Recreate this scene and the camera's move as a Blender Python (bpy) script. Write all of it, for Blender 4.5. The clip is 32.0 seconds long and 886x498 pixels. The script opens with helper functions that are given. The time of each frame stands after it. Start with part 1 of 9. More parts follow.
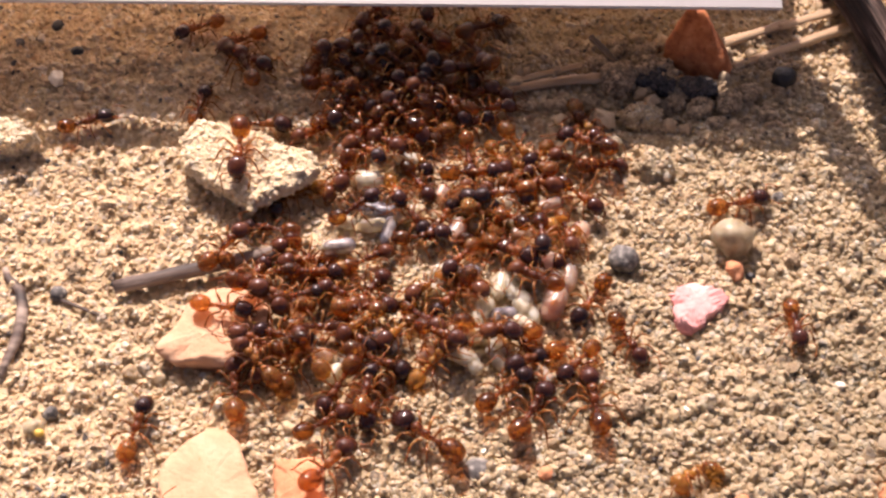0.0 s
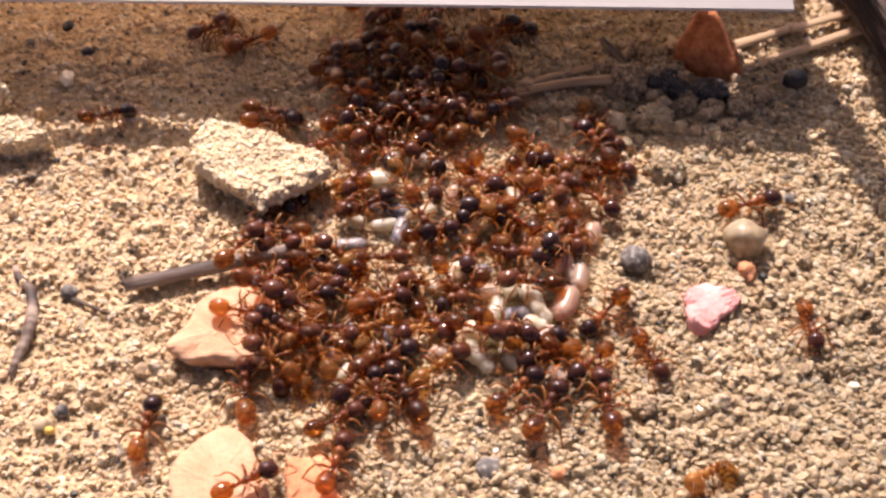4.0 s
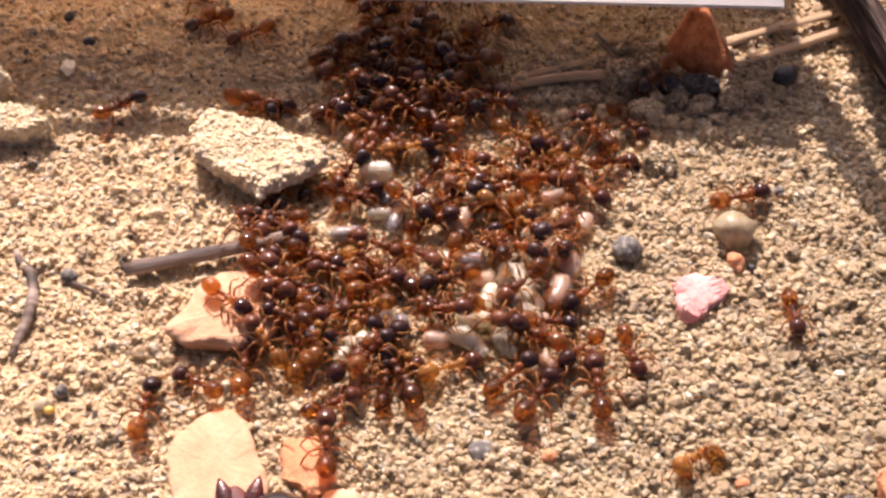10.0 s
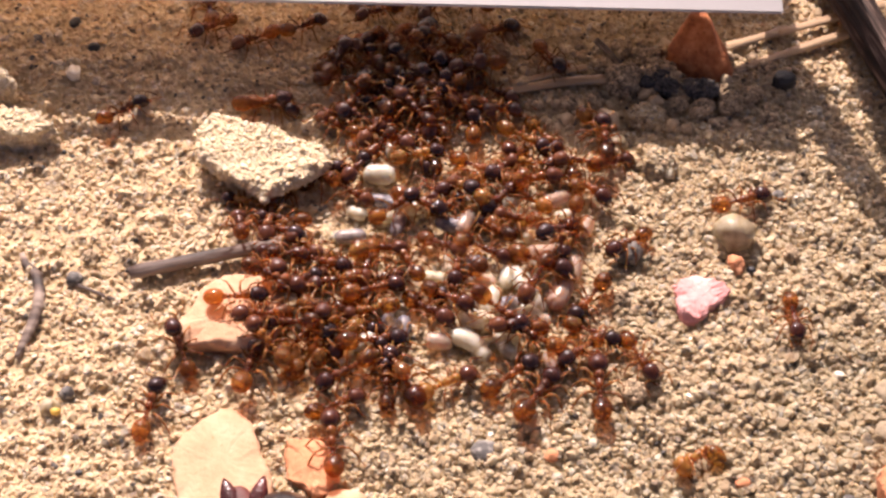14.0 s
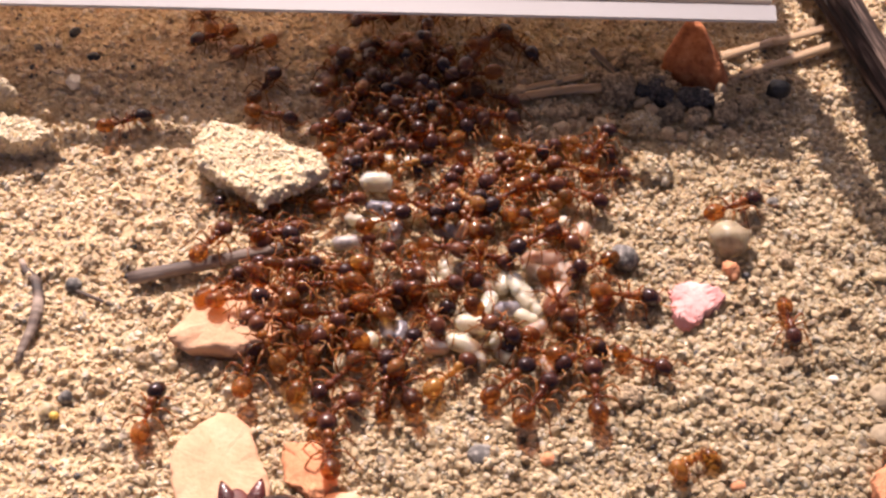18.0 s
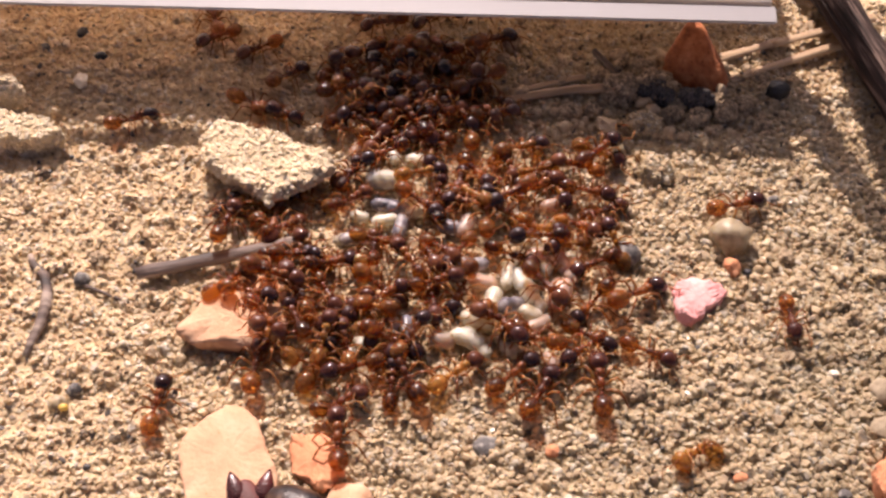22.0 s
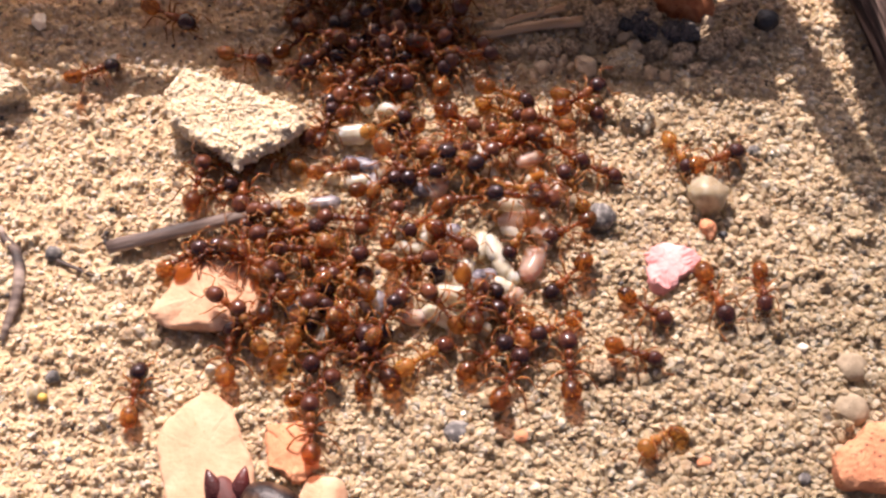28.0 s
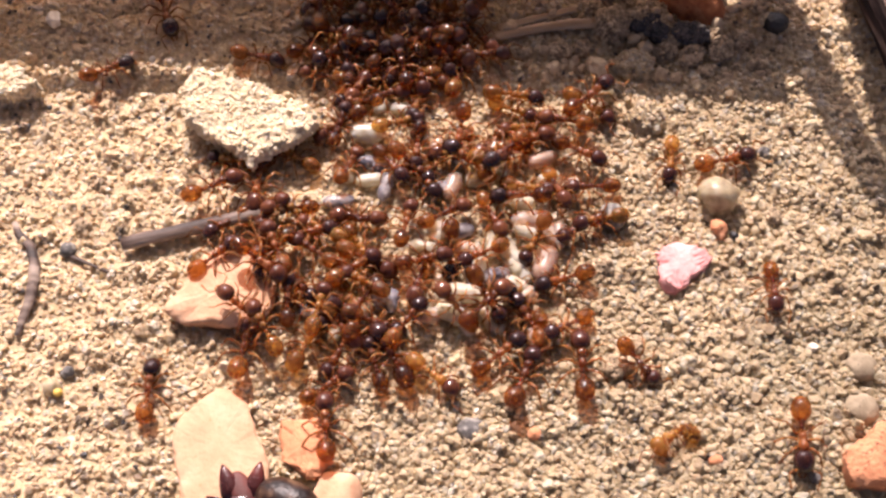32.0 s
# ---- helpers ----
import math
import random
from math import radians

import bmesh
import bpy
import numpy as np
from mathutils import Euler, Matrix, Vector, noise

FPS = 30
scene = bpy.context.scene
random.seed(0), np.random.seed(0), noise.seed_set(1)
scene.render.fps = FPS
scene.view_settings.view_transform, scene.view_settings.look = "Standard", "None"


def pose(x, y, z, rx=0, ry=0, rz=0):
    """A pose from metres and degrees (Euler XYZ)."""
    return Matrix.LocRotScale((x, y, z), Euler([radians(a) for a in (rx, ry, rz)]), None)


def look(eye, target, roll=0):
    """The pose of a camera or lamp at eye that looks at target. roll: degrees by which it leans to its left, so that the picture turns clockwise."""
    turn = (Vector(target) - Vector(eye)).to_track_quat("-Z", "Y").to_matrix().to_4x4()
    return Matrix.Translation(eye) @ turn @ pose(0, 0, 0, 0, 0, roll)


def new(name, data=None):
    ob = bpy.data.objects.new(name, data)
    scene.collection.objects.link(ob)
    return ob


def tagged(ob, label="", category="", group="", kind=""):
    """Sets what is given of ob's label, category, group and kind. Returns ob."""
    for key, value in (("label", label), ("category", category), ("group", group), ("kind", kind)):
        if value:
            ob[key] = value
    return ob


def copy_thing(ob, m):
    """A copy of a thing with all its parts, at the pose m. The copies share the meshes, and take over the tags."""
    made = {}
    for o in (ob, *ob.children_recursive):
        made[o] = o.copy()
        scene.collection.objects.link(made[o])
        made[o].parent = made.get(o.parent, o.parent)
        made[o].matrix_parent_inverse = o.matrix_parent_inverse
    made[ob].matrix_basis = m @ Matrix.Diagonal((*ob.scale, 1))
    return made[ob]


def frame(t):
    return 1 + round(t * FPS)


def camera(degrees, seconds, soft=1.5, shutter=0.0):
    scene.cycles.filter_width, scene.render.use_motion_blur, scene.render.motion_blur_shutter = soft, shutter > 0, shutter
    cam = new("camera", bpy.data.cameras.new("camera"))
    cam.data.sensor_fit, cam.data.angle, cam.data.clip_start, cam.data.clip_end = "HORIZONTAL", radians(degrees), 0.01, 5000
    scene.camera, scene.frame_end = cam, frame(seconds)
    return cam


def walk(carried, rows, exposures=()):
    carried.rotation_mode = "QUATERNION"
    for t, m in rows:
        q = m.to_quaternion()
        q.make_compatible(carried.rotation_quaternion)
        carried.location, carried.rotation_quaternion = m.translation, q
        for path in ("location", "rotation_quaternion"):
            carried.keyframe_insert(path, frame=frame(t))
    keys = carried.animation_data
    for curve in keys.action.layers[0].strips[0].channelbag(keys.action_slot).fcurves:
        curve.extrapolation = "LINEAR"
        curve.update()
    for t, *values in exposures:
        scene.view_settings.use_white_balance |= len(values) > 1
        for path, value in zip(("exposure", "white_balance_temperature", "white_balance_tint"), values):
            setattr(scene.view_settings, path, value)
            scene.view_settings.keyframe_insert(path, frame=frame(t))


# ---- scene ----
cam = camera(40, 32.0, soft=2.6)
EXPOSURES = [(0, 0.89, 6620, 27), (2, 0.84, 6620, 27), (6, 0.91, 6620, 27), (13, 0.91, 6620, 27), (18, 0.82, 6620, 27), (20, 0.77, 6620, 27), (22, 0.7, 6620, 27), (23, 0.77, 6620, 27), (24, 0.91, 6380, 26), (32, 0.91, 6380, 26)]
PATH = [
    (0, (0.00095, -0.05218, 0.06948), (0.00005, 0.00387, -0.00093), -0.02),
    (0.5, (0.00061, -0.05233, 0.06931), (-0.00007, 0.00401, -0.00088), 0.09),
    (1, (0.00033, -0.05274, 0.06884), (-0.00003, 0.00385, -0.00114), 0.40),
    (1.5, (0.00023, -0.05271, 0.06920), (-0.00033, 0.00369, -0.00093), 0.29),
    (2, (0.00034, -0.05264, 0.06911), (-0.00058, 0.00410, -0.00074), 0.06),
    (2.5, (0.00033, -0.05278, 0.06891), (-0.00041, 0.00444, -0.00056), 0.19),
    (3, (0.00011, -0.05297, 0.06860), (-0.00048, 0.00428, -0.00084), 0.26),
    (3.5, (0.00019, -0.05279, 0.06875), (-0.00074, 0.00410, -0.00098), 0.03),
    (5.5, (-0.00025, -0.05311, 0.06831), (-0.00094, 0.00368, -0.00151), 0.47),
    (6, (-0.00039, -0.05289, 0.06854), (-0.00112, 0.00379, -0.00136), 0.48),
    (6.5, (0.00021, -0.05263, 0.06899), (-0.00066, 0.00392, -0.00102), 0.46),
    (7, (-0.00008, -0.05309, 0.06845), (-0.00074, 0.00378, -0.00131), 0.68),
    (7.5, (0.00011, -0.05349, 0.06814), (-0.00066, 0.00324, -0.00172), 0.64),
    (8, (0.00013, -0.05456, 0.06963), (-0.00056, 0.00231, -0.00011), 0.79),
    (8.5, (0.00001, -0.05462, 0.06944), (-0.00063, 0.00226, -0.00030), 0.90),
    (9, (-0.00024, -0.05477, 0.06924), (-0.00080, 0.00222, -0.00042), 1.00),
    (9.5, (-0.00033, -0.05456, 0.06937), (-0.00052, 0.00251, -0.00023), 1.28),
    (10, (-0.00004, -0.05486, 0.06898), (-0.00035, 0.00241, -0.00045), 1.18),
    (10.5, (-0.00043, -0.05444, 0.06930), (-0.00028, 0.00276, -0.00019), 1.54),
    (11, (-0.00050, -0.05495, 0.06883), (-0.00059, 0.00249, -0.00046), 1.39),
    (11.5, (-0.00041, -0.05486, 0.06899), (-0.00059, 0.00237, -0.00047), 1.37),
    (12, (-0.00075, -0.05515, 0.06889), (-0.00066, 0.00219, -0.00048), 1.59),
    (12.5, (-0.00071, -0.05520, 0.06889), (-0.00060, 0.00230, -0.00034), 1.65),
    (13, (-0.00130, -0.05524, 0.06944), (-0.00087, 0.00229, 0.00023), 1.82),
    (13.5, (-0.00054, -0.05546, 0.06957), (-0.00071, 0.00232, 0.00056), 1.38),
    (14, (-0.00012, -0.05565, 0.06928), (-0.00053, 0.00210, 0.00025), 1.04),
    (14.5, (-0.00040, -0.05582, 0.06931), (-0.00040, 0.00192, 0.00027), 1.35),
    (16.5, (-0.00017, -0.05671, 0.06864), (-0.00047, 0.00182, 0.00028), 1.20),
    (17, (0.00020, -0.05689, 0.06868), (-0.00043, 0.00198, 0.00061), 0.89),
    (17.5, (-0.00005, -0.05670, 0.06879), (-0.00043, 0.00192, 0.00050), 1.12),
    (18, (0.00001, -0.05675, 0.06910), (-0.00031, 0.00208, 0.00099), 1.10),
    (18.5, (0.00013, -0.05716, 0.06891), (-0.00015, 0.00172, 0.00085), 1.12),
    (19, (-0.00036, -0.05729, 0.06885), (-0.00049, 0.00147, 0.00068), 1.29),
    (19.5, (-0.00047, -0.05741, 0.06919), (-0.00048, 0.00154, 0.00119), 1.33),
    (20, (-0.00040, -0.05751, 0.06940), (-0.00053, 0.00163, 0.00155), 1.24),
    (20.5, (-0.00084, -0.05782, 0.06895), (-0.00081, 0.00125, 0.00105), 1.40),
    (21, (-0.00068, -0.05782, 0.06930), (-0.00070, 0.00137, 0.00150), 1.38),
    (21.5, (-0.00114, -0.05796, 0.06936), (-0.00096, 0.00150, 0.00179), 1.58),
    (22, (-0.00079, -0.05831, 0.06906), (-0.00066, 0.00121, 0.00155), 1.56),
    (22.5, (-0.00059, -0.05879, 0.06881), (-0.00031, 0.00072, 0.00129), 1.71),
    (23, (0.00002, -0.05725, 0.06955), (-0.00001, 0.00155, 0.00141), 1.33),
    (23.5, (0.00054, -0.05324, 0.06960), (0.00034, -0.00137, -0.00394), 1.22),
    (24, (0.00131, -0.04707, 0.07511), (0.00141, -0.00066, -0.00201), 1.55),
    (24.5, (0.00244, -0.04457, 0.07703), (0.00200, 0.00001, -0.00115), 0.76),
    (26.5, (0.00199, -0.04401, 0.07814), (0.00133, -0.00033, -0.00055), 0.05),
    (27, (0.00210, -0.04388, 0.07799), (0.00141, -0.00010, -0.00064), -0.09),
    (27.5, (0.00177, -0.04376, 0.07820), (0.00121, -0.00007, -0.00048), 0.02),
    (28, (0.00158, -0.04420, 0.07812), (0.00140, -0.00036, -0.00048), 0.50),
    (28.5, (0.00161, -0.04417, 0.07824), (0.00143, -0.00045, -0.00043), 0.50),
    (29, (0.00109, -0.04423, 0.07834), (0.00128, -0.00037, -0.00024), 0.87),
    (29.5, (0.00106, -0.04407, 0.07850), (0.00132, -0.00044, -0.00022), 0.98),
    (30, (0.00098, -0.04427, 0.07830), (0.00122, -0.00088, -0.00055), 1.08),
    (30.5, (0.00078, -0.04521, 0.07756), (0.00097, -0.00122, -0.00095), 1.11),
    (31, (0.00055, -0.04515, 0.07781), (0.00068, -0.00125, -0.00076), 1.17),
    (31.5, (0.00005, -0.04491, 0.07811), (0.00052, -0.00100, -0.00045), 1.59),
    (32, (0.00016, -0.04486, 0.07838), (0.00046, -0.00073, -0.00006), 1.37),
]
walk(cam, [(t, look(eye, target, roll)) for t, eye, target, roll in PATH], EXPOSURES)

# world, sun and exposure
SUN_WAY = Vector((-0.175, 0.665, 0.726)).normalized()
world = bpy.data.worlds.new("sky")
scene.world = world
world.use_nodes = True
wn = world.node_tree.nodes
sky = wn.new("ShaderNodeTexSky")
sky.sky_type, sky.sun_disc = "NISHITA", False
sky.sun_elevation = math.asin(SUN_WAY.z)
sky.air_density, sky.dust_density, sky.ozone_density = 0.10, 2.6, 0.0
sky.sun_rotation = math.atan2(SUN_WAY.x, SUN_WAY.y)
world.node_tree.links.new(sky.outputs[0], wn["Background"].inputs[0])
wn["Background"].inputs[1].default_value = 0.15
sun = new("sun", bpy.data.lights.new("sun", "SUN"))
sun.data.energy, sun.data.angle, sun.data.color = 4.5, radians(0.53), (1.0, 0.92, 0.80)
sun.matrix_world = look(SUN_WAY * 2, (0, 0, 0))

# ---- small helpers; all modelling below is in millimetres ----
MM = 0.001


def at(x, y, z, rx=0, ry=0, rz=0):
    return pose(x * MM, y * MM, z * MM, rx, ry, rz)


def mesh_of(name, bm, material, smooth=True):
    bmesh.ops.scale(bm, vec=(MM, MM, MM), verts=bm.verts)
    me = bpy.data.meshes.new(name)
    bm.to_mesh(me)
    bm.free()
    me.materials.append(material)
    if smooth:
        me.polygons.foreach_set("use_smooth", [True] * len(me.polygons))
    return me


def part(name, bm, material, parent=None, label="", m=None, smooth=True):
    ob = new(name, mesh_of(name, bm, material, smooth))
    ob.parent = parent
    if m is not None:
        ob.matrix_basis = m
    return tagged(ob, label)


def base(name, m, label, category, group="", kind=""):
    ob = new(name)
    ob.empty_display_size = 0.002
    ob.matrix_basis = m
    return tagged(ob, label, category, group, kind)


def smooth01(a, b, v):
    u = np.clip((v - a) / (b - a), 0, 1)
    return u * u * (3 - 2 * u)


def gz(x, y):
    """Height of the soil."""
    rise = 1.0 * smooth01(13.5, 21.0, y)
    ridge = 0.35 * np.exp(-((y - 14.6 - 0.4 * np.sin(x * 0.21)) / 1.3) ** 2)
    wave = 0.13 * np.sin(x * 0.43 + 1.3 * np.sin(y * 0.31)) * np.sin(y * 0.52 + 0.7 * np.sin(x * 0.37)) + 0.07 * np.sin(x * 1.31 + y * 0.8) * np.sin(y * 1.17 - 0.6 * x)
    return rise + ridge + wave


def clumps(x, y):
    """Uneven lumps of the sand, about a millimetre across."""
    rng = np.random.default_rng(21)
    out = 0
    for k in range(14):
        a, w = rng.uniform(0, 6.28), rng.uniform(1.2, 4.2)
        out = out + np.sin(w * (x * math.cos(a) + y * math.sin(a)) + rng.uniform(0, 6.28))
    return 0.05 * out


# ---- materials ----
def material(name, stops, scale=1500.0, rough=0.6, bump=0.2, fine=6000.0, spots=None, random_shift=0.0, island=False, metal=0.0, coat=0.0,
             glow=0.0, glow_radius=(1.0, 0.4, 0.15), glow_size=0.0006, through_light=0.0, detail=4.0, stretch=None, sheer=None, grey_patch=False, gloss=0.5, lit_through=None):
    mt = bpy.data.materials.new(name)
    mt.use_nodes = True
    nt = mt.node_tree
    n, ln = nt.nodes, nt.links.new
    bsdf = n["Principled BSDF"]
    co = n.new("ShaderNodeTexCoord")
    src = co.outputs["Object"]
    if stretch:
        mp = n.new("ShaderNodeMapping")
        mp.inputs["Scale"].default_value = stretch
        ln(src, mp.inputs[0])
        src = mp.outputs[0]
    no = n.new("ShaderNodeTexNoise")
    no.inputs["Scale"].default_value, no.inputs["Detail"].default_value = scale, detail
    ln(src, no.inputs["Vector"])
    val = no.outputs["Fac"]
    if random_shift or island:
        if island:
            rnd = n.new("ShaderNodeNewGeometry").outputs["Random Per Island"]
        else:
            rnd = n.new("ShaderNodeObjectInfo").outputs["Random"]
        ad = n.new("ShaderNodeMath")
        ad.operation = "MULTIPLY_ADD"
        ad.inputs[1].default_value = random_shift
        ln(rnd, ad.inputs[0])
        ln(val, ad.inputs[2])
        sb = n.new("ShaderNodeMath")
        sb.operation = "SUBTRACT"
        sb.inputs[1].default_value = random_shift / 2
        ln(ad.outputs[0], sb.inputs[0])
        val = sb.outputs[0]
    ramp = n.new("ShaderNodeValToRGB")
    el = ramp.color_ramp.elements
    while len(el) < len(stops):
        el.new(0.5)
    for e, (p, c) in zip(el, stops):
        e.position, e.color = p, (*c, 1)
    ln(val, ramp.inputs[0])
    colour = ramp.outputs[0]
    nf = n.new("ShaderNodeTexNoise")
    nf.inputs["Scale"].default_value, nf.inputs["Detail"].default_value = fine, 3
    ln(src, nf.inputs["Vector"])
    if spots:
        mix = n.new("ShaderNodeMix")
        mix.data_type = "RGBA"
        mp2 = n.new("ShaderNodeMapRange")
        mp2.inputs[1].default_value, mp2.inputs[2].default_value = spots[0], spots[0] + 0.06
        ln(nf.outputs["Fac"], mp2.inputs[0])
        ln(mp2.outputs[0], mix.inputs[0])
        ln(colour, mix.inputs[6])
        mix.inputs[7].default_value = (*spots[1], 1)
        colour = mix.outputs[2]
    if grey_patch:
        # a round patch of darker, greyer sand with a ragged edge
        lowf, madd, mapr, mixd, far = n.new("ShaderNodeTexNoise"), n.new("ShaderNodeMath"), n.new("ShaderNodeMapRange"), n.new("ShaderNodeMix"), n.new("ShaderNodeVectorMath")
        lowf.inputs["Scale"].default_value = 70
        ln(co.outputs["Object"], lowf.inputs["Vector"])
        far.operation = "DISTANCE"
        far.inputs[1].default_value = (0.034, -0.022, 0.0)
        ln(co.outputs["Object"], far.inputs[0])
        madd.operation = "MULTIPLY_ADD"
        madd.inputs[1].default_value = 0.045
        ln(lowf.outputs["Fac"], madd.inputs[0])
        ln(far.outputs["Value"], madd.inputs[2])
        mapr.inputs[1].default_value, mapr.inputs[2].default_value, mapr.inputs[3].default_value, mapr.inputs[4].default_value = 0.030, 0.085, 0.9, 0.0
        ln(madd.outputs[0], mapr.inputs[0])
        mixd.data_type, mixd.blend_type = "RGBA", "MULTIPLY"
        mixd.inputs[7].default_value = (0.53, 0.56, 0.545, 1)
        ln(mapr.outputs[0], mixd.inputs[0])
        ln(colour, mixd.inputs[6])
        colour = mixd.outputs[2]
    ln(colour, bsdf.inputs["Base Color"])
    rr = n.new("ShaderNodeMapRange")
    rr.inputs[3].default_value, rr.inputs[4].default_value = max(0.02, rough - 0.1), min(1, rough + 0.1)
    ln(nf.outputs["Fac"], rr.inputs[0])
    ln(rr.outputs[0], bsdf.inputs["Roughness"])
    bsdf.inputs["Metallic"].default_value = metal
    bsdf.inputs["Specular IOR Level"].default_value = gloss
    bsdf.inputs["Coat Weight"].default_value = coat
    bsdf.inputs["Coat Roughness"].default_value = 0.035
    bsdf.inputs["Transmission Weight"].default_value = through_light
    if glow:
        bsdf.inputs["Subsurface Weight"].default_value = glow
        bsdf.inputs["Subsurface Radius"].default_value = glow_radius
        bsdf.inputs["Subsurface Scale"].default_value = glow_size
    if bump:
        bp = n.new("ShaderNodeBump")
        bp.inputs["Strength"].default_value, bp.inputs["Distance"].default_value = bump, 0.00012
        ln(nf.outputs["Fac"], bp.inputs["Height"])
        ln(bp.outputs[0], bsdf.inputs["Normal"])
    if lit_through:
        thin, two = n.new("ShaderNodeBsdfTranslucent"), n.new("ShaderNodeMixShader")
        thin.inputs[0].default_value = (*lit_through[1], 1)
        two.inputs[0].default_value = lit_through[0]
        ln(bsdf.outputs[0], two.inputs[1])
        ln(thin.outputs[0], two.inputs[2])
        ln(two.outputs[0], n["Material Output"].inputs[0])
    if sheer:
        clear, both = n.new("ShaderNodeBsdfTransparent"), n.new("ShaderNodeMixShader")
        clear.inputs[0].default_value = (*sheer[1], 1)
        both.inputs[0].default_value = sheer[0]
        ln(bsdf.outputs[0], both.inputs[1])
        ln(clear.outputs[0], both.inputs[2])
        ln(both.outputs[0], n["Material Output"].inputs[0])
    return mt


SAND_SOIL = material("sandy_soil", [(0.25, (0.42, 0.30, 0.17)), (0.5, (0.50, 0.37, 0.22)), (0.75, (0.56, 0.43, 0.265))], 900, 0.9, 0.5, 4500, grey_patch=True, glow=0.5, glow_radius=(1, 0.8, 0.55), glow_size=0.00024)
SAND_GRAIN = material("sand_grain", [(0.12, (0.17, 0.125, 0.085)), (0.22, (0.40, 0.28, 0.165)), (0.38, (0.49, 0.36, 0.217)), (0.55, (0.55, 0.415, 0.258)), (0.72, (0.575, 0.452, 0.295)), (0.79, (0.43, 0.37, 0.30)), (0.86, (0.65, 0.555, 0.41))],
                      900, 0.7, 1.0, 4200, random_shift=0.62, glow=0.6, glow_radius=(1, 0.8, 0.55), glow_size=0.00024, island=True, grey_patch=True)
DARK_GRAIN = material("dark_grain", [(0.2, (0.03, 0.028, 0.03)), (0.7, (0.11, 0.095, 0.085))], 1200, 0.6, 0.3, 6000, random_shift=0.5, island=True)
PALE_GRAIN = material("quartz_grain", [(0.2, (0.62, 0.52, 0.36)), (0.8, (0.82, 0.77, 0.66))], 1500, 0.25, 0.2, 6000, random_shift=0.4, island=True, coat=0.3)
CLOD = material("dry_soil_clod", [(0.28, (0.47, 0.355, 0.215)), (0.5, (0.60, 0.47, 0.305)), (0.75, (0.67, 0.545, 0.375))], 1300, 0.9, 0.4, 5000, spots=(0.70, (0.30, 0.23, 0.15)))
DARK_CLOD = material("dark_soil_clod", [(0.28, (0.13, 0.095, 0.06)), (0.55, (0.30, 0.22, 0.135)), (0.8, (0.44, 0.34, 0.21))], 1300, 0.9, 0.8, 5000)
BRICK_PEACH = material("peach_brick", [(0.25, (0.47, 0.25, 0.14)), (0.5, (0.55, 0.318, 0.187)), (0.75, (0.60, 0.375, 0.24))], 600, 0.85, 0.6, 3500, spots=(0.68, (0.50, 0.22, 0.10)))
BRICK_ORANGE = material("orange_brick", [(0.25, (0.46, 0.165, 0.075)), (0.55, (0.60, 0.26, 0.125)), (0.8, (0.70, 0.36, 0.20))], 700, 0.85, 0.5, 4500, spots=(0.66, (0.30, 0.10, 0.05)))
BRICK_PITTED = material("pitted_brick", [(0.25, (0.42, 0.15, 0.07)), (0.55, (0.55, 0.23, 0.11)), (0.8, (0.62, 0.31, 0.17))], 700, 0.85, 0.9, 3200, spots=(0.60, (0.16, 0.055, 0.03)))
BRICK_RED = material("red_brick", [(0.3, (0.24, 0.07, 0.025)), (0.5, (0.42, 0.135, 0.045)), (0.7, (0.56, 0.22, 0.09))], 1200, 0.85, 0.9, 3500, spots=(0.64, (0.2, 0.055, 0.02)))
PINK_STONE = material("pink_stone", [(0.25, (0.58, 0.20, 0.19)), (0.5, (0.66, 0.30, 0.28)), (0.75, (0.74, 0.44, 0.40))], 700, 0.7, 0.4, 4500)
PALE_STONE = material("pale_quartz", [(0.34, (0.26, 0.20, 0.125)), (0.5, (0.38, 0.315, 0.21)), (0.68, (0.50, 0.435, 0.32))], 1300, 0.4, 0.35, 4000, coat=0.1, glow=0.8, glow_radius=(1, 0.85, 0.55), glow_size=0.0012, sheer=(0.22, (0.95, 0.86, 0.66)))
SPECKLED = material("speckled_tan_stone", [(0.3, (0.21, 0.16, 0.10)), (0.5, (0.275, 0.215, 0.138)), (0.7, (0.33, 0.265, 0.175))], 1500, 0.8, 0.5, 3800, spots=(0.66, (0.10, 0.08, 0.06)))
GREY_STONE = material("grey_pebble", [(0.3, (0.045, 0.04, 0.038)), (0.5, (0.10, 0.09, 0.082)), (0.68, (0.32, 0.295, 0.26))], 2200, 0.7, 0.5, 5000)
BLACK_STONE = material("black_pebble", [(0.3, (0.008, 0.008, 0.009)), (0.8, (0.03, 0.028, 0.028))], 1500, 0.5, 0.4, 5000)
TWIG = material("grey_twig", [(0.36, (0.02, 0.012, 0.009)), (0.5, (0.085, 0.052, 0.038)), (0.66, (0.30, 0.23, 0.18))], 900, 0.7, 0.5, 4000, stretch=(0.12, 1, 1))
STRAW = material("dry_straw", [(0.36, (0.25, 0.145, 0.07)), (0.5, (0.43, 0.285, 0.16)), (0.66, (0.60, 0.45, 0.29))], 900, 0.55, 0.4, 4000, stretch=(0.06, 1, 1))
WOOD = material("weathered_wood", [(0.36, (0.010, 0.006, 0.005)), (0.52, (0.036, 0.021, 0.016)), (0.66, (0.13, 0.088, 0.07))], 2600, 0.75, 1.0, 4500, stretch=(1, 0.07, 1), gloss=0.15)
PLASTIC = material("white_plastic", [(0.3, (0.55, 0.54, 0.54)), (0.7, (0.60, 0.59, 0.59))], 80, 0.4, 0.04, 3000, lit_through=(0.80, (1.0, 0.88, 0.75)))

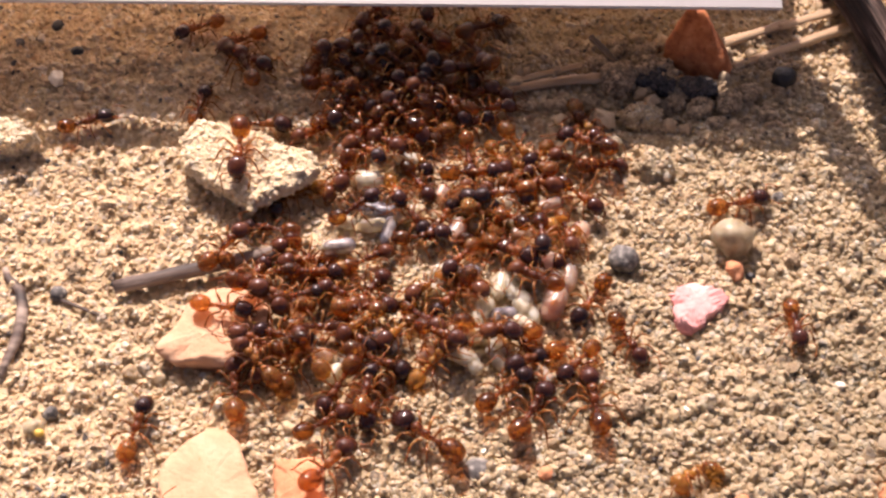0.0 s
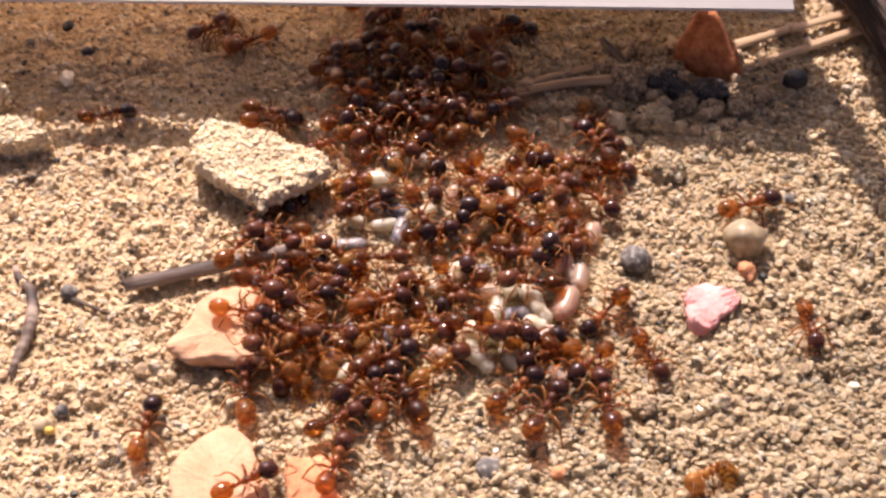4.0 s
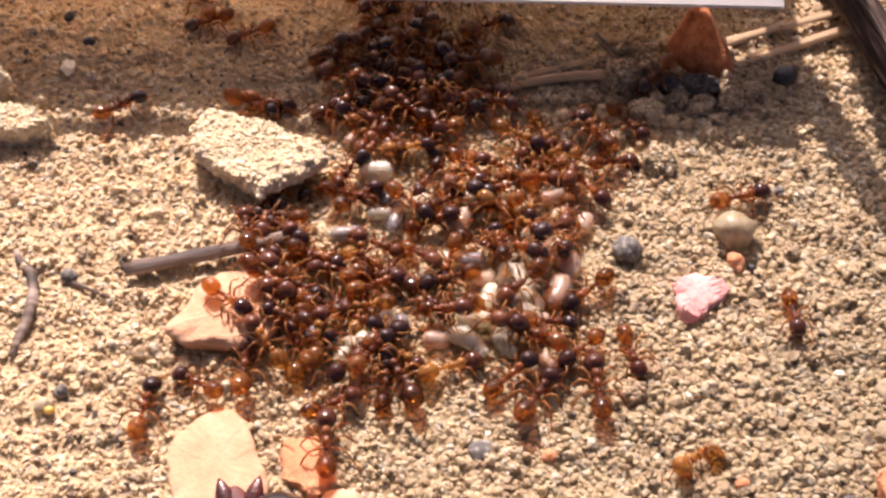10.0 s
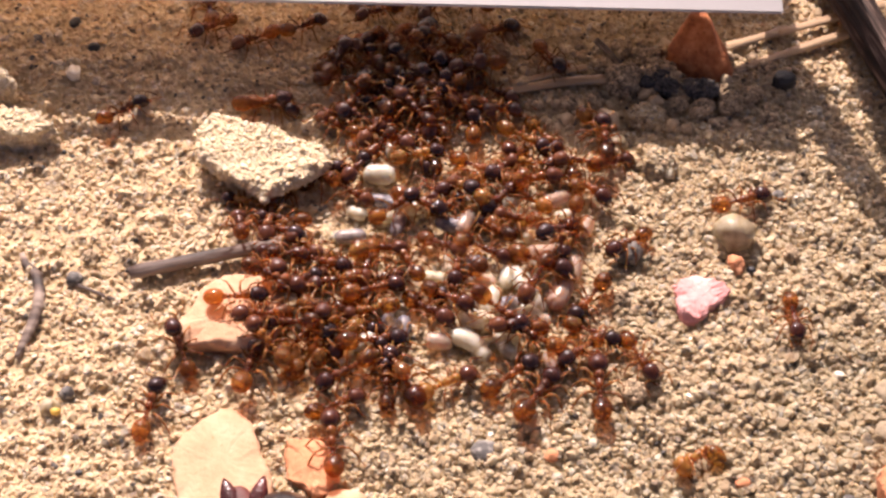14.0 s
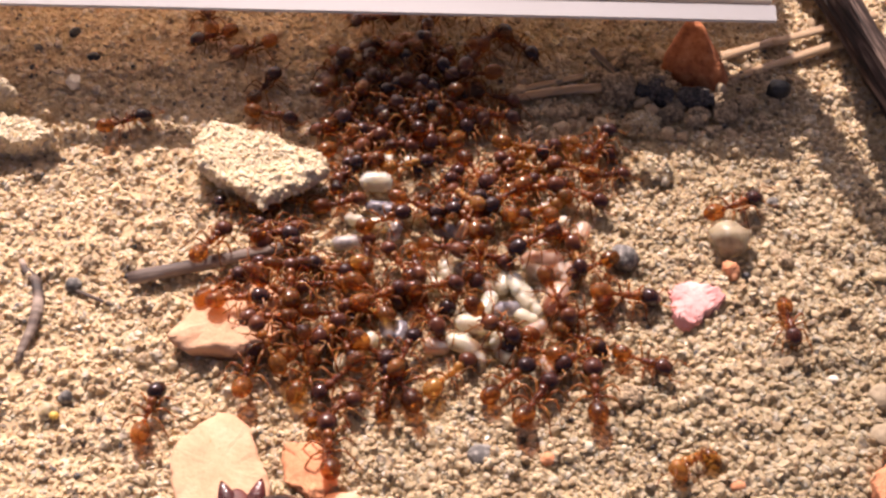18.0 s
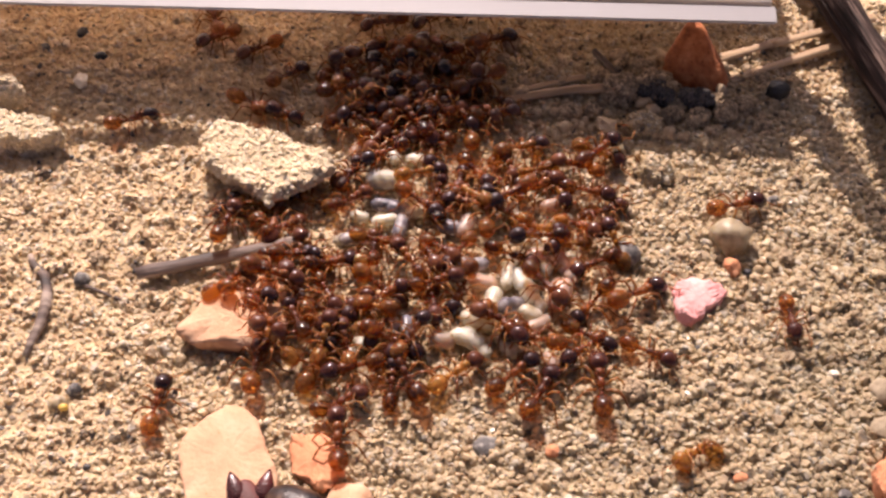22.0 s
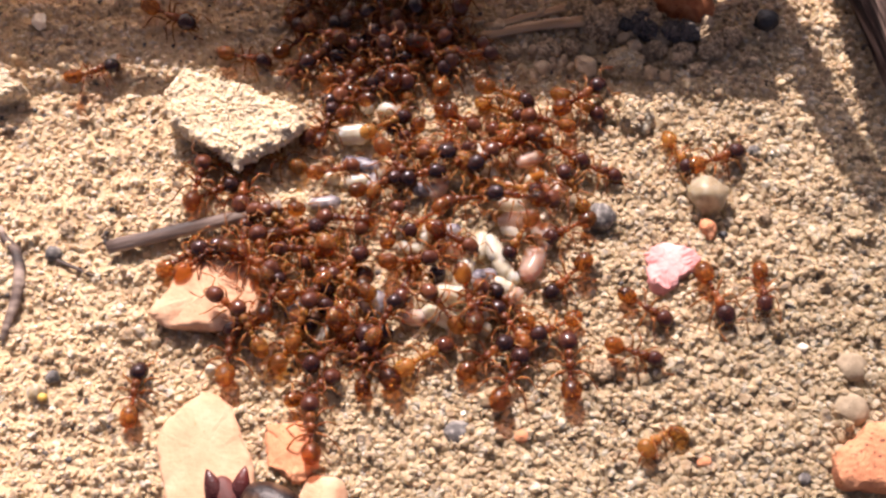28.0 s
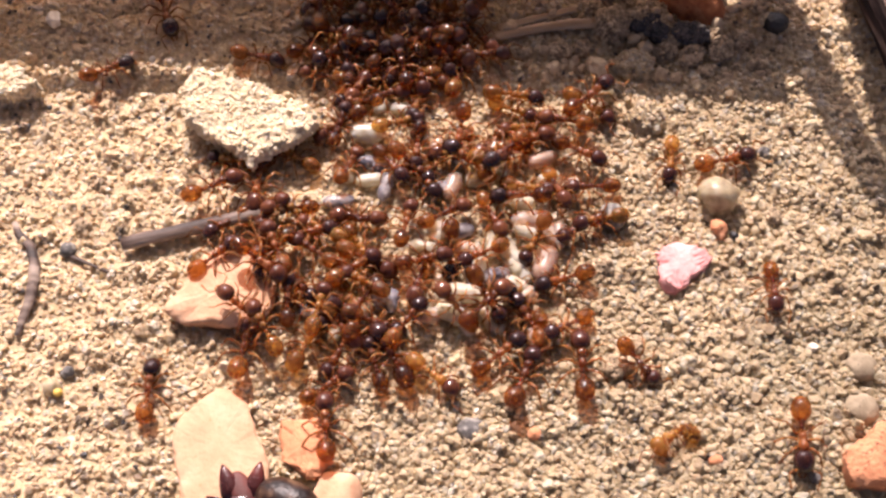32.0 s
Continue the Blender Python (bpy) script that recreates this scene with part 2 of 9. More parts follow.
# the cover's plastic, greyer and nearly opaque, for the front lip
LIP_PLASTIC = material("grey_opaque_plastic", [(0.3, (0.41, 0.40, 0.40)), (0.7, (0.45, 0.44, 0.44))], 80, 0.4, 0.04, 3000, lit_through=(0.12, (0.95, 0.86, 0.72)))
# copy of the white plastic that passes less sun, for deeper shade below
DENSE_PLASTIC = material("dense_white_plastic", [(0.3, (0.55, 0.54, 0.54)), (0.7, (0.60, 0.59, 0.59))], 80, 0.4, 0.04, 3000, lit_through=(0.43, (0.97, 0.86, 0.71)))

# ---- ground ----
xs = np.concatenate([[-40000, -4000, -600, -160, -80], np.arange(-52, 52.1, 0.55), [80, 160, 600, 4000, 40000]])
ys = np.concatenate([[-40000, -4000, -600, -160, -70, -40], np.arange(-26, 44.1, 0.55), [60, 120, 600, 4000, 40000]])
gx, gy = np.meshgrid(xs, ys)
near = np.exp(-(np.maximum(0, np.hypot(gx, gy - 8) - 60) / 30) ** 2)
rough = np.array([noise.noise((x * 0.9, y * 0.9, 0.0)) for x, y in zip(np.clip(gx.ravel(), -90, 90), np.clip(gy.ravel(), -90, 90))]).reshape(gx.shape)
hz = (gz(gx, np.minimum(gy, 60)) + clumps(np.clip(gx, -90, 90), np.clip(gy, -90, 90)) * 0.95 + 0.05 + 0.05 * rough) * near + (1 - near) * smooth01(13.5, 21, gy)
count = gx.size
verts = np.stack([gx, gy, hz], -1).reshape(-1, 3) * MM
w_, h_ = len(xs), len(ys)
idx = np.arange(count).reshape(h_, w_)
quads = np.stack([idx[:-1, :-1], idx[:-1, 1:], idx[1:, 1:], idx[1:, :-1]], -1).reshape(-1, 4)
me = bpy.data.meshes.new("ground")
me.from_pydata(verts.tolist(), [], quads.tolist())
me.materials.append(SAND_SOIL)
me.polygons.foreach_set("use_smooth", [True] * len(me.polygons))
ground = tagged(new("ground", me), "dry sandy soil of pale tan grains, partly shaded", "ground", kind="structure")


def ico(level):
    bm = bmesh.new()
    bmesh.ops.create_icosphere(bm, subdivisions=level, radius=1.0)
    v = np.array([p.co[:] for p in bm.verts])
    f = np.array([[p.index for p in q.verts] for q in bm.faces])
    bm.free()
    return v, f


def grain_mesh(name, pos, sizes, mat_, level=1, seed=1, rough_=0.25, smooth=False):
    """Many loose grains in one mesh, at places in millimetres."""
    rng = np.random.default_rng(seed)
    v, f = ico(level)
    n = len(pos)
    kinds = []
    for _ in range(24):
        k = v.copy()
        for _ in range(9 if level > 1 else 0):
            nrm = rng.standard_normal(3)
            nrm /= np.linalg.norm(nrm)
            k -= np.maximum(0, k @ nrm - rng.uniform(0.55, 0.85))[:, None] * nrm
        kinds.append(k * (1.12 if level > 1 else 1.0) * (1 + rough_ * rng.standard_normal((len(v), 1))))
    kinds = np.stack(kinds)
    pick = rng.integers(0, 24, n)
    q = rng.standard_normal((n, 4))
    q /= np.linalg.norm(q, axis=1, keepdims=True)
    a, b, c, d = q.T
    rot = np.stack([1 - 2 * (c * c + d * d), 2 * (b * c - a * d), 2 * (b * d + a * c), 2 * (b * c + a * d), 1 - 2 * (b * b + d * d), 2 * (c * d - a * b),
                    2 * (b * d - a * c), 2 * (c * d + a * b), 1 - 2 * (b * b + c * c)], -1).reshape(n, 3, 3)
    shape = kinds[pick] * (sizes[:, None, None] * rng.uniform(0.75, 1.2, (n, 1, 3)))
    pts = np.einsum("nij,nkj->nki", rot, shape) + pos[:, None, :]
    faces = (f[None] + (np.arange(n) * len(v))[:, None, None]).reshape(-1, 3)
    me = bpy.data.meshes.new(name)
    me.vertices.add(n * len(v))
    me.vertices.foreach_set("co", (pts.reshape(-1) * MM).astype(np.float32))
    me.loops.add(faces.size)
    me.loops.foreach_set("vertex_index", faces.reshape(-1).astype(np.int32))
    me.polygons.add(len(faces))
    me.polygons.foreach_set("loop_start", np.arange(0, faces.size, 3, dtype=np.int32))
    me.update(calc_edges=True)
    me.materials.append(mat_)
    me.polygons.foreach_set("use_smooth", [smooth] * len(faces))
    return new(name, me)


def grains(name, spots, sizes, mat_, label, level=2, seed=1, lift=0.1, rough_=0.22, smooth=False):
    rng = np.random.default_rng(seed + 50)
    z = gz(spots[:, 0], spots[:, 1]) + clumps(spots[:, 0], spots[:, 1]) + sizes * lift + rng.uniform(-0.05, 0.06, len(spots))
    ob = grain_mesh(name, np.stack([spots[:, 0], spots[:, 1], z], -1), sizes, mat_, level, seed, rough_, smooth)
    return tagged(ob, label, "sand", kind="stuff")


def crust(ob, n, size, mat_, seed=1, name="crust", label=""):
    """Sand grains stuck all over the upper side of a clod."""
    rng = np.random.default_rng(seed)
    me = ob.data
    area = np.array([p.area * (1.0 if p.normal.z > -0.3 else 0.25) for p in me.polygons])
    mid = np.array([p.center[:] for p in me.polygons]) / MM
    vs = np.array([v.co[:] for v in me.vertices]) / MM
    pick = rng.choice(len(area), n, p=area / area.sum())
    first = np.array([p.vertices[0] for p in me.polygons])
    second = np.array([p.vertices[2] for p in me.polygons])
    a, b = rng.uniform(-0.6, 0.6, (n, 1)), rng.uniform(-0.6, 0.6, (n, 1))
    pos = mid[pick] + (vs[first[pick]] - mid[pick]) * a + (vs[second[pick]] - mid[pick]) * b - np.array([p.normal[:] for p in me.polygons])[pick] * size * 0.3
    child = grain_mesh(name, pos, size * np.exp(rng.normal(0, 0.42, n)), mat_, 1, seed, 0.15, True)
    child.parent = ob
    return tagged(child, label, kind="stuff")


def scatter(n, seed, x0=-45, x1=46, y0=-23.5, y1=38):
    rng = np.random.default_rng(seed)
    return np.stack([rng.uniform(x0, x1, n), rng.uniform(y0, y1, n)], -1)


def jitter_grid(step, seed, x0=-45, x1=46, y0=-23.5, y1=38):
    rng = np.random.default_rng(seed)
    a, b = np.meshgrid(np.arange(x0, x1, step), np.arange(y0, y1, step))
    p = np.stack([a.ravel(), b.ravel()], -1)
    p = p + rng.uniform(-0.5, 0.5, p.shape) * step * 0.95
    return p[(p[:, 0] > -46 + (38 - p[:, 1]) * 0.24) & (p[:, 0] < 45.5 - (38 - p[:, 1]) * 0.2)]


rs = np.random.default_rng(5)


def patchy(p):
    return 1 + 0.14 * np.sin(p[:, 0] * 0.31 + 2 * np.sin(p[:, 1] * 0.23)) * np.sin(p[:, 1] * 0.37 + 1.0) + 0.28 * smooth01(0, 36, p[:, 0] - p[:, 1])


g1 = jitter_grid(0.37, 3, y1=33)
grains("sand_grains", g1, 0.215 * patchy(g1) * np.exp(rs.normal(0, 0.22, len(g1))), SAND_GRAIN, "loose pale tan sand grains covering the soil", 1, 7, 0.0, 0.15)
heart = jitter_grid(0.58, 4, y1=32)
heart = heart[rs.random(len(heart)) < 0.66 + 0.24 * smooth01(-10, 25, heart[:, 0] - heart[:, 1])]
big = 0.25 * patchy(heart) * np.exp(rs.normal(0, 0.22, len(heart)))
grains("sand_lumps", heart, big, SAND_GRAIN, "rounded tan lumps of sand stuck together", 2, 17, 0.25, 0.08)
many = np.repeat(heart, 3, axis=0)
reach_ = np.repeat(big, 3)
g2 = many + rs.normal(0, 0.95, many.shape) * reach_[:, None]
lift_ = np.clip(1.25 - ((g2 - many) ** 2).sum(1) / reach_ ** 2 * 0.6, 0.0, 1.25) * reach_
grains("clumped_sand", g2, 0.135 * np.exp(rs.normal(0, 0.32, len(g2))), SAND_GRAIN, "tan sand grains sticking together in small lumps", 1, 9, 0.7 * lift_ / 0.135, 0.17)
g3 = scatter(900, 12)
grains("dark_grains", g3, rs.uniform(0.08, 0.24, len(g3)), DARK_GRAIN, "scattered dark grey mineral grains in the sand", 1, 13, 0.7)
g4 = scatter(240, 14)
grains("quartz_grains", g4, rs.uniform(0.1, 0.24, len(g4)), PALE_GRAIN, "scattered whitish quartz grains in the sand", 1, 15, 0.7)


# ---- stones, bricks and clods ----
def rock_bm(seed, sx, sy, sz, level=4, lump=0.14, lump_scale=1.3, fine_=0.0, fine_scale=6.0, cuts=0, depth=0.72, bottom=None):
    """An irregular stone, half-lengths in millimetres, with flat broken faces where cuts are given."""
    rng = random.Random(seed)
    bm = bmesh.new()
    bmesh.ops.create_icosphere(bm, subdivisions=level, radius=1.0)
    planes = []
    for _ in range(cuts):
        nrm = Vector((rng.gauss(0, 1), rng.gauss(0, 1), rng.gauss(0, 0.7))).normalized()
        planes.append((nrm, depth * rng.uniform(0.85, 1.12)))
    off = Vector((rng.uniform(0, 50), rng.uniform(0, 50), rng.uniform(0, 50)))
    for v in bm.verts:
        p = v.co.copy()
        for nrm, d in planes:
            over = p.dot(nrm) - d
            if over > 0:
                p -= nrm * over * 0.93
        p *= 1 + lump * noise.noise(v.co * lump_scale + off)
        if fine_:
            p *= 1 + fine_ * noise.noise(v.co * fine_scale + off) + 0.5 * fine_ * noise.noise(v.co * fine_scale * 2.7 + off)
        v.co = Vector((p.x * sx, p.y * sy, p.z * sz))
        if bottom is not None and v.co.z < bottom:
            v.co.z = bottom + 0.1 * (v.co.z - bottom)
    return bm


CLODS = []


def stone(name, mat_, x, y, z, sx, sy, sz, seed, label, category="stone", rz=0, rx=0, ry=0, group="", **kw):
    if name == "white_crumb":
        kw.update(cuts=7, level=3, fine_=0.0)
    ob = part(name, rock_bm(seed, sx, sy, sz, **kw), mat_, None, label, at(x, y, z, rx, ry, rz), name != "white_crumb")
    CLODS.append(ob) if name in ("soil_clod", "soil_crumb") else None
    return tagged(ob, "", category, group)


def outline_bm(corners, top, seed, bevel=0.35, rough_=0.12, bottom=-0.6, dome=0.5, foot=1.0, shift=(0, 0), peak=0.25, fine_=0.45, cuts=1, cone=False):
    """A broken slab: a rounded polygon outline, with a worn edge and an uneven upper face."""
    c = Vector((sum(p[0] for p in corners) / len(corners), sum(p[1] for p in corners) / len(corners)))
    ring = []
    for i, p in enumerate(corners):
        a, b, d = Vector(corners[i - 1]), Vector(p), Vector(corners[(i + 1) % len(corners)])
        for u in (0.18, 0.5, 0.82):
            ring.append((a + b) / 2 * (1 - u) ** 2 + b * 2 * u * (1 - u) + (b + d) / 2 * u ** 2)
    bm = bmesh.new()
    levels = [(foot, bottom), ((foot + 1.02) / 2, top * 0.35), (1.0, top * 0.75), (1 - bevel * 0.25, top * 0.93), (1 - bevel * 0.8, top + 0.1 * dome), ((1 - bevel * 0.8 + peak) / 2, top + 0.3 * dome), (peak, top + 0.38 * dome)]
    if cone:
        levels = [(1.0, bottom), (0.98, top * 0.12), (0.84, top * 0.3), (0.66, top * 0.5), (0.48, top * 0.7), (0.33, top * 0.9), (0.2, top * 0.99)]
    rows = []
    off = Vector((seed * 3.7, seed * 1.3, seed * 2.1))
    for s, z in levels:
        row = []
        for p in ring:
            q = c + (p - c) * s + Vector(shift) * max(0.0, z / top)
            j = noise.noise_vector(Vector((q.x * 0.9, q.y * 0.9, z)) + off) * rough_ * 2.0 + noise.noise_vector(Vector((q.x * 2.6, q.y * 2.6, z * 2)) + off) * rough_
            k = min(1.0, s * s * 1.1)
            row.append(bm.verts.new((q.x + j.x * k, q.y + j.y * k, z + j.z * (0 if z == bottom else k))))
        rows.append(row)
    n = len(ring)
    for a, b in zip(rows, rows[1:]):
        for i in range(n):
            bm.faces.new((a[i], a[(i + 1) % n], b[(i + 1) % n], b[i]))
    tip = bm.verts.new((c.x + shift[0], c.y + shift[1], top + 0.42 * dome))
    for i in range(n):
        bm.faces.new((rows[-1][i], rows[-1][(i + 1) % n], tip))
    bmesh.ops.subdivide_edges(bm, edges=bm.edges[:], cuts=cuts, use_grid_fill=True, smooth=0.4)
    for v in bm.verts:
        if v.co.z > bottom + 0.05:
            calm = min(1.0, math.hypot(v.co.x - c.x - shift[0], v.co.y - c.y - shift[1]) / 2.2) if top < 1.5 else 1.0
            v.co += (noise.noise_vector(v.co * 3.1 + off) + 0.6 * noise.noise_vector(v.co * 8.3 + off)) * rough_ * fine_ * calm
    bmesh.ops.recalc_face_normals(bm, faces=bm.faces[:])
    return bm


def slab(name, mat_, corners, top, seed, label, category="brick fragment", **kw):
    cx, cy = sum(p[0] for p in corners) / len(corners), sum(p[1] for p in corners) / len(corners)
    z = float(gz(cx, cy))
    bm = outline_bm([(x - cx, y - cy) for x, y in corners], top, seed, **kw)
    ob = tagged(part(name, bm, mat_, None, label, at(cx, cy, z)), "", category)
    CLODS.append(ob) if "clod" in name else None
    return ob


slab("brick_fragment", BRICK_PEACH, [(-17.6, -16.1), (-17.5, -15.1), (-16.8, -14.1), (-15.7, -13.2), (-14.9, -12.5), (-14.0, -12.4), (-13.2, -13.0), (-12.5, -13.9), (-12.0, -15.6), (-11.1, -17.2), (-10.8, -18.4), (-11.100000000000001, -21.0), (-12.2, -23.6), (-16.0, -23.4), (-16.5, -19.7), (-17.1, -17.9)], 1.15, 3,
     "pale peach broken brick piece lying flat on sand", dome=0.3, bevel=0.14, foot=0.94, rough_=0.07, cuts=2, fine_=0.7)
slab("brick_fragment", BRICK_PEACH, [(-19.3, -7.2), (-19.1, -6.6), (-17.8, -4.2), (-16.4, -1.6), (-12.6, -1.5), (-11.2, -4.6), (-11.7, -7.4), (-12.0, -7.8), (-14.4, -8.1), (-17.2, -7.9)], 1.6, 5,
     "peach orange brick chip with an ant crossing it", dome=0.4, bevel=0.16, foot=0.8, rough_=0.14, cuts=2, fine_=0.6)
slab("brick_fragment", BRICK_ORANGE, [(-10.3, -15.1), (-10.3, -15.1), (-9.6, -14.8), (-7.7, -14.5), (-7.2, -15.1), (-6.7, -17.6), (-6.7, -17.6), (-7.8, -19.0), (-9.0, -18.4), (-10.1, -17.4)], 0.9, 7, "crumbly orange brick chip on sand", bevel=0.3, foot=0.92, rough_=0.17, fine_=1.0, dome=0.4, cuts=2)
slab("soil_clod", CLOD, [(-19.9, 12.6), (-18.9, 13.3), (-18.9, 13.3), (-16.4, 12.6), (-15.6, 11.7), (-14.5, 12.3), (-12.6, 11.2), (-11.3, 10.4), (-9.2, 9.6), (-9.0, 8.6), (-10.2, 7.0), (-12.1, 5.6), (-13.7, 4.6), (-13.7, 4.6), (-15.5, 5.9), (-17.6, 7.0), (-19.2, 8.4), (-19.2, 8.4), (-20.0, 10.8)], 2.7, 11,
     "large pale sandy clod of dry soil with a shaded overhang", "soil clod", foot=0.55, shift=(0, 0.3), dome=0.25, bevel=0.12, rough_=0.22, fine_=0.9, cuts=2)
slab("soil_clod", CLOD, [(-42.0, 14.700000000000001), (-36.4, 14.4), (-34.0, 13.9), (-31.4, 12.5), (-31.4, 12.5), (-31.1, 12.0), (-32.5, 11.3), (-33.8, 11.1), (-35.6, 11.2), (-42.0, 10.6)], 2.3, 13,
     "pale layered clod of dry soil in sunlight", "soil clod", foot=0.86, dome=0.2, bevel=0.1, rough_=0.22, fine_=0.9, cuts=2)
slab("soil_clod", CLOD, [(-41.5, 18.6), (-37.2, 18.2), (-35.4, 16.9), (-35.0, 15.8), (-38.0, 15.5), (-41.6, 15.6)], 2.5, 14,
     "small tan clod of dry soil behind a larger one", "soil clod", foot=0.85, dome=0.5, bevel=0.3, rough_=0.22, fine_=0.8, cuts=2)
slab("brick_fragment", BRICK_RED, [(17.6, 23.1), (18.0, 21.6), (20.7, 20.1), (22.4, 19.4), (23.2, 20.1), (23.3, 22.6), (21.2, 25.2), (18.8, 25.0)], 4.9, 15, "red brown pointed brick fragment standing in shade", dome=0.1,
     rough_=0.14, shift=(-0.75, 0.85), cone=True)
stone("brick_fragment", BRICK_PEACH, -6.3, -20.0, 0.5, 1.7, 1.9, 1.2, 9, "small rounded peach brick piece", "brick fragment", cuts=4)
slab("brick_fragment", BRICK_PITTED, [(29.9, -14.4), (30.9, -14.2), (31.3, -14.3), (35.5, -13.6), (35.8, -19.2), (30.4, -18.8), (28.4, -18.8), (27.6, -18.3), (27.4, -17.4), (27.6, -16.4), (27.6, -16.4), (28.6, -15.7), (29.4, -15.0)], 1.9, 16, "orange brick lump with dark pits on sand", dome=0.5, bevel=0.4, rough_=0.10, fine_=0.6, cuts=3)
stone("brick_fragment", BRICK_ORANGE, 1.7, -22.9, 0.4, 4.0, 1.9, 1.2, 17, "rounded orange brick piece on sand", "brick fragment", cuts=4)
slab("pink_stone", PINK_STONE, [(16.2, -1.0), (16.2, -1.0), (17.2, -0.5), (18.4, -0.4), (19.7, -0.7), (20.3, -1.2), (20.3, -1.2), (19.4, -2.3), (18.2, -3.7), (17.4, -4.3), (17.4, -4.3), (16.4, -3.7), (16.2, -2.4)], 0.95, 19, "bright pink broken stone chip on sand", "stone", dome=0.3, bevel=0.3, rough_=0.2, fine_=0.9, cuts=2)
stone("pale_stone", PALE_STONE, 21.1, 3.6, 0.9, 1.7, 1.6, 1.45, 23, "rounded translucent cream quartz pebble", "pebble", lump=0.16, cuts=8, depth=0.82, fine_=0.05)
stone("grey_pebble", GREY_STONE, 13.05, 1.9, 0.65, 1.1, 1.05, 0.95, 25, "dark grey rough round pebble on sand", "pebble", lump=0.12, fine_=0.05)
stone("orange_crumb", BRICK_ORANGE, 20.9, 1.0, 0.5, 0.62, 0.85, 0.6, 27, "tiny orange brick crumb", "crumb", cuts=3, fine_=0.15)
stone("black_pebble", BLACK_STONE, 22.0, 0.55, 0.4, 0.4, 0.4, 0.38, 29, "tiny black pebble beside an orange crumb", "pebble", level=3, cuts=3)
stone("black_pebble", BLACK_STONE, 27.2, 19.9, 1.5, 1.05, 0.95, 0.9, 31, "matt black round pebble in shade", "pebble", level=4, fine_=0.12)
stone("white_crumb", PALE_GRAIN, 26.7, -8.4, 0.25, 0.42, 0.38, 0.38, 33, "tiny bright white chip on sand", "crumb", level=2, cuts=4)
stone("speckled_pebble", SPECKLED, 29.9, -9.8, 0.1, 1.2, 1.15, 0.95, 35, "round grey tan speckled pebble in sand", "pebble", level=4, fine_=0.03, lump=0.1, cuts=3, depth=0.85)
stone("speckled_pebble", SPECKLED, 29.5, -12.9, 0.1, 1.2, 1.15, 0.95, 37, "round grey tan speckled pebble in sand", "pebble", level=4, fine_=0.03, lump=0.1, cuts=3, depth=0.85)
stone("grey_pebble", GREY_STONE, 2.6, -14.9, 0.0, 1.0, 0.9, 0.6, 39, "grey flat pebble half sunk in sand", "pebble", level=3, fine_=0.08)
stone("soil_clod", DARK_CLOD, 13.9, 19.6, 1.5, 1.5, 1.5, 1.25, 45, "crumbly dark soil clod in shade", "soil clod", level=4, fine_=0.16, lump=0.3)
stone("soil_crumb", SAND_SOIL, 15.6, 15.9, 0.9, 1.5, 1.15, 0.95, 47, "crumbly tan soil clod in shade", "soil clod", level=5, fine_=0.16, lump=0.3)
stone("soil_clod", DARK_CLOD, 17.0, 20.6, 1.4, 1.6, 1.3, 1.1, 49, "nearly black soil clod in shade", "soil clod", level=4, fine_=0.16, lump=0.3)
stone("soil_crumb", SAND_SOIL, 16.1, 10.9, 0.4, 1.5, 1.3, 1.05, 51, "small crumbly tan soil clod", "soil clod", level=4, fine_=0.2, lump=0.35)


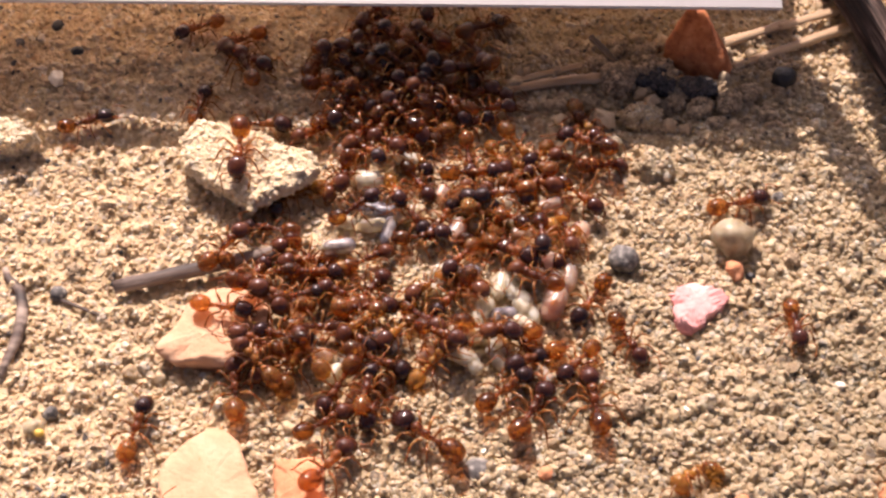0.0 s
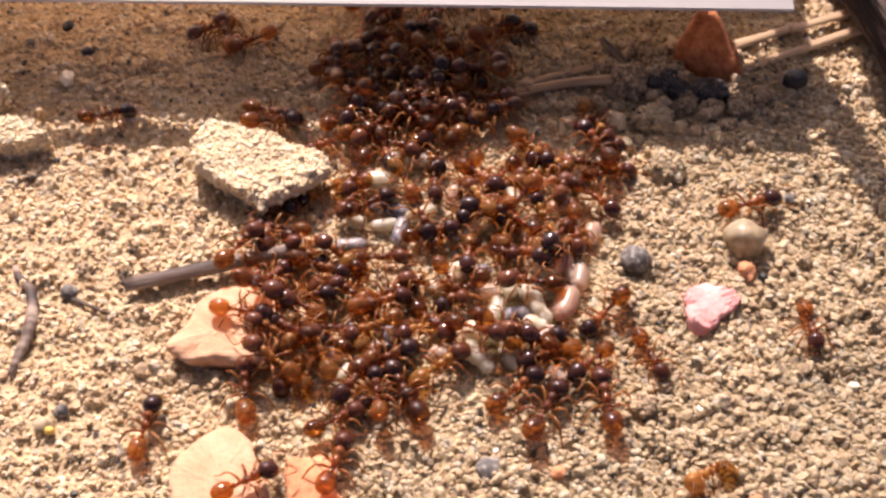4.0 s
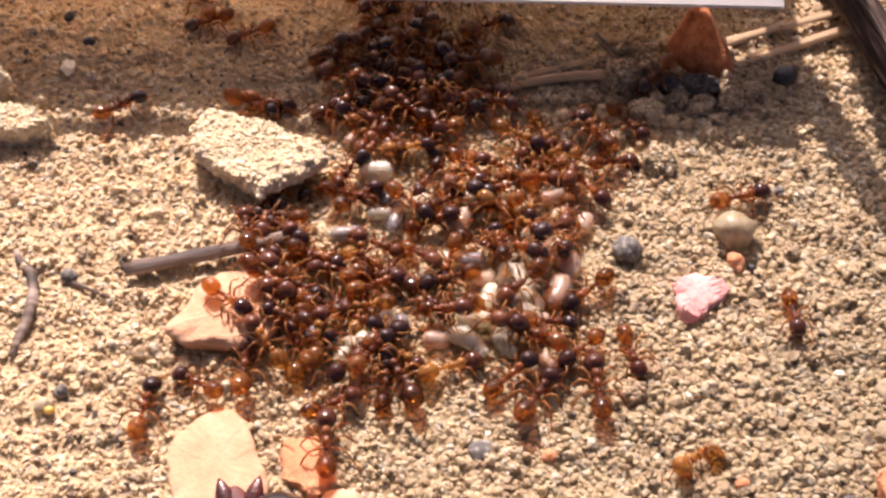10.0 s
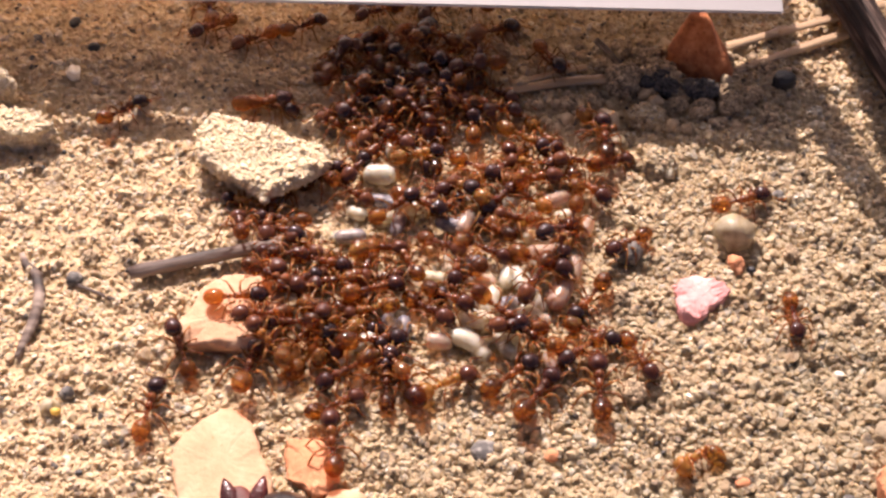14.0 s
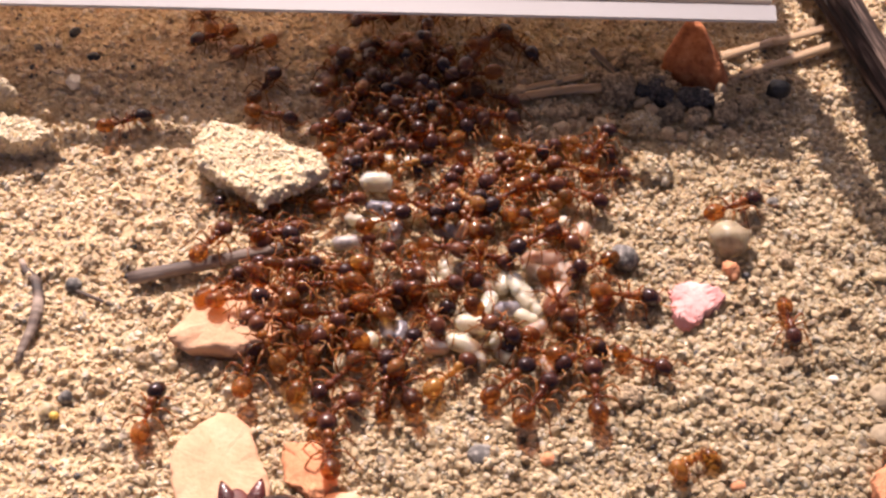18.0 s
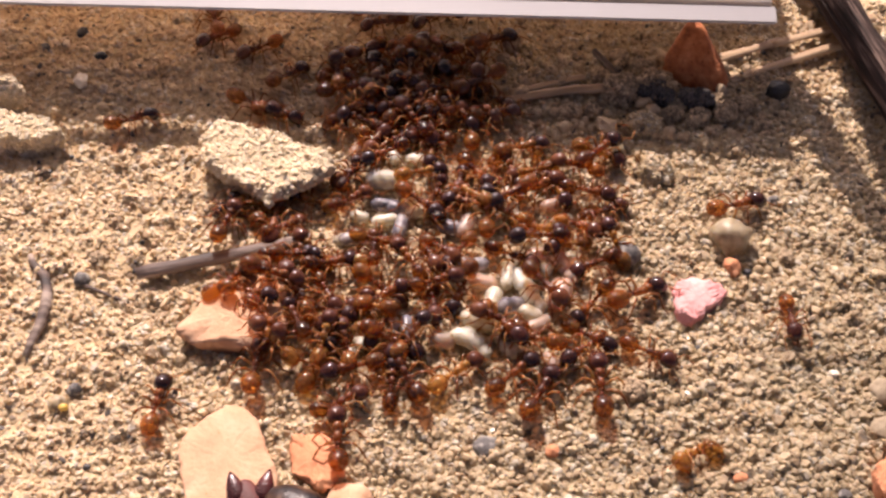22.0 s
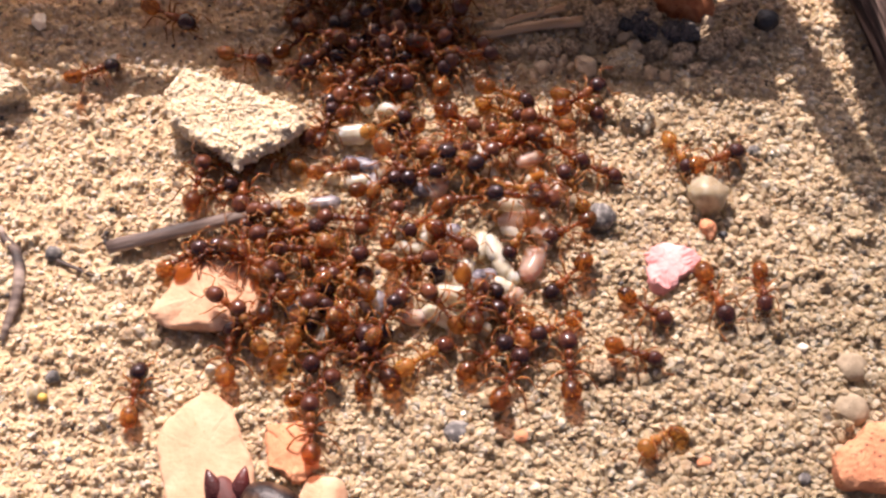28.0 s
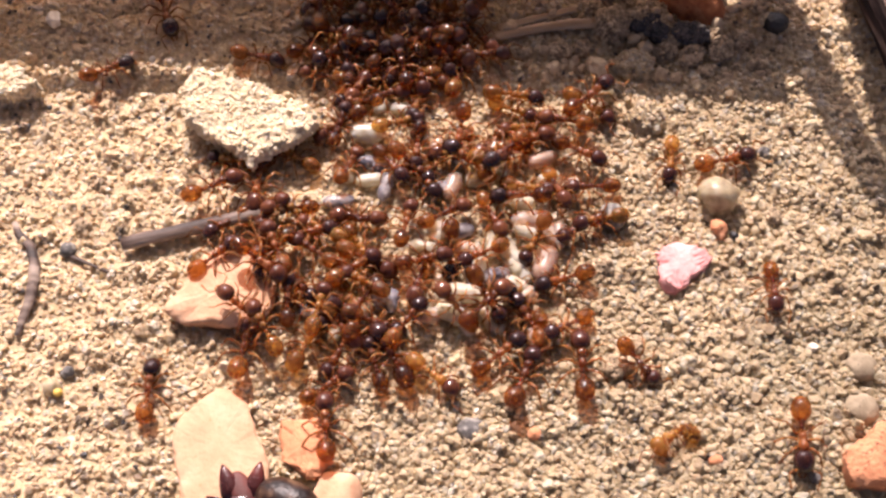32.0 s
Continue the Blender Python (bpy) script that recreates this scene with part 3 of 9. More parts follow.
for x, y, r, mat_, name, label in ((6.9, -15.2, 0.5, BRICK_ORANGE, "orange_crumb", "tiny orange brick crumb"), (19.0, -16.8, 0.5, BRICK_ORANGE, "orange_crumb", "tiny orange brown brick crumb"),
                                   (25.1, 8.1, 0.5, GREY_STONE, "grey_pebble", "small blue grey pebble in sand"), (-27.0, -1.6, 0.62, GREY_STONE, "grey_pebble", "small dark grey pebble on sand"),
                                   (16.4, -10.4, 0.4, PALE_GRAIN, "white_crumb", "whitish quartz crumb on sand"), (17.4, -10.1, 0.55, PALE_STONE, "pale_stone", "cream quartz grain cluster"),
                                   (-26.3, -12.5, 0.7, PALE_STONE, "pale_stone", "cream quartz pebble with a yellow stain"), (-25.4, -11.3, 0.5, GREY_STONE, "grey_pebble", "small dark pebble on sand"),
                                   (14.0, -8.4, 0.75, DARK_CLOD, "soil_crumb", "dark brown crumb of soil"), (12.6, -10.2, 0.9, DARK_CLOD, "soil_crumb", "dark grey brown crumb of soil"),
                                   (-26.2, 0.4, 0.6, DARK_CLOD, "soil_crumb", "brown crumb of soil"), (25.3, 2.4, 0.6, DARK_CLOD, "soil_crumb", "brown crumb of soil beside a pebble"),
                                   (25.6, -17.9, 0.45, GREY_STONE, "grey_pebble", "dark mottled pebble in sand"), (-31.3, 19.2, 0.75, PALE_GRAIN, "white_crumb", "pale chip of stone in shade"),
                                   (-32.6, 25.6, 0.55, BLACK_STONE, "black_pebble", "small black pebble in shade"), (-30.3, 22.4, 0.55, BLACK_STONE, "black_pebble", "small black pebble in shade"),
                                   (-35.2, 23.2, 0.5, GREY_STONE, "grey_pebble", "small dark pebble in shade"), (4.9, 25.6, 0.9, DARK_CLOD, "soil_crumb", "dark crumb of soil in shade"),
                                   (-6.1, 9.4, 0.8, PALE_STONE, "pale_stone", "cream smooth pebble among the ants"), (13.0, 13.4, 0.8, PALE_STONE, "pale_stone", "pale pebble at the edge of shade"),
                                   (5.4, -12.9, 0.8, DARK_CLOD, "soil_crumb", "grey brown crumb of soil"), (12.2, -2.2, 0.7, DARK_CLOD, "soil_crumb", "dark crumb of soil")):
    stone(name, mat_, x, y, float(gz(x, y)) + r * 0.45, r, r * 0.92, r * 0.8, int(x * 13 + y * 7) % 97 + 100, label, "crumb" if "crumb" in name else "pebble", level=3, fine_=0.12, lump=0.22, rz=x * 37)
stone("yellow_crumb", material("yellow_crumb", [(0.3, (0.6, 0.36, 0.05)), (0.7, (0.75, 0.52, 0.12))], 900, 0.5), -25.8, -12.9, 0.55, 0.36, 0.3, 0.26, 77, "tiny bright yellow crumb", "crumb", level=2)
stone("white_chip", PALE_GRAIN, 7.4, -21.0, 0.5, 1.6, 0.9, 0.5, 79, "grey white flake lying on sand", "chip", level=3, cuts=6, rz=-35)

# black lumps added for the dark spots around the red brick's foot
stone("soil_crumb", BLACK_STONE, 16.5, 19.7, 1.5, 1.20, 0.90, 0.8, 61, "black rough lump beside the red brick", "soil clod", level=4, fine_=0.22, lump=0.35)
stone("soil_crumb", BLACK_STONE, 20.2, 18.7, 1.5, 1.50, 0.80, 0.8, 63, "black rough lump beside the red brick", "soil clod", level=4, fine_=0.22, lump=0.35)
stone("soil_crumb", BLACK_STONE, 17.5, 18.8, 1.5, 0.80, 0.70, 0.8, 65, "black rough lump beside the red brick", "soil clod", level=4, fine_=0.22, lump=0.35)
rc = random.Random(8)
for x, y, r in ((18.3, 17.4, 0.8), (20.2, 17.0, 0.95), (22.6, 17.6, 1.0), (24.3, 18.6, 0.8), (21.2, 15.6, 0.6), (16.0, 22.6, 1.1), (14.2, 23.6, 0.9), (12.4, 21.4, 0.8), (9.6, 17.2, 0.8), (6.6, 17.0, 0.7), (25.6, 16.6, 0.7),
                (18.6, 19.0, 1.0), (11.4, 17.6, 0.8), (22.0, 19.2, 0.7), (26.0, 21.6, 0.7), (17.6, 15.2, 0.6)):
    stone("soil_crumb", DARK_CLOD, x, y, float(gz(x, y)) + r * 0.4, r * rc.uniform(0.9, 1.3), r, r * 0.8, rc.randrange(900), "dark brown crumb of soil in shade", "soil clod", level=3, fine_=0.16, lump=0.3, rz=rc.uniform(0, 360))
DARK_CRUST = material("dark_soil_crumbs", [(0.1, (0.14, 0.10, 0.06)), (0.5, (0.40, 0.29, 0.18)), (0.9, (0.58, 0.45, 0.29))], 1400, 0.85, 0.3, 7000, random_shift=0.7, island=True)
CLOD_CRUST = material("pale_soil_crumbs", [(0.08, (0.26, 0.20, 0.13)), (0.18, (0.52, 0.395, 0.24)), (0.45, (0.64, 0.505, 0.335)), (0.9, (0.72, 0.60, 0.43))], 1400, 0.85, 0.3, 7000, random_shift=0.5, island=True, glow=0.6, glow_radius=(1, 0.85, 0.6), glow_size=0.00018)
for k, ob in enumerate(CLODS):
    span = max(ob.dimensions) / MM
    dark = ob.data.materials[0].name.startswith(("dark", "black"))
    black = ob.data.materials[0].name.startswith("black")
    sandy = ob.name.startswith("soil_crumb") and not dark
    crust(ob, int(min(5200, 90 * span ** 2)), 0.095, DARK_GRAIN if black else DARK_CRUST if dark else SAND_GRAIN if sandy else CLOD_CRUST, 200 + k)

litter = np.stack([rs.uniform(4, 28, 700), rs.uniform(14.6, 24.5, 700)], -1)
litter = litter[(np.sin(litter[:, 0] * 0.9 + 1.5 * np.sin(litter[:, 1] * 0.7)) + rs.normal(0, 0.6, 700)) > 0.2]
grains("dark_litter", litter, 0.3 * np.exp(rs.normal(0, 0.4, len(litter))), DARK_CRUST, "dark brown crumbs of humus lying in shade", 2, 31, 0.5, 0.1)

# ---- twigs and straws ----
def tube_bm(bm, pts, radii, seg=8, squash=1.0, wob=0.0, seed=0):
    pts = [Vector(p) for p in pts]
    rows = []
    for i, p in enumerate(pts):
        d = (pts[min(i + 1, len(pts) - 1)] - pts[max(i - 1, 0)]).normalized()
        up = Vector((0, 0, 1)) if abs(d.z) < 0.9 else Vector((0, 1, 0))
        s = d.cross(up).normalized()
        u = s.cross(d)
        row = []
        for k in range(seg):
            a = 2 * math.pi * k / seg
            r = radii[i] * (1 + wob * noise.noise((k * 1.7 + seed, i * 0.6, seed)))
            row.append(bm.verts.new(p + s * math.cos(a) * r + u * math.sin(a) * r * squash))
        rows.append(row)
    for a, b in zip(rows, rows[1:]):
        for k in range(seg):
            bm.faces.new((a[k], a[(k + 1) % seg], b[(k + 1) % seg], b[k]))
    bm.faces.new(rows[0][::-1])
    bm.faces.new(rows[-1])
    return bm


def stick(name, mat_, a, b, r0, r1, label, category="twig", seg=12, n=14, bend=(0, 0, 0), wob=0.25, squash=0.85, seed=1):
    a, b = Vector(a), Vector(b)
    along = b - a
    rot = along.to_track_quat("X", "Z")
    inv = rot.inverted()
    pts, rad = [], []
    for i in range(n + 1):
        u = i / n
        pts.append(inv @ (along * u + Vector(bend) * math.sin(math.pi * u)))
        rad.append((r0 * (1 - u) + r1 * u) * (1 + 0.08 * noise.noise((u * 5, seed, 0))))
    bm = tube_bm(bmesh.new(), pts, rad, seg, squash, wob, seed)
    m = Matrix.LocRotScale(a * MM, rot, None)
    return tagged(part(name, bm, mat_, None, label, m), "", category)


stick("twig", TWIG, (-23.0, -1.3, 0.75), (-10.5, 2.1, 1.3), 0.53, 0.53, "broken grey dry twig lying on sand", seed=3)
stick("straw", STRAW, (4.0, 18.2, 1.1), (12.6, 19.6, 1.6), 0.42, 0.5, "dry brown straw lying in shade", "straw", seed=4, squash=0.6, bend=(0, 0.25, 0.1))
stick("straw", STRAW, (4.6, 19.2, 1.2), (11.0, 21.0, 1.6), 0.34, 0.3, "thin dry brown straw in shade", "straw", seed=5, squash=0.6)
stick("straw", STRAW, (22.6, 21.0, 1.3), (36.5, 27.2, 2.0), 0.34, 0.52, "long pale dry straw crossing shade and sunlight", "straw", seed=6, squash=0.7)
stick("straw", STRAW, (21.8, 23.4, 1.6), (28.5, 26.3, 1.8), 0.46, 0.40, "short pale dry straw lit beside a brick fragment", "straw", seed=7, squash=0.6)
stick("straw", STRAW, (27.6, 25.6, 1.9), (37.0, 29.2, 2.3), 0.34, 0.5, "long pale dry straw in shade", "straw", seed=9, squash=0.6)
stick("dark_twig", TWIG, (12.0, 24.5, 1.6), (14.2, 21.0, 1.4), 0.3, 0.34, "short dark twig standing in soil crumbs", seed=8)

bm = bmesh.new()
tube_bm(bm, [(-0.6, 5.6, 0.3), (-0.1, 4.6, 0.4), (0.9, 3.6, 0.45), (1.5, 2.2, 0.5), (1.75, 0.8, 0.5), (1.7, -0.8, 0.45), (1.45, -2.4, 0.4), (1.3, -3.6, 0.3)], [0.22, 0.3, 0.36, 0.42, 0.42, 0.4, 0.34, 0.22], 10, 0.8, 0.3, 9)
tagged(part("twig", bm, TWIG, None, "curved thin grey brown twig on sand", at(-30.7, -5.0, 0.05)), "", "twig")
stick("thin_stalk", TWIG, (-27.2, -1.9, 0.3), (-23.2, -3.6, 0.25), 0.17, 0.1, "thin pale dry stalk on sand", "stalk", 6, 8, seed=11)

# ---- weathered wood and the unseen stems that shade the sand ----
bm = bmesh.new()
tube_bm(bm, [(0, -16, -0.6), (0.1, -9, 0), (0, -3, 0.1), (-0.1, 3, 0), (-0.3, 9, 0.1), (-0.5, 16, 0.3), (-0.8, 30, 0.6)], [1.2, 1.5, 1.6, 1.6, 1.7, 1.8, 2.0], 44, 0.8, 0.62, 13)
wood = tagged(part("wood_piece", bm, WOOD, None, "dark weathered grooved wood stick leaning over sand", at(34.9, 22.4, 3.6, -1, 0, 10)), "", "wood")

# stems out of view, added to cast the dark bands right of the cover
stick("dry_stem", TWIG, (25.11, 32.72, 12.6), (26.79, 31.84, 30.2), 1.46, 1.79, "unseen stem above the cover, added to shade a band of sand", "stem", seed=21, wob=0.2)

stick("dry_stem", TWIG, (30.9, 35.1, 12.6), (28.2, 35.7, 30.2), 1.15, 1.2, "unseen stem above the cover, added to shade a band of sand", "stem", seed=23, wob=0.2)

# ---- white plastic cover ----
cover = base("plastic_cover", at(0, 0, 0), "smooth white plastic cover held above the sand", "cover")


def plate_bm(x0, x1, pts, thick):
    """A long sheet with the given section in y and z."""
    bm = bmesh.new()
    low, high = [], []
    for x in (x0, x1):
        low.append([bm.verts.new((x, y, z)) for y, z in pts])
        high.append([bm.verts.new((x, y, z + thick)) for y, z in pts])
    for i in range(len(pts) - 1):
        bm.faces.new((high[0][i], high[1][i], high[1][i + 1], high[0][i + 1]))
        bm.faces.new((low[0][i], low[0][i + 1], low[1][i + 1], low[1][i]))
    for a, b, c, d in ((low[0][0], low[1][0], high[1][0], high[0][0]), (low[0][-1], high[0][-1], high[1][-1], low[1][-1])):
        bm.faces.new((a, b, c, d))
    for s in (0, 1):
        for i in range(len(pts) - 1):
            bm.faces.new((low[s][i], high[s][i], high[s][i + 1], low[s][i + 1]))
    bmesh.ops.recalc_face_normals(bm, faces=bm.faces[:])
    bmesh.ops.bevel(bm, geom=[e for e in bm.edges if e.calc_face_angle(0) > 0.6], offset=0.12, segments=2, affect="EDGES")
    return bm


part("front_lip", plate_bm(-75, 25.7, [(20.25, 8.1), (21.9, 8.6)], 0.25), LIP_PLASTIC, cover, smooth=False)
# spans the gap behind the lip to dim the sun strip there
part("lip_flange", plate_bm(3.0, 25.4, [(21.88, 8.62), (24.0, 9.9)], 0.4), DENSE_PLASTIC, cover, smooth=False)
part("sheet", plate_bm(-75, -11.0, [(24.3, 9.98), (38.8, 12.7), (68.8, 16.7)], 0.6), PLASTIC, cover, smooth=False)
# unseen denser sheet, added to darken the shade right of x = -11
part("sheet_fold", plate_bm(-11.1, 18.6, [(24.3, 10.03), (38.8, 12.75), (68.8, 16.75)], 0.6), DENSE_PLASTIC, cover, smooth=False)
# opening between these strips is left so sun can reach the brick tip
part("sheet_strip", plate_bm(18.5, 20.4, [(24.3, 10.03), (26.64, 10.6)], 0.6), DENSE_PLASTIC, cover, smooth=False)
part("sheet_strip", plate_bm(18.5, 20.4, [(29.04, 11.01), (38.8, 12.75), (68.8, 16.75)], 0.6), DENSE_PLASTIC, cover, smooth=False)
part("sheet_side", plate_bm(23.9, 26.6, [(24.3, 9.98), (38.8, 12.7), (68.8, 16.7)], 0.6), DENSE_PLASTIC, cover, smooth=False)
part("sheet_bridge", plate_bm(20.3, 24.0, [(36.24, 12.38), (38.8, 12.8), (68.8, 16.8)], 0.6), DENSE_PLASTIC, cover, smooth=False)
part("sheet_front", plate_bm(20.3, 24.0, [(24.3, 10.08), (31.54, 11.48)], 0.6), DENSE_PLASTIC, cover, smooth=False)
part("end_post", plate_bm(-76, -74.6, [(23, 0.3), (60, 0.3)], 15.5), PLASTIC, cover, smooth=False)


def lathe_bm(profile, seg=14, flat=1.0, ridge=0.0):
    """A body along x: (x, radius, rise) from front to back."""
    bm = bmesh.new()
    rows = []
    for x, r, up in profile:
        row = []
        for k in range(seg):
            a = 2 * math.pi * k / seg
            row.append(bm.verts.new((x, r * math.cos(a), up + r * flat * math.sin(a))))
        rows.append(row)
    for a, b in zip(rows, rows[1:]):
        for k in range(seg):
            bm.faces.new((a[k], b[k], b[(k + 1) % seg], a[(k + 1) % seg]))
    for row, flip in ((rows[0], 1), (rows[-1], -1)):
        tip = bm.verts.new(sum((v.co for v in row), Vector()) / seg + Vector((0.03 * flip, 0, 0)))
        for k in range(seg):
            bm.faces.new((row[k], row[(k + 1) % seg], tip) if flip > 0 else (row[(k + 1) % seg], row[k], tip))
    bmesh.ops.recalc_face_normals(bm, faces=bm.faces[:])
    return bm


def oval(x0, x1, r, n=10, lift=0.0, front=1.0, back=1.0, steps=0):
    """Profile of an egg-shaped body between x0 and x1."""
    rows = []
    for i in range(n + 1):
        u = i / n
        a = math.pi * (0.04 + 0.92 * u)
        rad = r * math.sin(a) ** (0.75 if u < 0.5 else 0.8)
        rad *= front + (back - front) * u
        if steps:
            rad *= 1 + 0.022 * (((u * steps) % 1.0) - 0.5)
        rows.append((x0 + (x1 - x0) * (0.5 - 0.5 * math.cos(a)), rad, lift))
    return rows


# ---- brood: larvae and pupae lying among the ants ----
LARVA = material("larva_skin", [(0.30, (0.50, 0.43, 0.32)), (0.5, (0.62, 0.565, 0.45)), (0.72, (0.71, 0.68, 0.59))], 900, 0.28, 0.3, 2000, random_shift=0.25, coat=0.0, gloss=0.35, glow=1.0, glow_radius=(1, 0.9, 0.72), glow_size=0.0014, sheer=(0.34, (0.95, 0.88, 0.72)))
LARVA_PINK = material("pink_larva_skin", [(0.25, (0.50, 0.33, 0.26)), (0.6, (0.64, 0.48, 0.39)), (0.85, (0.72, 0.60, 0.52))], 700, 0.25, 0.08, 5000, random_shift=0.3, coat=0.25, gloss=0.4, glow=1.0, glow_radius=(1, 0.75, 0.55), glow_size=0.0014, sheer=(0.5, (0.96, 0.76, 0.58)))
PUPA_GREY = material("grey_pupa_skin", [(0.30, (0.045, 0.042, 0.055)), (0.46, (0.20, 0.19, 0.225)), (0.62, (0.42, 0.39, 0.40)), (0.8, (0.60, 0.57, 0.53))], 1100, 0.25, 0.25, 2500, random_shift=0.25, coat=0.0, gloss=0.3, glow=0.6, glow_radius=(1, 0.9, 0.8), glow_size=0.0008, sheer=(0.42, (0.86, 0.78, 0.72)))


def larva_bm(length, r, bend, rings=26):
    """A plump curved grub with ringed segments."""
    pts, rad = [], []
    for i in range(rings + 1):
        u = 0.5 - 0.5 * math.cos(math.pi * i / rings)
        a = bend * (u - 0.5)
        if abs(bend) > 0.05:
            R = length / bend
            p = Vector((R * math.sin(a), R * (1 - math.cos(a)), r * 0.9))
        else:
            p = Vector((length * (u - 0.5), 0, r * 0.9))
        pts.append(p)
        edge = min(u, 1 - u) / 0.26
        body = max(0.05, math.sqrt(max(0.0, 1 - (1 - min(1.0, edge)) ** 2))) * (0.86 + 0.2 * math.sin(math.pi * (0.15 + 0.7 * u)))
        rad.append(r * body * (1 + 0.06 * math.sin(u * 2 * math.pi * 8)))
    return tube_bm(bmesh.new(), pts, rad, 14, 0.92)


def pupa_bm(length, r):
    """A pale pupa: egg-shaped hind body, narrow waist and a bent head."""
    pts = [(-0.5, 0), (-0.46, 0.35), (-0.36, 0.72), (-0.22, 0.92), (-0.08, 0.92), (0.02, 0.8), (0.08, 0.76), (0.16, 0.8), (0.28, 0.78), (0.38, 0.64), (0.44, 0.46), (0.5, 0.12)]
    return tube_bm(bmesh.new(), [(x * length, 0, r * 0.9 - 0.12 * r * (x > 0.1)) for x, _ in pts], [max(0.03, k * r) for _, k in pts], 14, 0.95)


def brood(kind, x, y, turn, length, r, mat_, label, z=0.0, bend=0.9):
    bend = max(-2.2, min(2.2, bend * 1.6))
    bm = larva_bm(length, r, bend) if kind == "larva" else pupa_bm(length, r)
    ob = part(kind, bm, mat_, None, label, at(x, y, float(gz(x, y)) + 0.15 + z * 0.7, 0, 0, turn))
    return tagged(ob, "", kind, "brood of the colony")


brood("larva", 2.0, -5.0, -8, 2.7, 0.66, LARVA, "milky white plump ant larva lying in the brood pile", 0.5, 0.3)
brood("larva", 1.3, -6.6, -25, 2.8, 0.62, LARVA, "milky white plump ant larva lying in the brood pile", 0.4, -0.4)
brood("larva", 5.0, -1.0, -75, 2.3, 0.55, LARVA, "milky white plump ant larva lying in the brood pile", 0.3, 0.3)
brood("larva", 8.0, -2.3, 68, 3.0, 0.68, LARVA_PINK, "pinkish translucent ant larva lying in the brood pile", 0.3, 0.5)
brood("larva", 6.3, -5.0, 35, 2.2, 0.52, LARVA_PINK, "pinkish translucent ant larva lying in the brood pile", 0.3, 0.8)
brood("pupa", 4.3, -3.4, 20, 2.2, 0.72, PUPA_GREY, "blue grey glossy ant pupa lying in the brood pile", 0.3, 0.0)
brood("larva", 7.0, 1.2, 5, 3.2, 0.75, LARVA_PINK, "pinkish translucent ant larva lying in the brood pile", 0.2, 0.6)
brood("larva", -4.1, -5.4, -70, 1.9, 0.50, PUPA_GREY, "blue grey glossy ant larva lying in the brood pile", 0.3, 1.1)
brood("larva", -3.1, -5.6, 80, 2.2, 0.52, PUPA_GREY, "blue grey glossy ant larva lying in the brood pile", 0.3, 1.3)
brood("pupa", -11.2, -2.9, 10, 1.4, 0.62, PUPA_GREY, "blue grey glossy ant pupa lying in the brood pile", 0.4, 0.0)
brood("larva", -4.2, 5.9, -5, 2.0, 0.55, PUPA_GREY, "blue grey glossy ant larva lying in the brood pile", 0.3, 0.4)
brood("larva", -5.1, 4.7, 10, 2.2, 0.50, LARVA, "milky white plump ant larva lying in the brood pile", 0.3, 0.4)
brood("larva", -7.4, 2.7, 8, 2.4, 0.55, PUPA_GREY, "blue grey glossy ant larva lying in the brood pile", 0.3, 0.5)
brood("larva", -0.2, 4.0, -10, 1.8, 0.50, PUPA_GREY, "blue grey glossy ant larva lying in the brood pile", 0.3, 0.4)
brood("larva", 5.7, -4.1, -30, 2.0, 0.55, LARVA, "milky white plump ant larva lying in the brood pile", 0.3, 0.5)
brood("larva", -5.8, -7.1, 10, 1.8, 0.45, LARVA, "milky white plump ant larva lying in the brood pile", 0.3, 0.4)
brood("larva", -7.0, -8.2, 60, 1.6, 0.42, LARVA, "milky white plump ant larva lying in the brood pile", 0.3, 0.4)
brood("larva", 2.3, -7.4, -60, 1.6, 0.50, LARVA, "milky white plump ant larva lying in the brood pile", 0.3, 0.4)
brood("larva", 4.2, -7.3, -40, 1.6, 0.50, LARVA, "milky white plump ant larva lying in the brood pile", 0.3, 0.3)
brood("larva", 9.0, 0.1, 80, 2.4, 0.60, LARVA_PINK, "pinkish translucent ant larva lying in the brood pile", 0.1, 0.4)
brood("larva", 0.3, 0.5, 20, 1.9, 0.55, LARVA, "milky white plump ant larva lying in the brood pile", 0.3, 0.5)
brood("larva", 2.3, -1.2, -15, 2.2, 0.60, LARVA_PINK, "pinkish translucent ant larva lying in the brood pile", 0.0, 0.6)
brood("larva", 6.3, 2.8, -12, 2.0, 0.60, LARVA, "milky white plump ant larva lying in the brood pile", 0.3, 0.3)
brood("larva", 7.0, -8.2, -60, 1.6, 0.45, LARVA_PINK, "pinkish translucent ant larva lying in the brood pile", 0.3, 0.4)
brood("larva", -9.0, -6.0, 60, 2.0, 0.50, PUPA_GREY, "blue grey glossy ant larva lying in the brood pile", 0.3, 0.8)
brood("larva", -0.6, -6.6, -5, 2.0, 0.60, LARVA_PINK, "pinkish translucent ant larva lying in the brood pile", 0.1, 0.4)
brood("larva", -5.1, 6.2, -8, 2.6, 0.55, PUPA_GREY, "blue grey glossy ant larva lying in the brood pile", 0.2, 0.4)
brood("larva", -5.6, 8.7, 0, 2.6, 0.80, LARVA, "milky white plump ant larva lying in the brood pile", 0.2, 0.3)
brood("larva", -0.0, 3.9, -8, 2.4, 0.60, PUPA_GREY, "blue grey glossy ant larva lying in the brood pile", 0.2, 0.9)
brood("larva", 4.4, 6.9, -80, 2.8, 0.65, LARVA, "milky white plump ant larva lying in the brood pile", 0.2, 0.3)
brood("larva", 5.4, -1.5, -60, 2.6, 0.60, LARVA, "milky white plump ant larva lying in the brood pile", 0.2, 0.9)
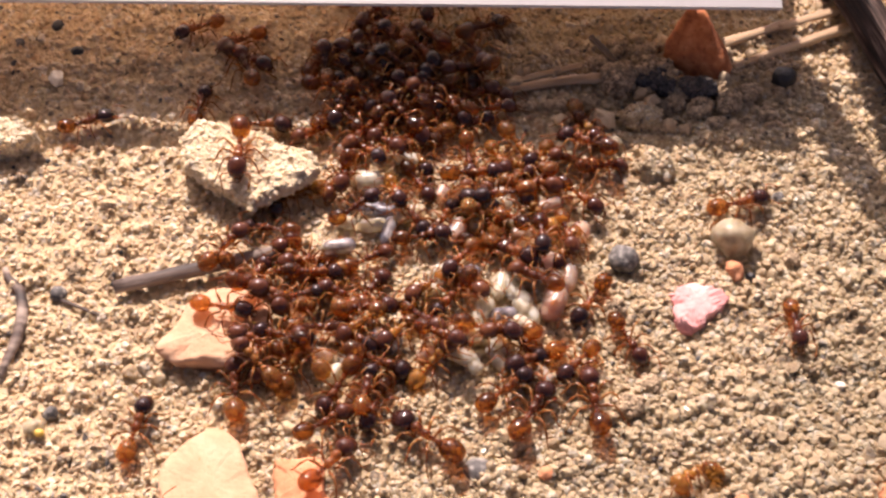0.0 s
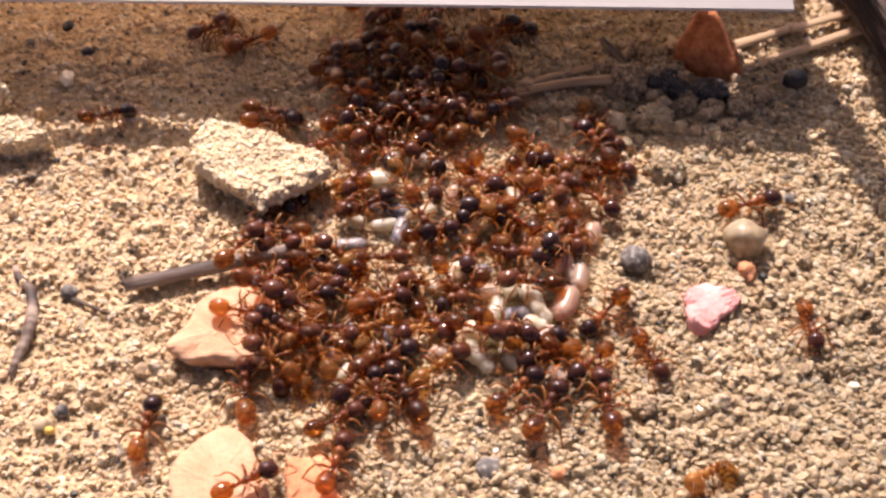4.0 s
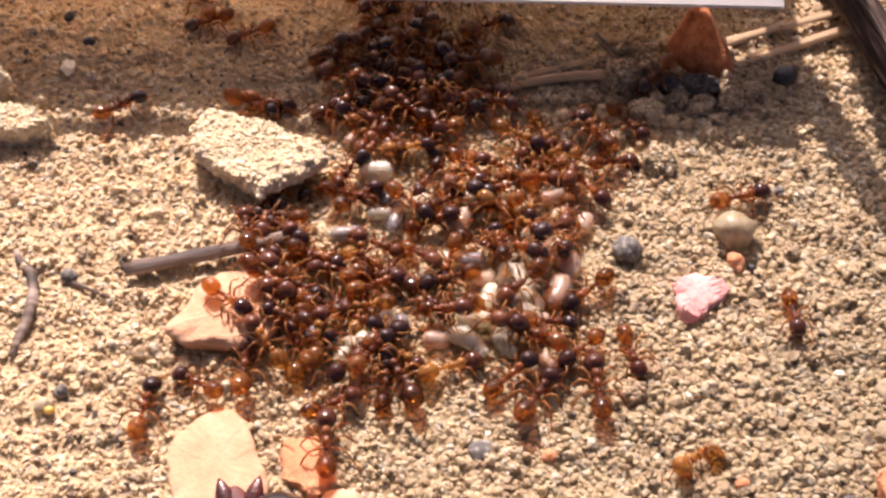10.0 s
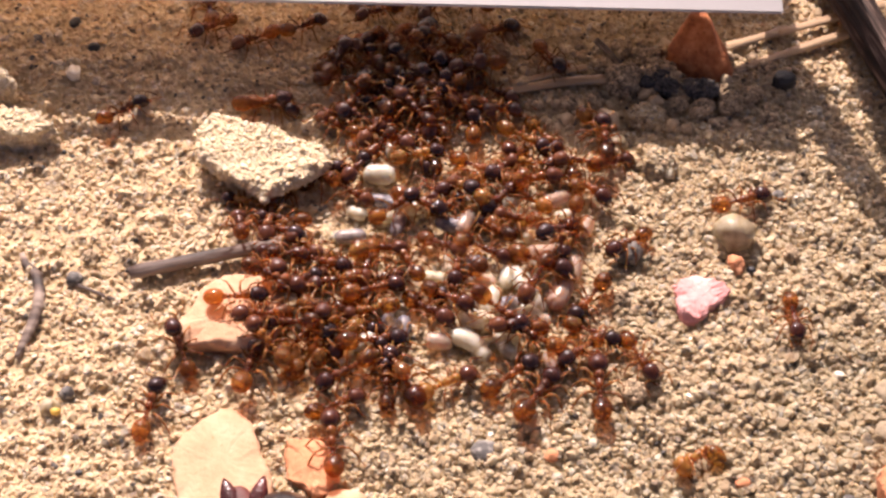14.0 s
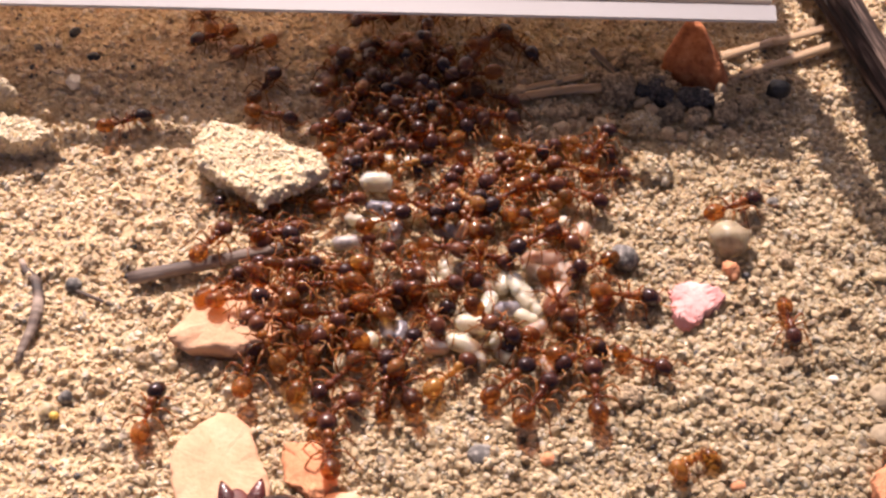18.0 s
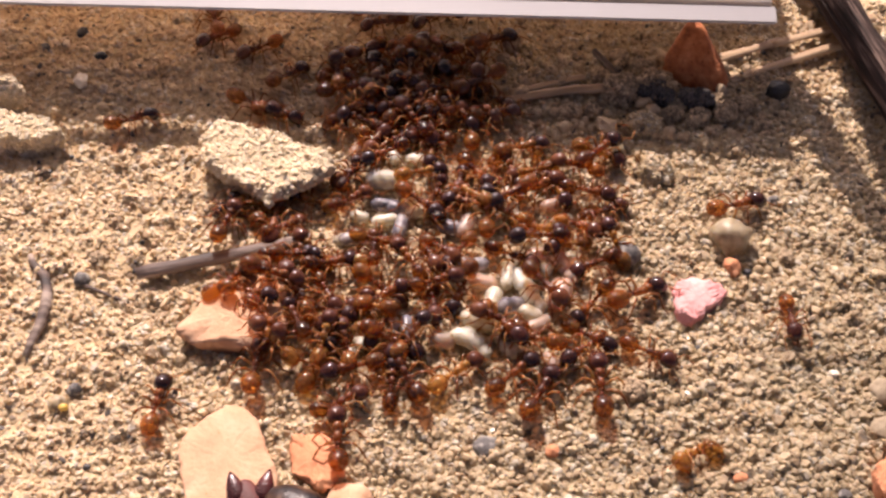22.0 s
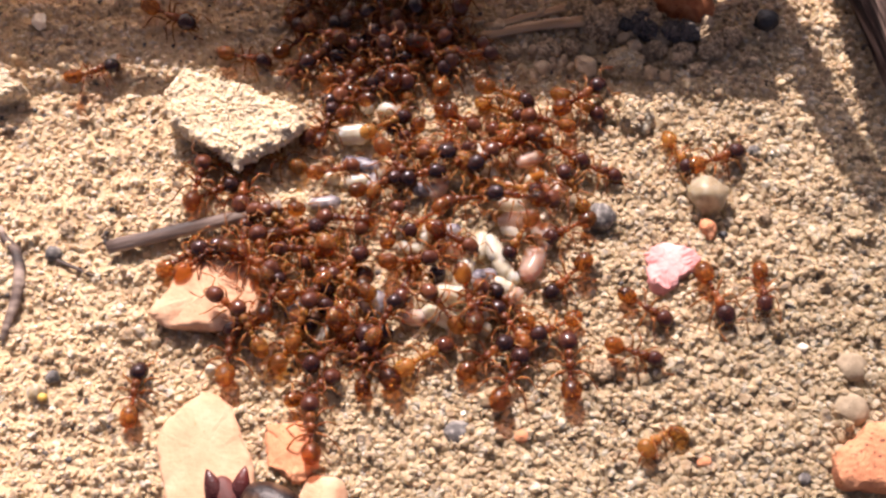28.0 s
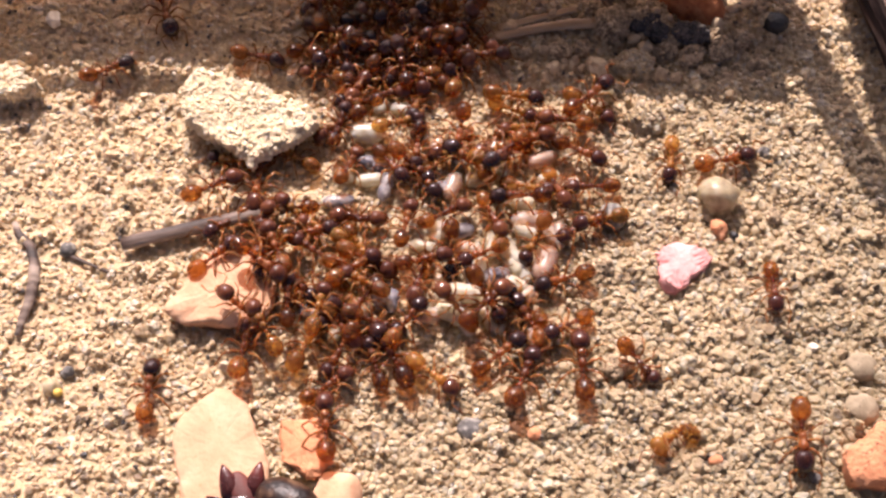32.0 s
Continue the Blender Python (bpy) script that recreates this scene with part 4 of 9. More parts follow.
brood("larva", 8.2, 0.8, -75, 2.4, 0.55, LARVA_PINK, "pinkish translucent ant larva lying in the brood pile", 0.2, 0.4)
brood("larva", 3.8, -6.6, -55, 1.8, 0.50, LARVA, "milky white plump ant larva lying in the brood pile", 0.2, 0.3)
brood("larva", -5.9, -6.9, 5, 2.0, 0.45, LARVA, "milky white plump ant larva lying in the brood pile", 0.2, 0.4)
brood("larva", -7.1, 5.1, -20, 1.6, 0.50, LARVA, "milky white plump ant larva lying in the brood pile", 0.2, 0.3)
brood("larva", 8.4, 5.2, 20, 1.8, 0.45, LARVA, "milky white plump ant larva lying in the brood pile", 0.2, 0.6)
brood("larva", -2.7, 11.2, -5, 2.3, 0.55, LARVA, "milky white plump ant larva lying in the brood pile", 0.1, 0.3)
brood("larva", 7.8, -2.2, 75, 3.0, 0.70, LARVA_PINK, "pinkish translucent ant larva lying in the brood pile", 0.1, 0.5)
brood("larva", -4.8, 11.7, -70, 1.7, 0.50, LARVA, "milky white plump ant larva lying in the brood pile", 0.1, 0.2)
brood("larva", -0.1, 8.0, 70, 1.6, 0.50, LARVA_PINK, "pinkish translucent ant larva lying in the brood pile", 0.1, 0.3)
brood("larva", 5.7, -2.5, -60, 1.7, 0.60, LARVA, "milky white plump ant larva lying in the brood pile", 0.1, 0.3)
brood("larva", -7.7, 12.5, 70, 1.8, 0.50, LARVA_PINK, "pinkish translucent ant larva lying in the brood pile", 0.1, 0.3)
brood("larva", 1.8, 6.6, -10, 1.9, 0.50, LARVA, "milky white plump ant larva lying in the brood pile", 0.0, 0.3)
brood("larva", 2.9, 5.0, 25, 2.1, 0.55, LARVA, "milky white plump ant larva lying in the brood pile", 0.1, 0.5)
brood("larva", 1.1, 4.1, 70, 2.4, 0.60, LARVA_PINK, "pinkish translucent ant larva lying in the brood pile", 0.2, 0.7)
brood("larva", 4.7, 5.7, -60, 2.6, 0.50, LARVA, "milky white plump ant larva lying in the brood pile", 0.3, 0.3)
brood("larva", 5.8, 4.2, 15, 1.9, 0.55, LARVA_PINK, "pinkish translucent ant larva lying in the brood pile", 0.0, 0.5)
brood("larva", 6.5, 0.4, -35, 2.1, 0.60, LARVA, "milky white plump ant larva lying in the brood pile", 0.1, 0.7)
brood("larva", 4.2, -0.7, 80, 2.4, 0.50, LARVA, "milky white plump ant larva lying in the brood pile", 0.2, 0.3)
brood("larva", 1.5, 0.3, 5, 2.6, 0.55, PUPA_GREY, "blue grey glossy ant larva lying in the brood pile", 0.3, 0.5)
brood("larva", 0.2, -0.0, 50, 1.9, 0.60, LARVA, "milky white plump ant larva lying in the brood pile", 0.0, 0.7)
brood("larva", -1.0, -1.1, -10, 2.1, 0.50, LARVA, "milky white plump ant larva lying in the brood pile", 0.1, 0.3)
brood("larva", 7.9, 6.7, 25, 2.4, 0.55, LARVA_PINK, "pinkish translucent ant larva lying in the brood pile", 0.2, 0.5)
brood("larva", 3.0, -3.1, 70, 2.6, 0.60, LARVA, "milky white plump ant larva lying in the brood pile", 0.3, 0.7)
brood("larva", 1.5, -4.7, -60, 1.9, 0.50, LARVA_PINK, "pinkish translucent ant larva lying in the brood pile", 0.0, 0.3)
brood("larva", 0.9, -6.1, 15, 2.1, 0.55, LARVA, "milky white plump ant larva lying in the brood pile", 0.1, 0.5)
brood("larva", 4.0, -5.9, -35, 2.4, 0.60, LARVA, "milky white plump ant larva lying in the brood pile", 0.2, 0.7)
brood("larva", -3.9, 4.2, 80, 2.6, 0.50, PUPA_GREY, "blue grey glossy ant larva lying in the brood pile", 0.3, 0.3)
brood("larva", -7.8, 2.8, 5, 1.9, 0.55, LARVA, "milky white plump ant larva lying in the brood pile", 0.0, 0.5)
brood("larva", -5.4, -6.6, 50, 2.1, 0.60, LARVA, "milky white plump ant larva lying in the brood pile", 0.1, 0.7)
brood("larva", -8.4, -6.7, -10, 2.4, 0.50, LARVA_PINK, "pinkish translucent ant larva lying in the brood pile", 0.2, 0.3)
brood("larva", -2.4, 5.6, 25, 2.6, 0.55, LARVA, "milky white plump ant larva lying in the brood pile", 0.3, 0.5)
brood("larva", 10.1, 4.3, 70, 1.9, 0.60, LARVA_PINK, "pinkish translucent ant larva lying in the brood pile", 0.0, 0.7)
brood("larva", 6.2, -2.9, -60, 2.1, 0.50, LARVA, "milky white plump ant larva lying in the brood pile", 0.1, 0.3)


# ---- remains of a large dark insect beside the brick ----
SHELL = material("maroon_shell", [(0.25, (0.012, 0.004, 0.004)), (0.55, (0.05, 0.009, 0.007)), (0.85, (0.16, 0.022, 0.012))], 500, 0.25, 0.3, 4000, coat=0.2)
MOTTLED = material("mottled_shell", [(0.38, (0.008, 0.004, 0.003)), (0.54, (0.035, 0.016, 0.009)), (0.72, (0.12, 0.07, 0.038))], 1100, 0.4, 0.4, 4000, gloss=0.3)
RED_SHELL = material("red_brown_shell", [(0.3, (0.05, 0.008, 0.005)), (0.7, (0.11, 0.016, 0.008))], 900, 0.65, 0.3, 4000)
bug = base("dead_beetle", at(-12.1, -20.1, 0.6), "dead dark maroon beetle with two horned points", "beetle")
part("body", lathe_bm(oval(2.2, -2.2, 1.5, 16, 0, 0.95, 1.0, 6), 18, 0.8), MOTTLED, bug, "mottled brown glossy body", at(2.7, -0.5, 1.0, 0, -8, -22))
part("shield", lathe_bm([(1.25, 0.5, 0), (0.9, 1.0, 0.08), (0.3, 1.25, 0.12), (-0.4, 1.3, 0.1), (-1.0, 1.1, 0)], 20, 0.6), SHELL, bug, "dark red shiny neck shield", at(-0.2, -0.75, 0.5, 0, 0, 100))
part("face", lathe_bm(oval(1.3, -1.3, 0.8, 14), 16, 0.4), RED_SHELL, bug, "dull red brown plate between the horns", at(-0.35, 0.2, 1.05, 0, 0, 118))
for x, y, tx, ty in ((-0.75, -0.35, -1.65, 1.75), (0.45, -0.2, 0.85, 2.0)):
    dx, dy = tx - x, ty - y
    part("horn", tube_bm(bmesh.new(), [(0, 0, 0), (dx * 0.3, dy * 0.3, 0.25), (dx * 0.6, dy * 0.6, 0.45), (dx * 0.85, dy * 0.85, 0.55), (dx, dy, 0.6)], [0.78, 0.70, 0.52, 0.28, 0.06], 12, 0.5), SHELL, bug, "", at(x, y, 0.8))
for x, y, turn, length in ((-0.9, -1.0, 150, 2.0), (-0.8, -1.8, 190, 2.6), (-0.4, -2.6, 215, 2.6), (3.6, -2.6, -60, 2.0)):
    part("leg", tube_bm(bmesh.new(), [(0, 0, 0), (length * 0.5, 0, 0.5), (length * 0.9, 0.1, -0.2), (length * 1.2, 0.2, -0.7)], [0.2, 0.17, 0.12, 0.06], 8), SHELL, bug, "", at(x, y, 0.7, 0, 0, turn))

# ---- ants: one is modelled in parts, the others are copies ----
CHITIN_HEAD = material("ant_head_chitin", [(0.1, (0.018, 0.008, 0.007)), (0.45, (0.048, 0.014, 0.009)), (0.75, (0.10, 0.030, 0.013)), (0.98, (0.17, 0.058, 0.02))], 1200, 0.09, 0.12, 9000, random_shift=0.7, coat=0.3, gloss=0.3, sheer=(0.07, (0.6, 0.22, 0.05)))
CHITIN_BODY = material("ant_body_chitin", [(0.2, (0.085, 0.024, 0.010)), (0.6, (0.18, 0.056, 0.018)), (0.95, (0.31, 0.11, 0.032))], 1500, 0.2, 0.3, 9000, random_shift=0.7, coat=0.3, gloss=0.4, glow=0.3, glow_size=0.0004, sheer=(0.38, (0.95, 0.55, 0.21)))
CHITIN_TAIL = material("ant_gaster_chitin", [(0.1, (0.035, 0.012, 0.006)), (0.5, (0.125, 0.043, 0.013)), (0.95, (0.28, 0.112, 0.028))], 900, 0.09, 0.05, 9000, random_shift=0.85, coat=0.3, gloss=0.4, glow=0.3, glow_size=0.0006, sheer=(0.52, (0.96, 0.58, 0.22)))
CHITIN_LEG = material("ant_leg_chitin", [(0.2, (0.17, 0.06, 0.018)), (0.6, (0.31, 0.13, 0.038)), (0.95, (0.46, 0.23, 0.075))], 1500, 0.25, 0.1, 9000, random_shift=0.6, glow=0.3, glow_size=0.0003, sheer=(0.35, (0.97, 0.64, 0.28)))
CALLOW_TAIL = material("pale_gaster_chitin", [(0.1, (0.13, 0.047, 0.014)), (0.5, (0.25, 0.105, 0.026)), (0.95, (0.40, 0.205, 0.06))], 900, 0.09, 0.05, 9000, random_shift=0.6, coat=0.3, gloss=0.4, glow=0.35, glow_size=0.0006, sheer=(0.52, (0.98, 0.70, 0.30)))
CALLOW_BODY = material("pale_body_chitin", [(0.1, (0.20, 0.078, 0.02)), (0.5, (0.34, 0.155, 0.036)), (0.95, (0.5, 0.26, 0.075))], 1200, 0.2, 0.2, 9000, random_shift=0.6, coat=0.3, gloss=0.4, glow=0.3, glow_size=0.0005, sheer=(0.4, (0.98, 0.66, 0.24)))


def leg_bm(side, reach, fore):
    """One leg from its hip at the origin: thigh up and out, shin down, foot forward."""
    knee = Vector((fore * 0.55, side * reach * 0.52, 0.55))
    ankle = Vector((fore * 1.0, side * reach * 0.92, -0.45))
    foot = Vector((fore * 1.32, side * reach * 1.12, -0.66))
    pts = [Vector((0, 0, 0)), Vector((fore * 0.08, side * 0.14, -0.06)), knee * 0.5 + Vector((0, 0, 0.06)), knee, (knee + ankle) / 2 + Vector((0, side * 0.05, 0.04)), ankle, (ankle + foot) / 2, foot]
    return tube_bm(bmesh.new(), pts, [0.10, 0.085, 0.10, 0.06, 0.07, 0.042, 0.034, 0.024], 7)


def antenna_bm(side):
    pts = [(0, 0, 0), (0.18, side * 0.34, 0.12), (0.3, side * 0.66, 0.2), (0.42, side * 0.74, 0.18), (0.75, side * 0.70, 0.0), (1.05, side * 0.62, -0.16), (1.28, side * 0.56, -0.3)]
    return tube_bm(bmesh.new(), pts, [0.042, 0.042, 0.046, 0.04, 0.044, 0.06, 0.05], 7)


HIPS = {"front": (0.95, 0.22, 1.15, 0.95), "middle": (0.55, 0.24, 1.45, 0.12), "hind": (0.18, 0.22, 1.5, -1.0)}
GAIT = {("front", 1): 0, ("middle", 1): 1, ("hind", 1): 0, ("front", -1): 1, ("middle", -1): 0, ("hind", -1): 1}


def ant_model(tail_mat, body_mat, label, raise_tail=0.0, head_dip=0.0, spread=1.0, head_mat=None):
    """Worker ant, 5 mm long, its feet at the origin's height, looking along +x."""
    ant = base("ant", at(0, 0, 0), label, "ant", "worker ants of the colony")
    head = part("head", lathe_bm([(0.78, 0.20, -0.10), (0.72, 0.36, -0.07), (0.56, 0.52, -0.03), (0.32, 0.62, 0.0), (0.04, 0.665, 0.02), (-0.24, 0.65, 0.03), (-0.46, 0.55, 0.03), (-0.60, 0.40, 0.03), (-0.67, 0.2, 0.02)], 18, 0.9),
                head_mat or CHITIN_HEAD, ant, "pale amber head" if head_mat else "glossy dark brown head", at(1.98, 0, 0.90, 0, 24 + head_dip, 0))
    for s in (1, -1):
        part("mandible", tube_bm(bmesh.new(), [(0.0, s * 0.18, 0), (0.2, s * 0.22, -0.03), (0.34, s * 0.12, -0.05), (0.38, s * 0.01, -0.05)], [0.1, 0.09, 0.06, 0.02], 6), CHITIN_LEG, head, "", at(0.68, 0, -0.12))
    part("thorax", lathe_bm([(0.80, 0.12, 0.02), (0.74, 0.24, 0.02), (0.56, 0.34, 0.08), (0.34, 0.35, 0.12), (0.14, 0.30, 0.06), (0.04, 0.23, -0.02), (-0.1, 0.26, 0.02), (-0.32, 0.28, 0.04), (-0.5, 0.22, -0.02), (-0.62, 0.13, -0.1)], 14, 1.1),
         body_mat, ant, "", at(0.66, 0, 0.92))
    part("petiole", lathe_bm([(0.34, 0.07, -0.05), (0.22, 0.10, 0.0), (0.12, 0.2, 0.12), (0.03, 0.16, 0.08), (-0.06, 0.10, 0), (-0.16, 0.19, 0.06), (-0.27, 0.22, 0.08), (-0.37, 0.17, 0.03), (-0.45, 0.1, 0)], 12, 1.0), body_mat, ant, "", at(-0.24, 0, 0.88))
    part("gaster", lathe_bm(oval(0.06, -1.52, 0.66, 18, 0, 1.06, 0.92, 4), 18, 0.95), tail_mat, ant, "glossy amber brown gaster", at(-0.66, 0, 0.88, 0, raise_tail, 0))
    for key, (x, y, reach, fore) in HIPS.items():
        for s in (1, -1):
            part("leg", leg_bm(s, reach * spread, fore), CHITIN_LEG, ant, "", at(x, s * y, 0.62))
    for s in (1, -1):
        part("antenna", antenna_bm(s), CHITIN_LEG, ant, "", at(2.46, s * 0.24, 0.92))
    return ant


bpy.context.view_layer.update()
REST = bpy.context.evaluated_depsgraph_get()


def ground_under(x, y):
    """Height in mm of what lies under a place, below the cover."""
    hit, place, *_ = scene.ray_cast(REST, (x * MM, y * MM, 6.2 * MM), (0, 0, -1))
    return place.z / MM if hit else 0.0


def stand(x, y, heading, lift=0.0, pitch=0.0, roll=0.0):
    """Pose of an ant whose feet rest on whatever is there."""
    c, s = math.cos(radians(heading)), math.sin(radians(heading))
    spots = [(x + c * a - s * b, y + s * a + c * b) for a, b in ((1.4, 0), (0.7, 1.0), (0.7, -1.0), (-0.9, 0.9), (-0.9, -0.9), (0, 0))]
    under_clod = -21 < x < -8 and 3 < y < 9.2
    zs = [float(gz(*p)) + 0.15 if under_clod else ground_under(*p) for p in spots]
    front, back = (zs[0] + zs[1] + zs[2]) / 3, (zs[3] + zs[4]) / 2
    tilt = max(-28, min(28, math.degrees(math.atan2(front - back, 2.0))))
    return at(x, y, (front + back) / 2 + 0.06 + lift, 0, 0, heading) @ pose(0, 0, 0, roll, -tilt + pitch, 0)


# two colour forms and two postures
MODELS = [ant_model(CHITIN_TAIL, CHITIN_BODY, "red brown worker ant with glossy dark head", 4, 0, 1.0),
          ant_model(CALLOW_TAIL, CALLOW_BODY, "pale amber young worker ant with dark head", -6, 8, 0.92),
          ant_model(CHITIN_TAIL, CHITIN_BODY, "red brown worker ant with raised gaster", 16, -6, 1.05),
          ant_model(CALLOW_TAIL, CALLOW_BODY, "dried pale amber ant lying curled on its side", -78, 62, 0.55, CALLOW_BODY)]


# ---- the colony: size and form of each ant ----
ants = []
SIZES = "0.90:2 0.95:2 0.92:2 0.90:1 0.90:1 1.00:0 0.90:0 0.90:2 0.90:2 0.90:1 0.90:0 0.92:2 0.90:0 0.90:2 0.90:0 0.90:1 0.90:1 0.90:1 0.90:0 0.99:1 0.90:1 0.90:0 0.90:2 1.02:2 0.90:2 0.92:0 0.90:0 1.09:2 0.90:0 0.90:0 0.90:1 0.90:2 0.90:0 0.90:0 0.90:0 0.90:0 0.90:0 0.90:0 0.99:0 0.96:0 0.90:1 0.90:0 0.90:0 0.97:1 0.97:0 1.12:0 0.90:0 1.12:2 1.03:0 0.90:0 0.97:0 1.05:2 0.90:2 0.90:0 0.91:0 0.90:0 1.03:1 0.90:0 0.90:2 0.90:2 0.91:2 1.15:0 0.92:0 0.92:0 0.92:0 0.92:0 1.08:0 0.92:0 0.97:2 1.05:0 0.92:0 1.12:2 0.92:0 0.92:2 0.92:3 1.01:2 1.02:0 1.01:0 0.97:0 1.04:0 0.99:0 0.95:0 0.94:1 0.97:0 0.91:1 1.00:0 0.88:1 1.05:0 0.92:0 0.94:1 0.94:1 0.91:1 0.94:1 0.97:0 0.92:1 1.02:2 1.01:0 0.89:2 1.05:0 0.96:0 0.98:0 0.90:1 1.01:1 1.03:2 1.01:0 0.94:0 0.99:0 1.00:2 0.97:0 0.97:0 0.93:0 0.96:0 0.89:0 0.99:0 0.91:2 0.90:2 1.02:2 0.92:2 0.93:0 1.00:0 1.02:2 1.00:0 1.02:0 1.03:0 0.89:0 1.04:0 1.02:2 1.04:0 0.90:0 1.01:0 0.92:0 0.91:0 0.91:0 0.93:0 0.97:0 0.93:2 1.04:0 1.03:0 0.95:2 0.89:0 0.92:0 0.95:0 0.91:0 1.03:0 0.93:2 1.00:0 0.98:0 0.91:2 1.03:0 1.01:2 1.05:0 0.89:0 0.98:0 1.04:0 0.99:0 1.01:0 0.95:0 0.92:0 0.98:2 1.01:0 0.93:0 0.89:0 0.93:0 0.94:0 0.98:2"
for entry in SIZES.split():
    size, form = entry.split(":")
    one = copy_thing(MODELS[int(form)], at(0, 0, 0))
    one.scale = (float(size),) * 3
    ants.append(one)
for one in MODELS:
    for piece in (*one.children_recursive, one):
        bpy.data.objects.remove(piece)


def trail(rows, lift=0.0, pitch=0.0, roll=0.0):
    """Poses on the soil for rows of seconds, place in mm and heading."""
    return [(t, stand(x, y, h, lift, pitch, roll)) for t, x, y, h in rows]


def parts_of(ant, name):
    return [o for o in ant.children if o.name.split(".")[0] == name]


def feel(ant, seed):
    """The antennae swing now and then."""
    rng = random.Random(seed)
    for ob in parts_of(ant, "antenna"):
        home, t, rows = ob.matrix_basis.copy(), rng.uniform(0.2, 1.0), []
        rows.append((0, home))
        while t < 31.6:
            rows.append((t, home @ pose(0, 0, 0, rng.uniform(-8, 8), rng.uniform(-22, 16), rng.uniform(-26, 26))))
            t += rng.uniform(0.35, 1.1)
        rows.append((32, home))
        walk(ob, rows)


def step(ant, rows, seed):
    """The legs swing in two sets of three while the ant covers ground."""
    legs = parts_of(ant, "leg")
    homes = [ob.matrix_basis.copy() for ob in legs]
    keys = [[(0, m)] for m in homes]
    swing = 1
    for (t0, x0, y0, h0), (t1, x1, y1, h1) in zip(rows, rows[1:]):
        dist = math.hypot(x1 - x0, y1 - y0) + abs(h1 - h0) * 0.01
        beats = min(int(dist / 0.9), int((t1 - t0) / 0.1))
        for k in range(beats):
            t = t0 + (t1 - t0) * (k + 1) / (beats + 1)
            if t - keys[0][-1][0] < 0.07:
                continue
            swing = -swing
            for i, m in enumerate(homes):
                side = 1 if i % 2 == 0 else -1
                fore = swing if (i // 2 + i % 2) % 2 == 0 else -swing
                keys[i].append((t, m @ pose(0, 0, 0, side * (7 if fore > 0 else -4), 0, side * fore * 17)))
    for ob, m, ks in zip(legs, homes, keys):
        if len(ks) > 1:
            ks.append((32, m)) if ks[-1][0] < 31.9 else None
            walk(ob, ks)


def motions():
    walk(ants[0], trail([(0, -20.23, 24.67, -149), (2, -20.23, 24.67, -149), (3.3, -20.19, 24.69, -147), (6, -20.26, 24.63, -140), (9, -20.28, 24.62, -150), (11, -20.27, 24.63, -150), (13, -20.29, 24.62, -147), (14.3, -20.27, 24.66, -146), (17.1, -20.14, 24.72, -149), (19, -20.27, 24.71, -145), (20.4, -20.34, 24.62, -142), (23, -20.28, 24.66, -143), (24.7, -20.38, 24.62, -145), (26.6, -20.30, 24.66, -139), (28, -20.28, 24.66, -143), (29.4, -20.33, 24.72, -144), (32, -20.28, 24.66, -143)]))
    walk(ants[1], trail([(0, -5.34, 23.86, -167), (2, -5.34, 23.86, -167), (3.6, -5.43, 23.87, -168), (6, -5.40, 23.78, -166), (9, -5.46, 23.83, -160), (10.1, -5.44, 23.91, -160), (13, -5.42, 23.79, -165), (14.6, -5.47, 23.80, -164), (16.8, -5.39, 23.81, -164), (19, -5.37, 23.79, -167), (20.4, -5.35, 23.75, -169), (23, -5.28, 23.83, -162), (24.1, -5.33, 23.85, -159), (26.5, -5.28, 23.89, -161), (28, -5.28, 23.83, -162), (29.8, -5.22, 23.95, -165), (32, -5.28, 23.83, -162)]))
    rows = [(0, -28.05, 14.01, 19), (2, -28.05, 14.01, 19), (3, -27.97, 14.75, 21), (6, -26.50, 14.20, 20), (7.7, -26.70, 14.27, 17), (9, -26.36, 14.16, 26), (10.5, -26.19, 14.35, 33), (13, -26.38, 14.11, 22), (14.1, -26.43, 14.34, 36), (16.2, -26.36, 14.20, 32), (19, -26.28, 14.06, 23), (20.1, -26.31, 14.22, 24), (23, -26.23, 14.07, 22), (24.2, -25.94, 14.09, 23), (26, -25.37, 13.29, 23), (28, -26.41, 13.59, 28), (30.2, -26.57, 13.65, 26), (32, -26.33, 13.64, 28)]
    walk(ants[2], trail(rows, 0.2, 4, -12))
    step(ants[2], rows, 2)
    rows = [(0, -10.29, 7.82, -169), (2, -10.29, 7.82, -169), (4.1, -9.45, 7.78, -158), (6, -8.77, 7.44, -130), (7.3, -8.76, 7.57, -129), (9, -8.75, 7.29, -132), (10.1, -9.35, 7.37, -148), (13, -15.39, 5.90, -195), (14.5, -15.06, 5.66, -191), (16.8, -15.84, 6.06, -191), (19, -15.39, 5.90, -195), (21.1, -15.16, 5.79, -203), (23, -15.39, 5.90, -195), (25, -15.81, 5.50, -197), (28, -15.39, 5.90, -195), (29.3, -14.77, 5.57, -173), (32, -15.39, 5.90, -195)]
    walk(ants[3], trail(rows, 0.0, 7, 6))
    step(ants[3], rows, 3)
    rows = [(0, -12.85, 7.63, -75), (2, -12.85, 7.63, -75), (3.1, -12.51, 7.75, -78), (6, -12.85, 7.63, -75), (9, -12.56, 6.32, -86), (10.1, -12.38, 6.77, -101), (13, -12.67, 6.90, -96), (14.3, -12.48, 7.46, -117), (16, -11.67, 6.71, -153), (19, -10.66, 6.52, -209), (20.1, -10.48, 6.06, -201), (23, -10.66, 6.52, -209), (24.2, -10.91, 6.40, -216), (28, -10.66, 6.52, -209), (29.9, -11.00, 6.58, -206), (32, -10.66, 6.52, -209)]
